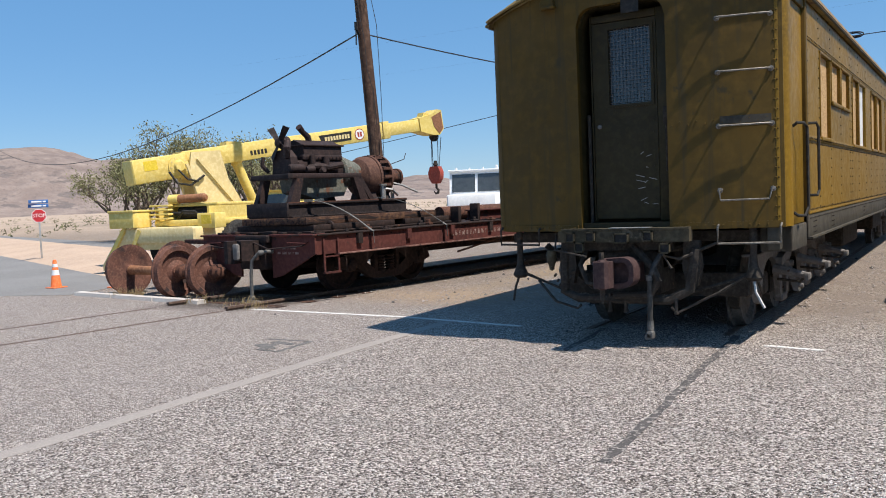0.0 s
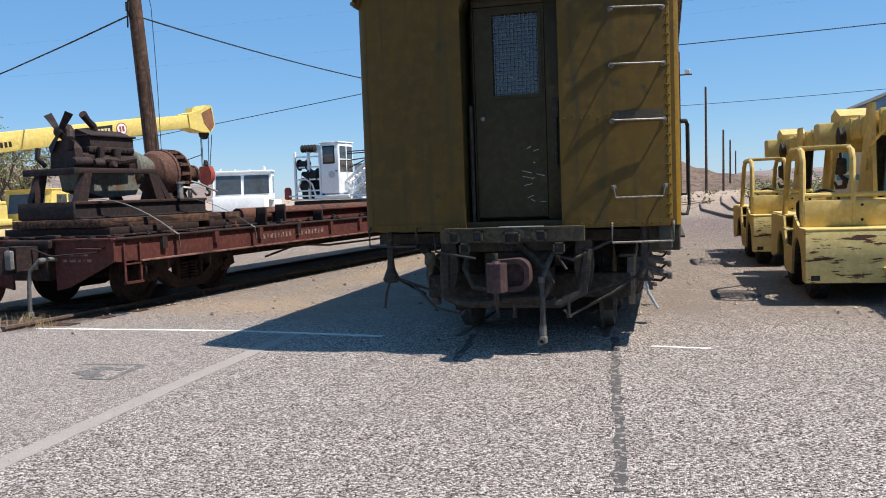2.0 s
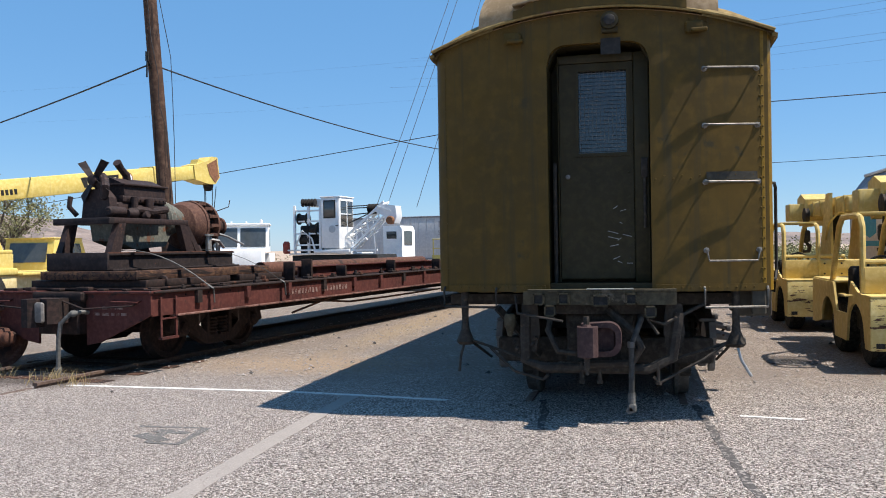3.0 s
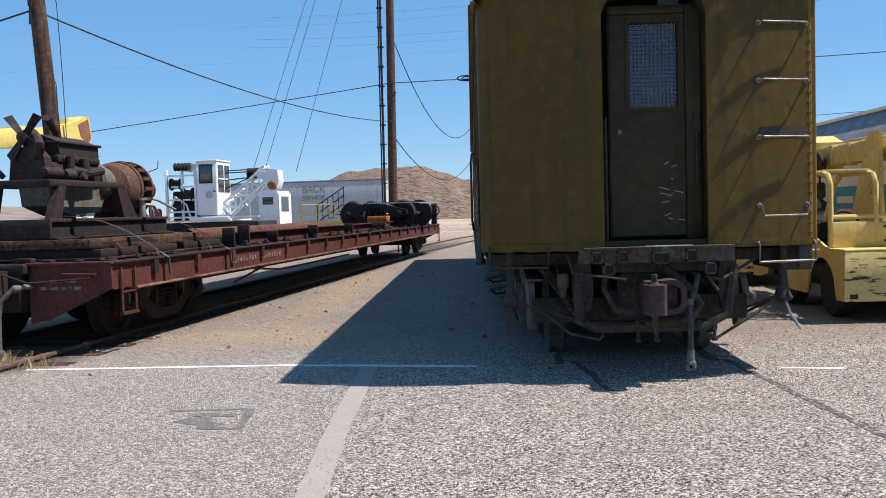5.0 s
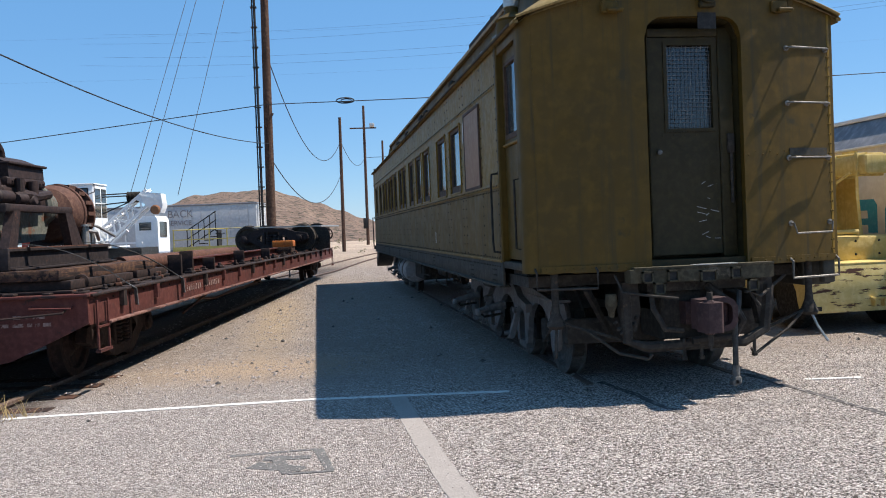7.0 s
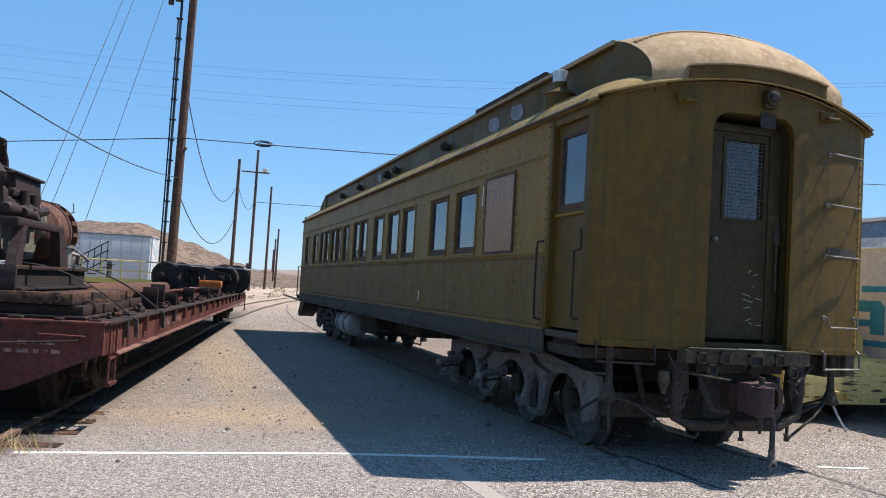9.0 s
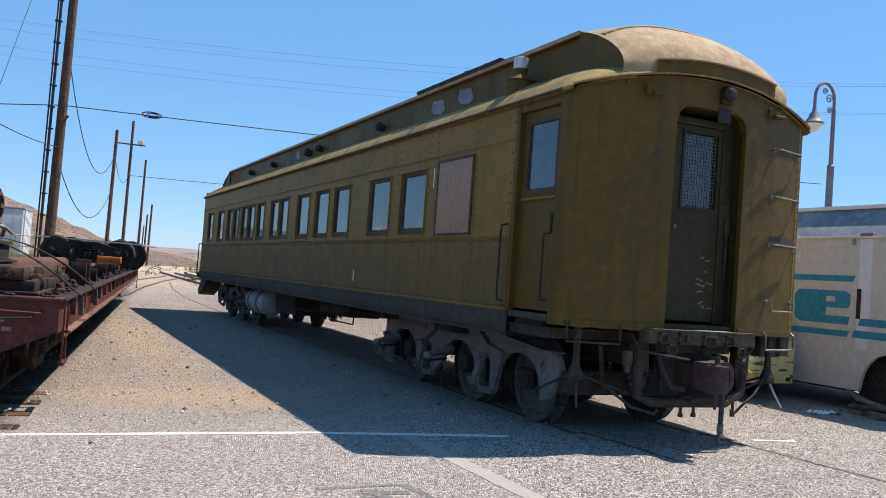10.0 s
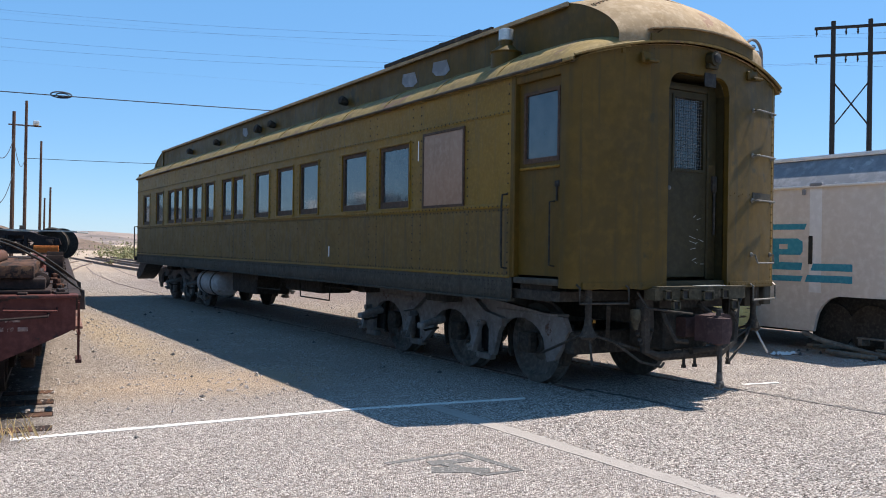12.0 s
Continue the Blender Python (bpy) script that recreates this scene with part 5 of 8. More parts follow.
def six_wheel_truck(yc, flip):
    """Cast three-axle truck; yc is its middle."""
    m = Matrix.Translation((0, yc, 0)) @ Matrix.Diagonal((1, flip, 1, 1))
    R = 0.455
    ax = (-1.46, 0.0, 1.74)
    top = [(-2.30, 0.66), (-2.22, 0.80), (-1.15, 0.90), (-0.72, 0.93), (-0.62, 1.0), (0.62, 1.0), (0.72, 0.93), (1.15, 0.92), (2.36, 0.92), (2.44, 0.84), (2.46, 0.62)]
    cols = (-0.72, 0.92)
    bottom = [(2.46, 0.32), (2.34, 0.27), (2.20, 0.27)]
    for a in ax[::-1]:
        bottom += [(a + 0.45 * math.cos(radians(t)), 0.44 + 0.31 * math.sin(radians(t))) for t in range(0, 181, 20)]
        if a > -1:
            c = cols[0] if a < 0.5 else cols[1]
            bottom += [(a - 0.47, 0.26), (c + 0.12, 0.26), (c + 0.12, 0.56), (c + 0.06, 0.645), (c - 0.06, 0.645), (c - 0.12, 0.56), (c - 0.12, 0.26), (c - 0.22, 0.26)]
    bottom += [(-1.95, 0.30), (-2.08, 0.34), (-2.2, 0.5)]
    tr = part("wheel_truck", G(m).prism([(-0.98, -0.75), (0.98, -0.75), (0.98, -0.5), (0.25, -0.5), (0.25, 0.5), (0.98, 0.5), (0.98, 0.75), (-0.98, 0.75), (-0.98, 0.5), (-0.25, 0.5), (-0.25, -0.5), (-0.98, -0.5)], "z", 0.6, 0.93), "truck_grey", coach, "grey cast six-wheel truck")
    for s in (-1, 1):
        part("side_frame", G(m).prism(top + bottom, "x", s * 0.99, s * 1.05), "truck_grey", tr)
        part("frame_flange", G(m).box(s * 0.90, -2.15, 0.80, s * 1.065, -1.0, 0.83, 0.01), "truck_grey", tr)
        part("frame_flange", G(m).box(s * 0.90, 1.0, 0.80, s * 1.07, 2.4, 0.85, 0.01), "truck_grey", tr)
        part("frame_lip", G(m).box(s * 1.05, -0.62, 0.96, s * 1.09, 0.62, 1.0, 0.01), "truck_grey", tr)
    part("end_beam", G(m).box(-1.02, -2.34, 0.42, 1.02, -2.2, 0.66, 0.02), "grime_iron", tr)
    for a in ax:
        part("axle", G(m).cyl((-0.98, a, R), (0.98, a, R), 0.075, n=12), "grime_iron", tr)
        for s in (-1, 1):
            part("wheel", G(m).lathe(wheel_profile(R, s), (s * 0.683, a, R), (s, 0, 0), 36), "wheel_tread", tr, angle=30)
            g = G(m).box(s * 0.88, a - 0.11, R - 0.10, s * 1.00, a + 0.11, R + 0.13, 0.02)
            part("journal_box", g, "grime_iron", tr)
    for s in (-1, 1):
        for a in (-0.8, 0.8):
            g = G(m)
            for k in range(4):
                g.lathe([(0.075, 0), (0.09, 0.02), (0.09, 0.045), (0.075, 0.06)], (s * 0.88, a, 0.47 + 0.072 * k), (0, 0, 1), 12)
            part("spring", g, "grime_iron", tr)
        # arched equaliser over the middle axle and a diagonal hanger beside each spring
        path = [(-1.2, 0.72), (-0.85, 0.78), (-0.55, 0.96), (-0.15, 1.07), (0.15, 1.07), (0.55, 0.96), (0.85, 0.78), (1.2, 0.72)]
        g = G(m).prism(path + [(a, z - 0.09) for a, z in path[::-1]], "x", s * 1.05, s * 1.12)
        part("equaliser", g, "truck_grey", tr)
        for c in cols + (2.27,):
            # swung hanger links beside each slot, and the tie foot under it
            part("brake_hanger", G(m).hexa([(s * 1.05, c - 0.03, 0.66), (s * 1.10, c - 0.03, 0.66), (s * 1.10, c + 0.05, 0.66), (s * 1.05, c + 0.05, 0.66), (s * 1.15, c - 0.01, 0.30), (s * 1.21, c - 0.01, 0.30), (s * 1.21, c + 0.09, 0.30), (s * 1.15, c + 0.09, 0.30)]), "truck_grey", tr)
            part("hanger_pin", G(m).cyl((s * 1.03, c + 0.01, 0.62), (s * 1.15, c + 0.01, 0.62), 0.035, n=9), "truck_grey", tr)
            part("hanger_pin", G(m).cyl((s * 1.12, c + 0.04, 0.36), (s * 1.25, c + 0.04, 0.36), 0.025, n=8), "truck_grey", tr)
            part("tie_foot", G(m).box(s * 0.96, c - 0.16, 0.20, s * 1.06, c + 0.14, 0.275, 0.015), "truck_grey", tr)
            # black sheet added behind the slot to stand for its dark inside
            part("slot_dark_backing", G(m).box(s * 0.90, c - 0.2, 0.30, s * 0.93, c + 0.2, 0.70), "black_iron", tr)
        for a in ax[1:] if s < 0 else ax:
            part("brake_cylinder", G(m).tube([(s * 1.04, a + 0.22, 0.60), (s * 1.22, a + 0.20, 0.57), (s * 1.40, a + 0.17, 0.53)], [0.06, 0.045, 0.035], 9), "truck_grey", tr)
            part("cylinder_head", G(m).box(s * 1.36, a + 0.10, 0.49, s * 1.42, a + 0.24, 0.565, 0.012), "truck_grey", tr)
            part("push_rod", G(m).tube([(s * 1.06, a + 0.30, 0.48), (s * 1.30, a + 0.24, 0.46), (s * 1.36, a + 0.2, 0.52)], 0.016, 6), "grime_iron", tr)
        for a in ax:
            for q in (-1, 1):
                g = G(m).prism([(a + q * 0.50, 0.70), (a + q * 0.56, 0.70), (a + q * 0.52, 0.28), (a + q * 0.47, 0.24), (a + q * 0.475, 0.5)], "x", s * 0.73, s * 0.83)
                part("brake_shoe", g, "grime_iron", tr)
    return tr


six_wheel_truck(2.90, 1)
six_wheel_truck(16.35, -1)


# ---- flat car and its load ----
flat = thing("flat_car", "rust-red steel flat car standing on its track", "railway wagon", FLAT)
FL, FH = 22.2, 1.42
for k in (0, 1):
    m = Matrix.Identity(4) if k == 0 else Matrix.Translation((0, FL, 0)) @ Matrix.Rotation(math.pi, 4, "Z")
    for s in (-1, 1):
        g = G(m).prism([(s * 0.40, 1.03), (s * FH, 1.03), (s * FH, 0.76), (s * 1.30, 0.70), (s * 0.62, 0.40), (s * 0.40, 0.36)], "y", 0.0, 0.035)
        es = part("end_sill", g, "flatcar_red", flat, "rust-red tapered end plate with faded stencils")
        part("sill_flange", G(m).box(s * 0.38, -0.05, 1.03, s * (FH + 0.02), 0.25, 1.06, 0.006), "flatcar_red", es)
        part("end_grab", G(m).tube([(s * 0.85, 0.0, 0.95), (s * 0.85, -0.06, 0.93), (s * 1.27, -0.06, 0.92), (s * 1.27, 0.0, 0.94)], 0.011, 6), "flatcar_red", es)
        if k == 0 and s > 0:
            for z, x0, x1 in ((0.845, 0.66, 0.74), (0.845, 0.79, 0.81), (0.845, 0.86, 0.98), (0.765, 0.52, 0.61), (0.765, 0.65, 0.76), (0.765, 0.80, 0.85), (0.765, 0.88, 0.93), (0.765, 0.96, 1.04)):
                part("stencil_bar", G(m).box(x0, -0.004, z - 0.018, x1, 0.0, z + 0.018), "marking_ink", es)
        # corner step hanging from the side
        g = G(m)
        x = s * (FH + 0.03)
        for y in (0.16, 0.46):
            g.bar((x, y, 0.98), (x, y, 0.44), 0.035, 0.016, (1, 0, 0))
        g.bar((x, 0.14, 0.45), (x, 0.48, 0.45), 0.05, 0.03).bar((x, 0.16, 0.70), (x, 0.46, 0.70), 0.03, 0.02)
        part("corner_step", g, "flatcar_red", flat)
        part("cut_lever", G(m).tube([(s * 1.2, -0.02, 0.9), (s * 1.2, -0.1, 0.88), (s * 0.5, -0.16, 0.84), (s * 0.2, -0.22, 0.95)], 0.013, 6), "flatcar_dark", flat)
    # draft gear and coupler
    g = G(m).box(-0.34, -0.08, 0.50, 0.34, 0.7, 1.02, 0.02).box(-0.42, -0.10, 0.93, 0.42, 0.1, 1.05, 0.02)
    part("striker", g, "flatcar_dark", flat)
    g = G(m).prism([(-0.12, -0.35), (0.14, -0.40), (0.22, -0.28), (0.2, 0.1), (-0.14, 0.1), (-0.2, -0.2)], "z", 0.66, 0.98)
    g.box(-0.10, 0.0, 0.7, 0.1, -0.3, 0.9)
    cp = part("coupler", g, "flatcar_dark", flat, "black cast coupler")
    part("knuckle", G(m).prism([(-0.2, -0.48), (-0.08, -0.5), (0.0, -0.44), (0.0, -0.3), (-0.16, -0.28), (-0.22, -0.38)], "z", 0.62, 0.98), "flatcar_dark", cp)
    part("knuckle_face", G(m).box(-0.02, -0.46, 0.68, 0.12, -0.40, 0.94, 0.02), "truck_grey", cp)
    g = G(m).tube([(0.42, 0.05, 0.78), (0.44, -0.14, 0.80), (0.36, -0.24, 0.78), (0.24, -0.28, 0.66), (0.2, -0.28, 0.45), (0.19, -0.28, 0.08)], 0.028, 8)
    ah = part("air_hose", g, "pipe_grey", flat, "grey brake hose hanging to the ground")
    part("hose_joint", G(m).lathe([(0.036, 0), (0.045, 0.02), (0.04, 0.06), (0.03, 0.09)], (0.36, -0.24, 0.78), (0.5, 0.6, 0.1), 10).box(0.15, -0.32, 0.03, 0.23, -0.24, 0.1, 0.012), "pipe_grey", ah)
# side sills with flange, stake pockets, deck
for s in (-1, 1):
    g = G().box(s * (FH - 0.02), 0.03, 0.74, s * FH, FL - 0.03, 1.03)
    ss = part("side_sill", g, "flatcar_red", flat, "long rust-red side sill")
    part("lower_flange", G().box(s * (FH - 0.06), 0.45, 0.715, s * (FH + 0.07), FL - 0.45, 0.74, 0.005), "flatcar_edge", ss, "sun-bleached pinkish flange edge")
    part("upper_flange", G().box(s * (FH - 0.06), 0.03, 1.03, s * (FH + 0.045), FL - 0.03, 1.055, 0.005), "flatcar_dark", ss)
    for i in range(18):
        y = 0.95 + i * 1.19
        prof = [(FH, y - 0.06), (FH + 0.05, y - 0.05), (FH + 0.05, y + 0.05), (FH, y + 0.06)]
        part("stake_pocket", G().prism([(s * p_[0], p_[1]) for p_ in prof], "z", 0.86, 1.03), "flatcar_red" if i % 3 else "flatcar_dark", ss)
    for i in range(41):
        y = 0.7 + i * 0.51
        part("sill_bolt", G().lathe([(0.018, 0), (0.013, 0.012)], (s * FH, y, 0.985), (s, 0, 0), 6), "flatcar_dark", ss)
    if s > 0:
        y = 3.35
        for w in (0.10, 0.14, 0.08, 0.16, 0.12, 0.09, 0.2, 0.13, 0.15, 0.1, 0.3, 0.12, 0.18, 0.14, 0.1, 0.16, 0.1, 0.2):
            part("stencil_bar", G().box(FH, y, 0.83, FH + 0.004, y + w * 0.45, 0.915), "marking_ink", ss)
            y += w * 0.45 + 0.055
# iron cleats, lugs and scraps left along the deck edges
rnd = random.Random(17)
for i in range(37):
    y = 0.18 + i * 0.58 + rnd.uniform(-0.18, 0.18)
    w, d, h = rnd.uniform(0.05, 0.13), rnd.uniform(0.06, 0.24), rnd.uniform(0.03, 0.10)
    x = FH - 0.16 + rnd.uniform(-0.05, 0.06)
    part("cleat", G(Matrix.Translation((x, y, 1.055)) @ Matrix.Rotation(rnd.uniform(-0.4, 0.4), 4, "Z")).box(-w / 2, -d / 2, 0.0, w / 2, d / 2, h * 0.5, 0.008).box(-w * 0.25, -d * 0.3, h * 0.45, w * 0.25, d * 0.2, h, 0.006), ("flatcar_dark", "skid_black", "rust_plate")[i % 3], flat)
for i in range(6):
    x = -1.1 + 0.42 * i + rnd.uniform(-0.08, 0.08)
    part("cleat", G().box(x, 0.02, 1.058, x + rnd.uniform(0.08, 0.26), 0.12, 1.058 + rnd.uniform(0.02, 0.06), 0.008), "flatcar_dark", flat)
g = G()
for i in range(45):
    y = 0.06 + i * 0.491
    g.box(-FH + 0.06, y, 1.01, FH - 0.06, y + 0.475, 1.05 + 0.004 * ((i * 7) % 3), 0.006)
tagged(part("deck", g, "flatcar_dark", flat, "dark worn plank deck"), kind="stuff")
part("centre_sill", G().prism([(0.2, 0.66), (4.0, 0.5), (FL - 4.0, 0.5), (FL - 0.2, 0.66), (FL - 0.2, 1.0), (0.2, 1.0)], "x", -0.3, 0.3), "flatcar_dark", flat)
for i in range(9):
    y = 3.9 + i * 1.75
    part("cross_bearer", G().prism([(-FH + 0.06, 0.98), (FH - 0.06, 0.98), (FH - 0.06, 0.88), (0.35, 0.58), (-0.35, 0.58), (-FH + 0.06, 0.88)], "y", y, y + 0.05), "flatcar_dark", flat)
part("brake_rod", G().tube([(1.25, 3.9, 0.72), (1.2, 6.0, 0.55), (0.9, 8.5, 0.5), (0.8, 12, 0.5)], 0.02, 6).tube([(FH - 0.08, 3.6, 0.52), (FH - 0.08, 5.6, 0.78)], 0.018, 6), "rust_plate", flat)


def side_frame_truck(yc, parent, deck_z=0.0, label="two-axle cast freight truck", tilt=0.0, mat="flatcar_dark", wheel_mat="flatcar_dark"):
    R, wb = 0.42, 0.87
    m = Matrix.Translation((0, yc, deck_z)) @ Matrix.Rotation(tilt, 4, "Z")
    top = [(-1.15, 0.40), (-1.10, 0.56), (-0.75, 0.62), (-0.35, 0.74), (0.35, 0.74), (0.75, 0.62), (1.10, 0.56), (1.15, 0.40)]
    bottom = [(0.95, 0.34), (0.72, 0.36), (0.45, 0.20), (0.30, 0.14), (-0.30, 0.14), (-0.45, 0.20), (-0.72, 0.36), (-0.95, 0.34)]
    outer = top + bottom
    hole = [(-0.24, 0.24), (0.24, 0.24), (0.24, 0.62), (-0.24, 0.62)]
    hole = [(-0.5, 0.44), (-0.26, 0.60), (-0.24, 0.63), (0.24, 0.63), (0.26, 0.60), (0.5, 0.44), (0.24, 0.26), (-0.24, 0.26)]
    tr = part("wheel_truck", G(m).box(-0.93, -0.2, 0.46, 0.93, 0.2, 0.72, 0.03), mat, parent, label)
    for s in (-1, 1):
        ring = outer + [outer[0]] + [hole[0]] + hole[::-1]
        part("side_frame", G(m).prism(ring, "x", s * 0.93, s * 1.05), mat, tr)
        for q in (-0.27, 0.27):
            part("column", G(m).box(s * 0.94, q - 0.04, 0.26, s * 1.06, q + 0.04, 0.62, 0.01), mat, tr)
    for a in (-wb, wb):
        part("axle", G(m).cyl((-1.0, a, R), (1.0, a, R), 0.07, n=12), mat, tr)
        for s in (-1, 1):
            part("wheel", G(m).lathe(wheel_profile(R, s), (s * 0.683, a, R), (s, 0, 0), 32), wheel_mat, tr, angle=30)
            part("bearing_cap", G(m).box(s * 0.95, a - 0.11, R - 0.11, s * 1.07, a + 0.11, R + 0.12, 0.02).lathe([(0.09, 0), (0.09, 0.05), (0.05, 0.07)], (s * 1.06, a, R), (s, 0, 0), 14), mat, tr)
    for s in (-1, 1):
        g = G(m)
        for q in (-0.12, 0.12):
            for k in range(6):
                g.lathe([(0.07, 0), (0.088, 0.015), (0.088, 0.03), (0.07, 0.045)], (s * 1.0, q, 0.25 + 0.048 * k), (0, 0, 1), 10)
        part("spring", g, mat, tr)
    return tr


side_frame_truck(1.98, flat, 0.065)
side_frame_truck(FL - 1.98, flat, 0.065)

# engine and pump unit on its skid
pump = thing("engine_pump_unit", "rusty engine and pump on a black steel skid", "machine", FLAT)
SK0, SK1, SW = 0.28, 3.2, 0.50
g = G().box(-SW, SK0, 1.335, -SW + 0.09, SK1, 1.55, 0.01)
for x in (-SW, SW - 0.09):
    part("skid_beam", G().box(x, SK0, 1.33, x + 0.09, SK1, 1.35).box(x + 0.035, SK0, 1.35, x + 0.055, SK1, 1.52).box(x, SK0, 1.52, x + 0.09, SK1, 1.545), "skid_black", pump)
    part("skid_flange", G().box(x + (0.05 if x < 0 else 0.02), SK0 + 0.02, 1.545, x + 0.09, SK1 - 0.02, 1.56), "rust_plate", pump)
for y in (SK0, 1.0, 1.9, SK1 - 0.06):
    part("cross_beam", G().box(-SW + 0.06, y, 1.335, SW - 0.06, y + 0.06, 1.54, 0.008), "skid_black", pump)
part("skid_front_plate", G().box(-SW - 0.02, SK0 - 0.02, 1.32, SW + 0.02, SK0 + 0.02, 1.555, 0.006), "skid_black", pump)
part("support_plate", G().box(-0.56, SK0 + 0.05, 1.31, SW + 0.06, SK1 + 0.05, 1.335, 0.005), "skid_black", pump)
# engine stand: two trestles and rails
for x in (-0.42, 0.42):
    part("stand_rail", G().box(x - 0.05, 0.38, 1.95, x + 0.05, 2.05, 2.03, 0.008), "engine_iron", pump)
    for y, dy in ((0.62, -0.14), (1.92, 0.18)):
        g = G()
        g.hexa([(x - 0.05, y + dy - 0.1, 1.56), (x + 0.05, y + dy - 0.1, 1.56), (x + 0.05, y + dy + 0.1, 1.56), (x - 0.05, y + dy + 0.1, 1.56), (x - 0.05, y - 0.07, 1.96), (x + 0.05, y - 0.07, 1.96), (x + 0.05, y + 0.07, 1.96), (x - 0.05, y + 0.07, 1.96)])
        part("stand_leg", g, "engine_iron", pump)
part("front_cross_rail", G().box(-0.5, 0.36, 1.94, 0.48, 0.46, 2.03, 0.01), "skid_black", pump)
g = G().prism([(0.72, 2.03), (0.78, 1.72), (1.2, 1.60), (1.85, 1.64), (2.0, 1.86), (2.02, 2.03)], "x", -0.2, 0.2)
part("oil_pan", g, "engine_green", pump, "grey-green oil pan")
part("engine_block", G().box(-0.24, 0.78, 1.98, 0.24, 1.86, 2.26, 0.03).box(-0.3, 0.8, 2.05, 0.3, 1.5, 2.16, 0.03), "engine_iron", pump, "brown rusted engine block")
part("cylinder_head", G().box(-0.26, 0.9, 2.26, 0.26, 1.82, 2.36, 0.02).prism([(-0.25, 2.36), (0.25, 2.36), (0.24, 2.52), (0.0, 2.62), (-0.24, 2.52)], "y", 0.92, 1.80).box(-0.28, 0.9, 2.50, 0.28, 1.84, 2.53, 0.008), "engine_iron", pump, "ribbed engine cover")
g = G()
for i in range(10):
    for x in (-0.262, 0.262):
        g.lathe([(0.016, 0), (0.012, 0.012)], (x, 0.98 + 0.085 * i, 2.31), (x, 0, 0), 6)
tagged(part("cover_bolts", g, "engine_iron", pump), kind="stuff")
part("exhaust_stub", G().tube([(0.0, 1.28, 2.58), (0.0, 1.25, 2.68), (0.02, 1.12, 2.76), (0.04, 1.02, 2.84)], [0.055, 0.055, 0.05, 0.06], 10), "engine_iron", pump)
part("manifold", G().tube([(0.30, 0.95, 2.12), (0.34, 1.1, 2.16), (0.33, 1.4, 2.14), (0.34, 1.7, 2.18)], 0.055, 9).cyl((0.31, 1.05, 2.1), (0.31, 1.05, 2.34), 0.05, n=10).cyl((0.32, 1.35, 2.1), (0.32, 1.35, 2.32), 0.06, n=12).lathe([(0.07, 0), (0.08, 0.05), (0.05, 0.1)], (0.31, 1.22, 2.08), (1, 0, 0.2), 12), "engine_iron", pump)
part("starter", G().lathe([(0.05, 0), (0.075, 0.03), (0.075, 0.3), (0.04, 0.33)], (0.28, 0.55, 2.12), (0, 1, 0), 14).lathe([(0.05, 0), (0.06, 0.02), (0.06, 0.16)], (0.36, 0.85, 2.10), (0.1, 1, 0), 12), "engine_iron", pump)
part("timing_case", G().prism([(-0.26, 2.0), (0.26, 2.0), (0.22, 2.32), (0.1, 2.44), (-0.1, 2.44), (-0.22, 2.32)], "y", 0.64, 0.79), "engine_iron", pump)
fan = part("fan_hub", G().lathe([(0.10, 0), (0.10, 0.05), (0.07, 0.06), (0.07, 0.14), (0.03, 0.16)], (-0.02, 0.72, 2.56), (0, -1, 0), 16).cyl((-0.02, 0.72, 2.4), (-0.02, 0.72, 2.6), 0.05, n=10).lathe([(0.10, 0), (0.12, 0.02), (0.10, 0.05), (0.12, 0.08), (0.1, 0.1)], (-0.02, 0.80, 2.56), (0, -1, 0), 18), "engine_iron", pump)
for a in (52, 128, 232, 318):
    c_, s_ = math.cos(radians(a)), math.sin(radians(a))
    pt = lambda r_, t, y: (-0.02 + c_ * r_ - s_ * t, 0.62 + y, 2.56 + s_ * r_ + c_ * t)
    wd = 0.035 if s_ > 0 else 0.085
    L_ = 0.33
    g = G().hexa([pt(0.04, -wd * 0.6, 0.03), pt(0.04, wd * 0.6, -0.03), pt(L_, wd, -0.045), pt(L_, -wd, 0.045), pt(0.04, -wd * 0.6, 0.04), pt(0.04, wd * 0.6, -0.02), pt(L_, wd, -0.035), pt(L_, -wd, 0.055)])
    part("fan_blade", g, "skid_black", fan)
part("water_pipe", G().tube([(0.1, 0.72, 2.32), (0.16, 0.62, 2.34), (0.2, 0.6, 2.46), (0.1, 0.7, 2.56)], 0.06, 9), "engine_iron", pump)
part("water_pipe", G().tube([(-0.3, 0.6, 2.08), (-0.34, 0.5, 2.2), (-0.33, 0.52, 2.34)], 0.035, 8), "engine_iron", pump)
part("bell_housing", G().lathe([(0.26, 0), (0.30, 0.03), (0.29, 0.14), (0.22, 0.38), (0.17, 0.5)], (0, 1.86, 2.05), (0, 1, 0), 24), "engine_green", pump, "pale grey-green bell housing")
vol = part("pump_casing", G().lathe([(0.13, 0), (0.20, 0.05), (0.33, 0.12), (0.38, 0.22), (0.38, 0.34), (0.40, 0.345), (0.40, 0.40)], (0, 2.3, 1.97), (0, 1, 0), 32), "pump_rust", pump, "dark rust-brown round pump casing")
for k in range(16):
    a = 2 * math.pi * k / 16
    part("casing_rib", G().bar((0.385 * math.cos(a), 2.72, 1.97 + 0.385 * math.sin(a)), (0.385 * math.cos(a), 2.92, 1.97 + 0.385 * math.sin(a)), 0.05, 0.05), "pump_rust", vol)
part("casing_ring", G().lathe([(0.30, 0), (0.41, 0.0), (0.41, 0.045), (0.30, 0.045)], (0, 2.92, 1.97), (0, 1, 0), 32, False), "pump_rust", vol)
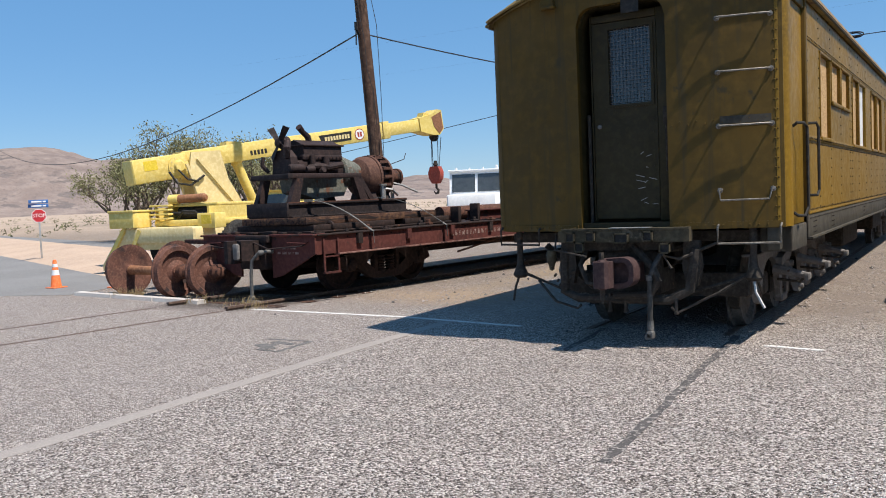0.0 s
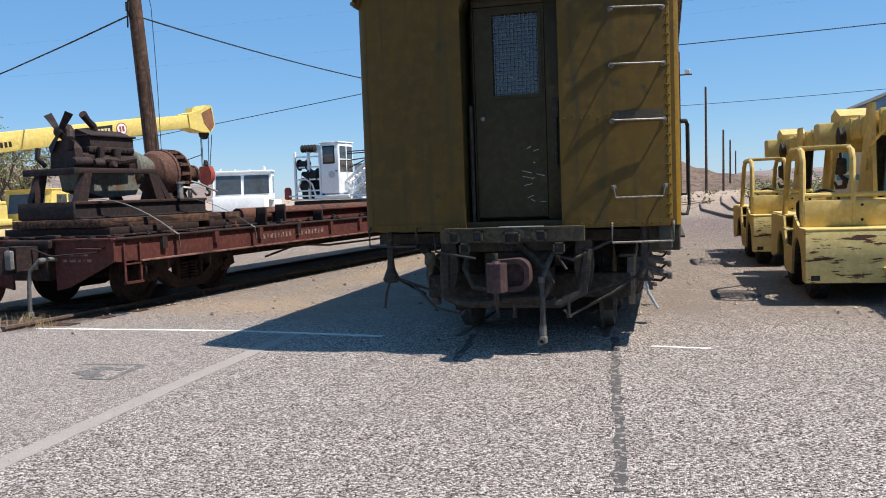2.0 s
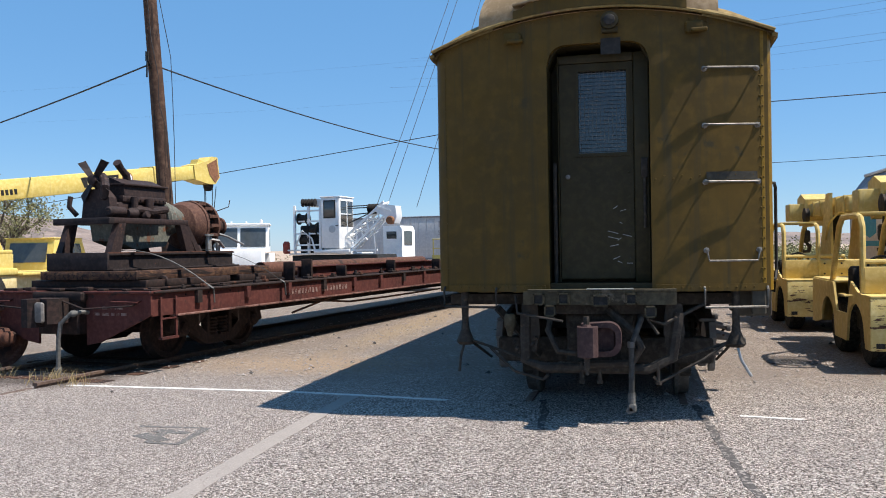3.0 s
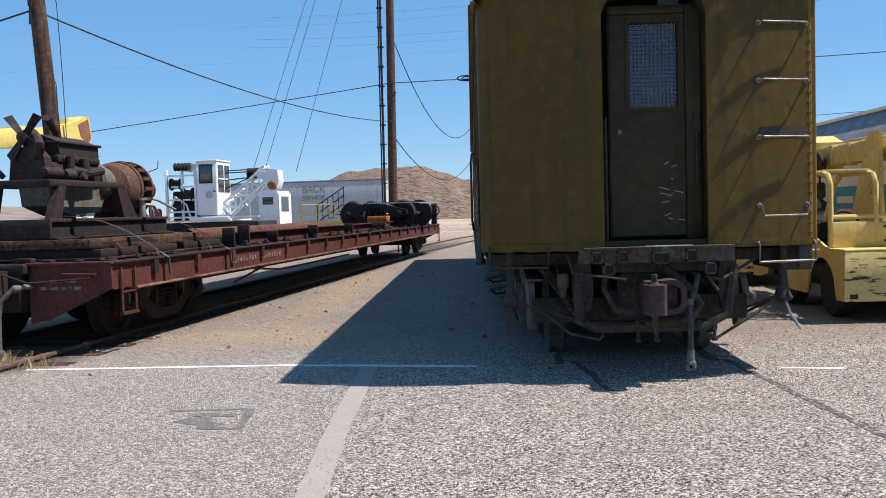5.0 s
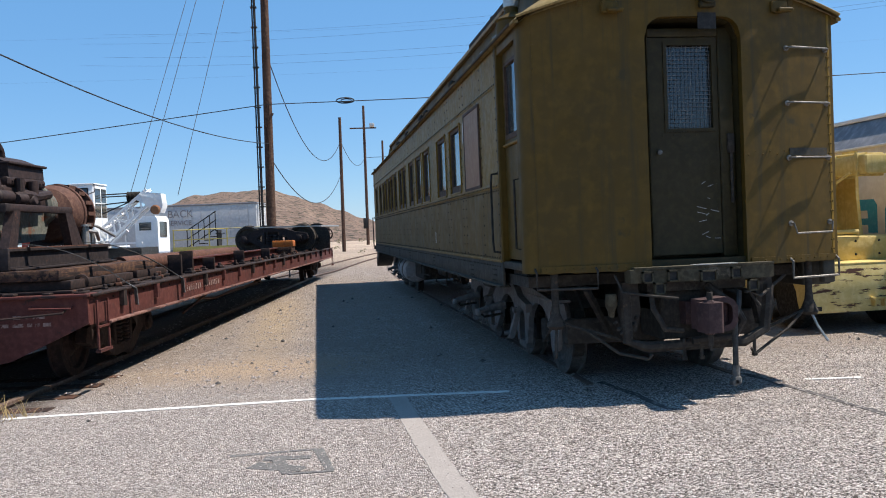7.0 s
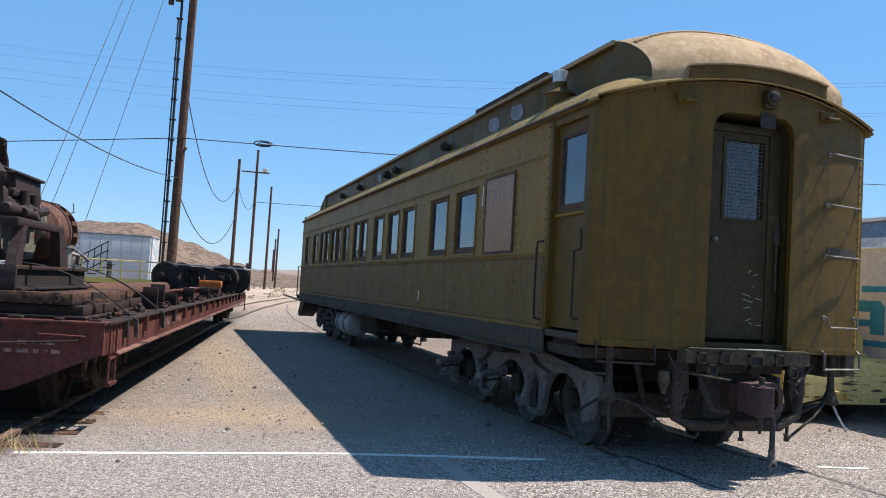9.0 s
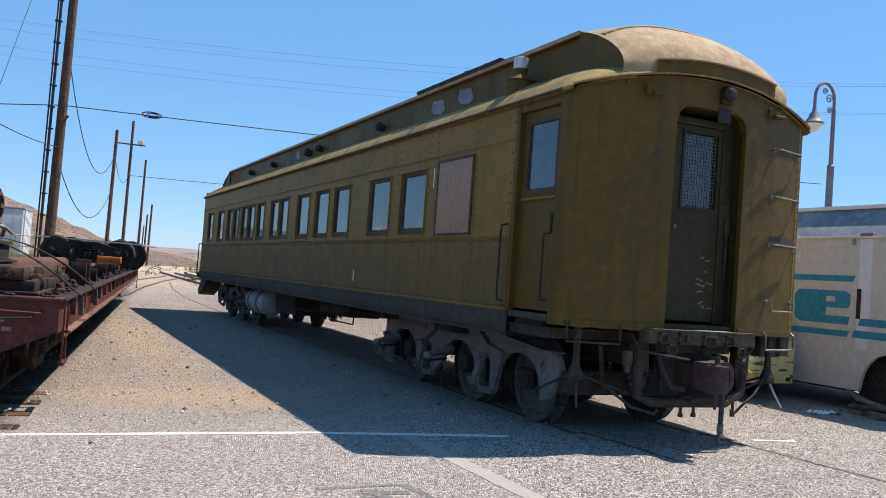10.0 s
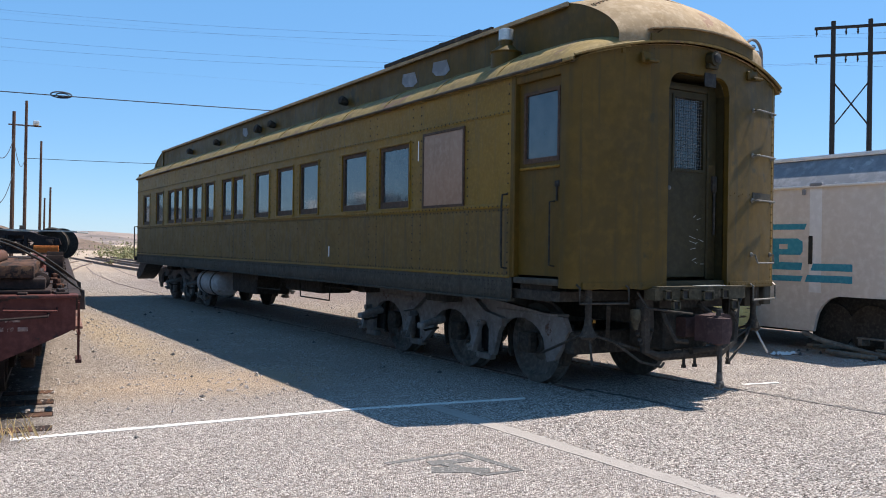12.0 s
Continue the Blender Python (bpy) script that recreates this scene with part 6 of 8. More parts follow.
part("casing_core", G().lathe([(0.33, 0), (0.33, 0.2), (0.25, 0.24), (0.12, 0.28), (0.10, 0.42), (0.15, 0.43), (0.15, 0.52), (0.09, 0.54), (0.08, 0.62)], (0, 2.70, 1.97), (0, 1, 0), 24), "engine_iron", vol)
part("shaft_housing", G().lathe([(0.08, 0), (0.13, 0.02), (0.13, 0.2), (0.16, 0.21), (0.16, 0.26), (0.1, 0.28)], (0, 3.24, 1.97), (0, 1, 0), 18), "rust_plate", vol)
part("pump_foot", G().prism([(-0.3, 1.56), (0.3, 1.56), (0.22, 1.75), (0.12, 1.8), (-0.12, 1.8), (-0.22, 1.75)], "y", 2.5, 2.62).prism([(-0.3, 1.56), (0.3, 1.56), (0.22, 1.75), (-0.22, 1.75)], "y", 2.86, 2.96), "engine_iron", pump)
part("valve_cluster", G().cyl((0.36, 2.7, 1.56), (0.36, 2.7, 1.82), 0.05, n=10).cyl((0.36, 2.95, 1.56), (0.36, 2.95, 1.74), 0.035, n=8).tube([(0.36, 2.7, 1.75), (0.45, 2.85, 1.72), (0.4, 3.05, 1.62)], 0.025, 7).tube([(0.2, 3.1, 1.86), (0.3, 3.3, 1.8), (0.42, 3.6, 1.66)], 0.02, 6).cyl((0.36, 2.7, 1.80), (0.36, 2.7, 1.83), 0.08, n=12), "worn_steel", pump)
part("bent_bar", G().prism([(1.95, 2.0), (2.04, 2.0), (2.36, 1.56), (2.24, 1.56)], "x", 0.38, 0.46), "engine_iron", pump)
part("tie_wire", G().tube([(0.1, 3.2, 2.2), (0.2, 3.5, 2.3), (0.16, 3.6, 2.42)], 0.008, 5), "engine_iron", pump)
# timbers and plates under the skid
for name, x0, y0, z0, x1, y1, z1, mt, lab in (
        ("timber_beam", -0.52, 0.15, 1.20, 1.08, 0.42, 1.31, "old_timber", "split weathered timber beam under the skid"),
        ("timber_beam", 0.72, 0.3, 1.19, 1.06, 3.35, 1.31, "old_timber", "long brown timber beam with splintered ends"),
        ("timber_beam", -0.5, 0.5, 1.19, -0.2, 3.4, 1.31, "old_timber", "long brown timber beam with splintered ends"),
        ("timber_beam", 0.2, 0.5, 1.19, 0.5, 3.6, 1.31, "old_timber", "long brown timber beam with splintered ends")):
    t_ = tagged(part(name, G(Matrix.Translation(((x0 + x1) / 2, (y0 + y1) / 2, 0))).box((x0 - x1) / 2, (y0 - y1) / 2, z0, (x1 - x0) / 2, (y1 - y0) / 2, z1, 0.006), mt), lab, "timber", "timbers on the flat car")
    t_.matrix_basis = FLAT
for i, (x0, y0, x1, y1) in enumerate(((-0.85, 0.12, 1.22, 2.3), (-0.9, 2.35, 1.15, 3.9))):
    p_ = tagged(part("steel_plate", G().box(x0, y0, 1.068 + 0.045 * 0, x1, y1, 1.095, 0.006).box(x0 + 0.1, y0 + 0.1, 1.10, x1 - 0.05, y1 - 0.2, 1.19, 0.004), "flatcar_dark"), "rusty steel plates stacked under the timbers", "steel plate", "plates on the flat car")
    p_.matrix_basis = FLAT
# tie-down straps
for y0, y1 in ((0.72, 1.2), (2.4, 3.1)):
    g = G()
    pts = [(0.1, y0, 1.572), (0.42, y0 + 0.02, 1.59)] + [(0.42 + 1.0 * t, y0 + (y1 - y0) * t, 1.59 - 0.50 * t ** 1.9) for t in (0.14, 0.28, 0.42, 0.56, 0.7, 0.84, 1.0)] + [(1.49, y1 + 0.02, 1.04), (1.5, y1 + 0.03, 0.84)]
    for a, e in zip(pts, pts[1:]):
        g.bar(a, e, 0.075, 0.008)
    st = tagged(part("tie_strap", g, "pipe_grey"), "faded grey webbing strap lashed over the skid", "strap", "straps on the flat car")
    st.matrix_basis = FLAT


def i_beam(x, y0, y1, z, h, w, mat, label, name="steel_beam"):
    g = G().box(x - w / 2, y0, z, x + w / 2, y1, z + 0.02).box(x - 0.012, y0, z + 0.02, x + 0.012, y1, z + h - 0.02).box(x - w / 2, y0, z + h - 0.02, x + w / 2, y1, z + h)
    ob = tagged(part(name, g, mat), label, "steel beam", "beams on the flat car")
    ob.matrix_basis = FLAT
    return ob


i_beam(1.0, 4.4, 10.5, 1.068, 0.2, 0.16, "flatcar_red", "rust-red steel beam lying along the deck")
i_beam(0.75, 10.8, 18.5, 1.068, 0.18, 0.16, "flatcar_red", "rust-red steel beam lying along the deck")
for y, h in ((4.3, 0.34), (5.6, 0.20), (7.9, 0.26), (10.6, 0.24), (3.7, 0.3)):
    ob = tagged(part("stake_bracket", G().box(1.12, y, 1.055, 1.32, y + 0.05, 1.055 + h, 0.008).box(1.12, y, 1.055, 1.15, y + 0.3, 1.055 + h, 0.006), "flatcar_dark"), "black steel stake bracket bolted to the deck edge", "bracket", "brackets on the flat car")
    ob.matrix_basis = FLAT
for x, y0, y1, r_ in ((0.1, 4.6, 12.5, 0.14), (-0.4, 4.4, 10.4, 0.11)):
    ob = tagged(part("steel_pipe", G().lathe([(r_ * 0.86, 0.02), (r_ * 0.86, 0), (r_, 0), (r_, y1 - y0), (r_ * 0.86, y1 - y0)], (x, y0, 1.065 + r_), (0, 1, 0), 20), "rust_plate"), "long rusty steel pipe lying on the deck", "pipe", "pipes on the flat car")
    ob.matrix_basis = FLAT
rnd = random.Random(11)
for i in range(9):
    x, y = rnd.uniform(-1.1, 0.6), rnd.uniform(12.6, 16.4)
    ob = tagged(part("scrap_bar", G(Matrix.Translation((x, y, 1.085 + 0.03 * (i % 2))) @ Matrix.Rotation(rnd.uniform(-0.5, 0.5), 4, "Z")).box(-0.05, -0.5, -0.02, 0.05, 0.5, 0.03, 0.008), "rust_plate"), "short rusty bar scattered on the deck", "scrap metal", "scrap on the flat car")
    ob.matrix_basis = FLAT
br = thing("hand_brake", "black hand-brake stand at the wagon's end", "hand brake", FLAT @ Matrix.Translation((1.28, FL - 0.16, 1.055)))
part("stand", G().prism([(-0.11, 0.0), (0.09, 0.0), (0.15, 0.30), (0.12, 0.72), (-0.05, 0.74), (-0.1, 0.4)], "x", -0.09, 0.09), "flatcar_dark", br)
part("brake_wheel", G().lathe([(0.2, 0), (0.225, 0.015), (0.2, 0.03), (0.18, 0.015)], (0.0, -0.13, 0.5), (0, 1, 0), 20, False).bar((-0.2, -0.12, 0.5), (0.2, -0.12, 0.5), 0.03, 0.02).bar((0, -0.12, 0.3), (0, -0.12, 0.7), 0.03, 0.02), "flatcar_dark", br)
wc = thing("brake_winder", "small iron strap winder on the deck edge", "winder", FLAT @ Matrix.Translation((1.12, 0.62, 1.055)))
part("winder_ring", G().lathe([(0.055, 0), (0.085, 0.01), (0.085, 0.05), (0.055, 0.06)], (0, -0.03, 0.10), (0, 1, 0), 16, False).box(-0.07, -0.03, 0.0, 0.07, 0.03, 0.04, 0.008), "flatcar_dark", wc)
# spare truck loaded at the far end
spare = thing("spare_wheel_truck", "black freight truck loaded on the flat car", "wheel truck", FLAT @ Matrix.Translation((0.32, 18.5, 1.055)) @ Matrix.Rotation(radians(80), 4, "Z"))
side_frame_truck(0.0, spare, 0.0, "", 0.0, "skid_black", "grime_iron")
part("brake_beam", G().box(-0.95, -1.55, 0.72, 0.95, -1.48, 0.77, 0.01).bar((-0.95, -1.5, 0.76), (-0.7, 1.5, 0.80), 0.06, 0.04).bar((0.95, -1.5, 0.76), (0.7, 1.5, 0.80), 0.06, 0.04), "worn_steel", spare)
ob = tagged(part("wood_crate", G().box(-0.28, -0.2, 0, 0.28, 0.2, 0.17, 0.012).box(-0.285, -0.205, 0.05, 0.285, 0.205, 0.06), "orange_box"), "small orange wooden block on the deck", "crate")
ob.matrix_basis = FLAT @ Matrix.Translation((0.95, 14.75, 1.26))
ob = tagged(part("timber_block", G().box(-0.25, -0.3, 0, 0.25, 0.3, 0.205, 0.012), "old_timber"), "dark timber block under the orange crate", "timber")
ob.matrix_basis = FLAT @ Matrix.Translation((0.95, 14.75, 1.055))

# ---- loose wheelsets beside the flat car ----
def wheelset(m, group="wheelsets"):
    ws = thing("wheelset", "rusty pair of railway wheels on an axle", "wheelset", m, group)
    R = 0.445
    part("axle", G().lathe([(0.05, 0), (0.07, 0.02), (0.075, 0.24), (0.10, 0.26), (0.085, 0.5), (0.08, 1.1), (0.085, 1.7), (0.10, 1.94), (0.075, 1.96), (0.07, 2.18), (0.05, 2.2)], (-1.10, 0, R), (1, 0, 0), 16), "rust_orange", ws, "orange-rusted axle")
    for s in (-1, 1):
        part("wheel", G().lathe(wheel_profile(R, s), (s * 0.683, 0, R), (s, 0, 0), 36), "rust_wheel", ws, angle=30)
        part("bearing", G().lathe([(0.13, 0), (0.13, 0.12), (0.09, 0.15), (0.09, 0.24), (0.06, 0.26)], (s * 0.88, 0, R), (s, 0, 0), 18), "rust_plate", ws)
    return ws


wheelset(pose(-12.62, 10.28, 0, 0, 0, -6))
wheelset(pose(-11.78, 10.55, 0, 0, 0, -20))
wheelset(pose(-12.6, 11.35, 0, 0, 0, -8))
ob = tagged(part("steel_channel", G(pose(-11.6, 11.1, 0, 0, 0, -12)).box(-1.3, -0.08, 0.86, 1.2, 0.08, 0.94, 0.01), "rust_plate"), "rusty channel laid across the wheelsets", "steel beam")


def grass_tuft(x, y, k, r_=0.25, seed=1):
    rnd = random.Random(seed)
    g = G()
    for i in range(k):
        a, q = rnd.uniform(0, 6.28), r_ * math.sqrt(rnd.random())
        bx, by = x + q * math.cos(a), y + q * math.sin(a)
        h, dx, dy = rnd.uniform(0.06, 0.2), rnd.uniform(-0.12, 0.12), rnd.uniform(-0.12, 0.12)
        w = 0.004
        g.put([(bx - w, by, 0), (bx + w, by, 0), (bx + dx * 0.5 + w * 0.6, by + dy * 0.5, h * 0.7), (bx + dx * 0.5 - w * 0.6, by + dy * 0.5, h * 0.7), (bx + dx, by + dy, h)], [(0, 1, 2, 3), (3, 2, 4)])
    return tagged(part("dry_grass", g, "dry_grass"), "tuft of dry yellow weeds by the track", "grass", kind="stuff")


grass_tuft(-12.95, 10.0, 160, 0.3, 3)
grass_tuft(-9.55, 9.35, 60, 0.28, 4)
grass_tuft(-9.1, 9.25, 24, 0.2, 5)
grass_tuft(-10.6, 9.6, 60, 0.3, 6)

# ---- yellow mobile crane ----
CR = pose(-16.5, 13.7, 0, 0, 0, 9) @ Matrix.Scale(1.05, 4)
crane = thing("mobile_crane", "yellow truck crane with its boom raised over the yard", "crane", CR)
part("chassis", G().box(-1.0, 0.0, 0.70, 1.0, 8.0, 1.05, 0.04).box(-1.2, 0.1, 0.55, 0.2, 0.6, 0.95, 0.03), "crane_pale", crane, "pale yellow crane chassis")
for y in (1.5, 5.4, 6.9):
    for s in (-1, 1):
        w = part("tyre", G().lathe([(0.32, 0), (0.50, 0.0), (0.57, 0.05), (0.58, 0.16), (0.57, 0.27), (0.50, 0.32), (0.32, 0.32)], (s * 0.85, y, 0.58), (s, 0, 0), 32), "rubber", crane)
        part("rim", G().lathe([(0.33, 0.02), (0.33, 0.26), (0.28, 0.26), (0.24, 0.16), (0.10, 0.15), (0.10, 0.24), (0.06, 0.26)], (s * 0.85, y, 0.58), (s, 0, 0), 24), "crane_yellow", w)
        g = G()
        for k in range(30):
            a = 2 * math.pi * k / 30
            g.bar((s * 0.87, y + 0.585 * math.cos(a), 0.58 + 0.585 * math.sin(a)), (s * 1.02, y + 0.585 * math.cos(a + 0.07), 0.58 + 0.585 * math.sin(a + 0.07)), 0.045, 0.03, (0, math.cos(a), math.sin(a)))
        part("tread", g, "rubber", w)
# rear outriggers, box and engine bay
for s in (-1,):
    g = G().prism([(s * 0.75, 0.95), (s * 1.15, 1.0), (s * 1.75, 0.22), (s * 1.75, 0.08), (s * 1.40, 0.08), (s * 0.75, 0.62)], "y", 0.05, 0.32)
    o_ = part("outrigger", g, "crane_pale", crane, "pale yellow folded outrigger leg")
    part("outrigger_brace", G().bar((s * 0.55, 0.02, 1.0), (s * 0.95, 0.02, 0.3), 0.1, 0.06, (0, 1, 0)).bar((s * 1.0, 0.02, 1.05), (s * 1.55, 0.02, 0.3), 0.09, 0.06, (0, 1, 0)), "crane_yellow", o_)
    part("outrigger_foot", G().lathe([(0.2, 0), (0.2, 0.04), (0.08, 0.07), (0.07, 0.14)], (s * 1.6, 0.18, 0.0), (0, 0, 1), 16), "grime_iron", o_)
tb = part("tool_box", G().box(-1.35, -0.1, 1.06, -0.62, 0.5, 1.42, 0.015), "crane_yellow", crane, "square yellow tool box")
part("box_lid", G().box(-1.37, -0.12, 1.42, -0.60, 0.52, 1.47, 0.012), "crane_yellow", tb)
part("engine_bay", G().box(-0.55, 0.5, 1.06, 1.05, 2.6, 1.20, 0.02).box(-0.5, 0.9, 1.5, 1.0, 2.5, 1.58, 0.02).box(-0.55, 0.55, 1.2, -0.5, 2.5, 1.5).box(0.95, 0.55, 1.2, 1.0, 2.5, 1.5), "crane_yellow", crane)
part("engine", G().box(-0.3, 1.0, 1.2, 0.8, 2.3, 1.5, 0.05).cyl((-0.2, 0.75, 1.35), (0.7, 0.75, 1.3), 0.05, n=9).tube([(0.0, 0.7, 1.25), (0.2, 0.62, 1.4), (0.5, 0.68, 1.38), (0.6, 0.8, 1.22)], 0.03, 7), "black_iron", crane, "black exposed engine")
for z in (1.22, 1.32, 1.42, 1.52):
    part("rear_grille_bar", G().box(-0.62, 0.42, z, -0.05, 0.6, z + 0.045, 0.012), "crane_yellow", crane)
part("muffler", G().lathe([(0.06, 0), (0.10, 0.04), (0.10, 0.9), (0.06, 0.95)], (-0.3, 0.85, 1.68), (1, 0.1, 0.02), 14), "rust_orange", crane, "rusty muffler")
part("exhaust_clamp", G().lathe([(0.115, 0), (0.115, 0.25)], (-0.34, 0.85, 1.68), (1, 0.1, 0.02), 14), "crane_yellow", crane)
part("winch_box", G().box(0.85, 0.3, 1.0, 1.35, 0.7, 1.34, 0.015), "crane_yellow", crane, "yellow control box")
part("caution_plate", G().box(0.98, 0.285, 1.1, 1.24, 0.299, 1.30), "hazard_yellow", crane, "yellow caution plate")
part("deck_plate", G().box(-1.45, 2.6, 1.04, 1.15, 5.2, 1.10, 0.01), "crane_yellow", crane)
# carrier cab
g = G().prism([(5.7, 0.72), (7.5, 0.72), (7.55, 1.2), (7.2, 1.86), (5.85, 1.86), (5.7, 1.25)], "x", -1.15, 0.1)
cb = part("cab", g, "crane_yellow", crane, "bright yellow driver's cab")
part("cab_window", G().prism([(5.98, 1.22), (6.5, 1.22), (6.5, 1.74), (6.05, 1.74)], "x", 0.1, 0.112), "vehicle_glass", cb)
part("cab_window", G().prism([(6.6, 1.22), (7.25, 1.22), (7.08, 1.74), (6.6, 1.74)], "x", 0.1, 0.112), "vehicle_glass", cb)
part("cab_window", G().put([(-1.02, 5.69, 1.28), (-0.06, 5.69, 1.28), (-0.06, 5.81, 1.76), (-1.02, 5.81, 1.76), (-1.02, 5.675, 1.28), (-0.06, 5.675, 1.28), (-0.06, 5.80, 1.76), (-1.02, 5.80, 1.76)], [(0, 1, 2, 3), (4, 5, 6, 7), (0, 1, 5, 4), (1, 2, 6, 5), (2, 3, 7, 6), (3, 0, 4, 7)]), "vehicle_glass", cb)
part("cab_roof", G().box(-1.17, 5.80, 1.86, 0.12, 7.22, 1.89, 0.012), "crane_yellow", cb)
# turret and boom
tm = Matrix.Translation((-1.08, 3.38, 0)) @ Matrix.Rotation(radians(-27), 4, "Z")
tr = part("turret", G(tm).lathe([(0.75, 0), (0.75, 0.12), (0.62, 0.14), (0.62, 0.22)], (0, 0, 1.10), (0, 0, 1), 28).box(-0.6, -1.0, 1.3, 0.6, 0.7, 1.42, 0.02), "crane_yellow", crane)
for s in (-1, 1):
    part("turret_cheek", G(tm).prism([(-0.55, 1.42), (0.75, 1.42), (0.3, 2.2), (0.1, 2.95), (-0.7, 2.9), (-0.75, 2.55)], "x", s * 0.32, s * 0.40), "crane_pale", tr)
    part("cheek_rib", G(tm).bar((s * 0.43, 0.55, 1.45), (s * 0.43, -0.55, 2.75), 0.07, 0.06, (1, 0, 0)).bar((s * 0.43, -0.45, 1.45), (s * 0.43, -0.85, 2.6), 0.07, 0.06, (1, 0, 0)), "crane_pale", tr)
ang = radians(7.8)
bm_ = tm @ Matrix.Translation((-0.05, 0.12, 2.82)) @ Matrix.Rotation(ang, 4, "X")
g = G(bm_).box(-0.27, -1.0, -0.24, 0.27, 5.6, 0.24, 0.02).box(-0.3, 5.5, -0.26, 0.3, 5.75, 0.27, 0.015)
boom = part("boom", g, "crane_yellow", crane, "long yellow telescopic boom")
part("inner_boom", G(bm_).box(-0.22, 5.6, -0.19, 0.22, 7.2, 0.2, 0.015), "crane_yellow", boom)
part("boom_head", G(bm_).prism([(7.0, 0.22), (7.55, 0.30), (7.75, 0.42), (7.95, 0.38), (7.95, -0.22), (7.75, -0.40), (7.45, -0.36), (7.0, -0.2)], "x", -0.26, 0.26).prism([(7.2, 0.2), (7.3, 0.38), (7.5, 0.3)], "x", -0.15, 0.15), "crane_yellow", boom, "yellow boom head with rusty side plates")
part("head_plate", G(bm_).prism([(7.5, 0.2), (7.9, 0.33), (7.92, -0.2), (7.74, -0.36), (7.55, -0.1)], "x", 0.262, 0.272), "rust_orange", boom)
part("head_sheave", G(bm_).lathe([(0.10, 0), (0.17, 0.02), (0.15, 0.06), (0.17, 0.1), (0.1, 0.12)], (-0.06, 7.70, -0.42), (1, 0, 0), 20), "grime_iron", boom)
part("maker_plate", G(bm_).prism([(3.2, 0.13), (4.35, 0.13), (4.30, -0.13), (3.28, -0.13)], "x", 0.27, 0.277), "black_iron", boom, "black name plate with pale bars")
for k in range(9):
    part("plate_bar", G(bm_).box(0.277, 3.38 + 0.1 * k, -0.06, 0.281, 3.45 + 0.1 * k, 0.06), "crane_pale", boom)
part("rating_disc", G(bm_).lathe([(0.17, 0), (0.17, 0.008)], (0.27, 4.62, 0.0), (1, 0, 0), 24), "red_block", boom)
part("rating_centre", G(bm_).lathe([(0.145, 0), (0.145, 0.004)], (0.278, 4.62, 0.0), (1, 0, 0), 24), "sign_white", boom)
part("rating_bar", G(bm_).box(0.283, 4.54, -0.07, 0.286, 4.60, 0.07).box(0.283, 4.63, -0.07, 0.286, 4.70, 0.07), "red_block", boom)
for k in range(5):
    part("stencil_bar", G(bm_).box(0.27, 0.95 + 0.11 * k, -0.13, 0.275, 1.02 + 0.11 * k, 0.0), "black_iron", boom)
g = G(bm_).box(-0.32, -2.35, -0.42, 0.32, -0.9, 0.2, 0.03)
cw = part("counterweight", g, "crane_yellow", boom, "square yellow tail housing")
part("warning_plate", G(bm_).box(0.321, -2.05, -0.12, 0.327, -1.7, 0.12), "hazard_yellow", cw)
part("winch_drum", G(bm_).lathe([(0.2, 0), (0.28, 0.02), (0.28, 0.05), (0.16, 0.08), (0.12, 0.16)], (0.3, -1.15, -0.12), (1, 0, 0), 22), "crane_yellow", cw)
g = G(bm_)
for k in range(10):
    a = 2 * math.pi * k / 10
    g.lathe([(0.025, 0), (0.02, 0.02)], (0.35, -1.15 + 0.22 * math.cos(a), -0.12 + 0.22 * math.sin(a)), (1, 0, 0), 6)
tagged(part("drum_bolts", g, "crane_pale", cw), kind="stuff")
part("hydraulic_line", G(tm).tube([(0.36, -1.3, 2.4), (0.5, -1.15, 2.1), (0.5, -0.8, 2.05), (0.45, -0.4, 2.3)], 0.03, 7).tube([(0.36, -1.1, 2.5), (0.55, -0.9, 2.2), (0.5, -0.6, 2.15)], 0.025, 7), "black_iron", tr)
ram = part("lift_ram", G(tm).lathe([(0.11, 0), (0.13, 0.04), (0.13, 1.25), (0.15, 1.26), (0.15, 1.34)], (0.0, 1.25, 1.45), (0, -0.42, 1), 18), "crane_yellow", crane, "yellow lift cylinder")
part("ram_rod", G(tm).cyl((0.0, 0.72, 2.7), (0.0, 0.6, 3.02), 0.06, n=12), "worn_steel", ram)
part("ram_lug", G(tm).prism([(0.25, 2.7), (0.95, 2.85), (0.85, 3.2), (0.4, 3.2)], "x", -0.2, 0.2), "crane_yellow", ram)
# hook block on its falls
tipw = CR @ bm_ @ Vector((0, 7.72, -0.45))
hk = thing("hook_block", "dull red crane hook block hanging from cables", "hook block", Matrix.Translation((tipw.x, tipw.y, tipw.z - 1.3)))
part("falls", G().tube([(-0.12, 0.02, 1.3), (-0.1, 0, 0.3)], 0.012, 5).tube([(0.12, 0.02, 1.3), (0.1, 0, 0.3)], 0.012, 5).tube([(-0.2, 0.1, 1.3), (-0.14, 0, 0.3)], 0.012, 5).tube([(0.2, 0.1, 1.3), (0.14, 0, 0.3)], 0.012, 5), "wire_black", hk)
part("cheek", G().prism([(-0.1, -0.28), (0.1, -0.28), (0.22, -0.1), (0.24, 0.1), (0.16, 0.3), (-0.16, 0.3), (-0.24, 0.1), (-0.22, -0.1)], "y", -0.12, 0.12), "red_block", hk)
part("hook", G().tube([(0, 0, -0.28), (0, 0, -0.42), (0.08, 0, -0.5), (0.06, 0, -0.6), (-0.04, 0, -0.62), (-0.1, 0, -0.54)], [0.04, 0.04, 0.045, 0.045, 0.035, 0.015], 8), "grime_iron", hk)
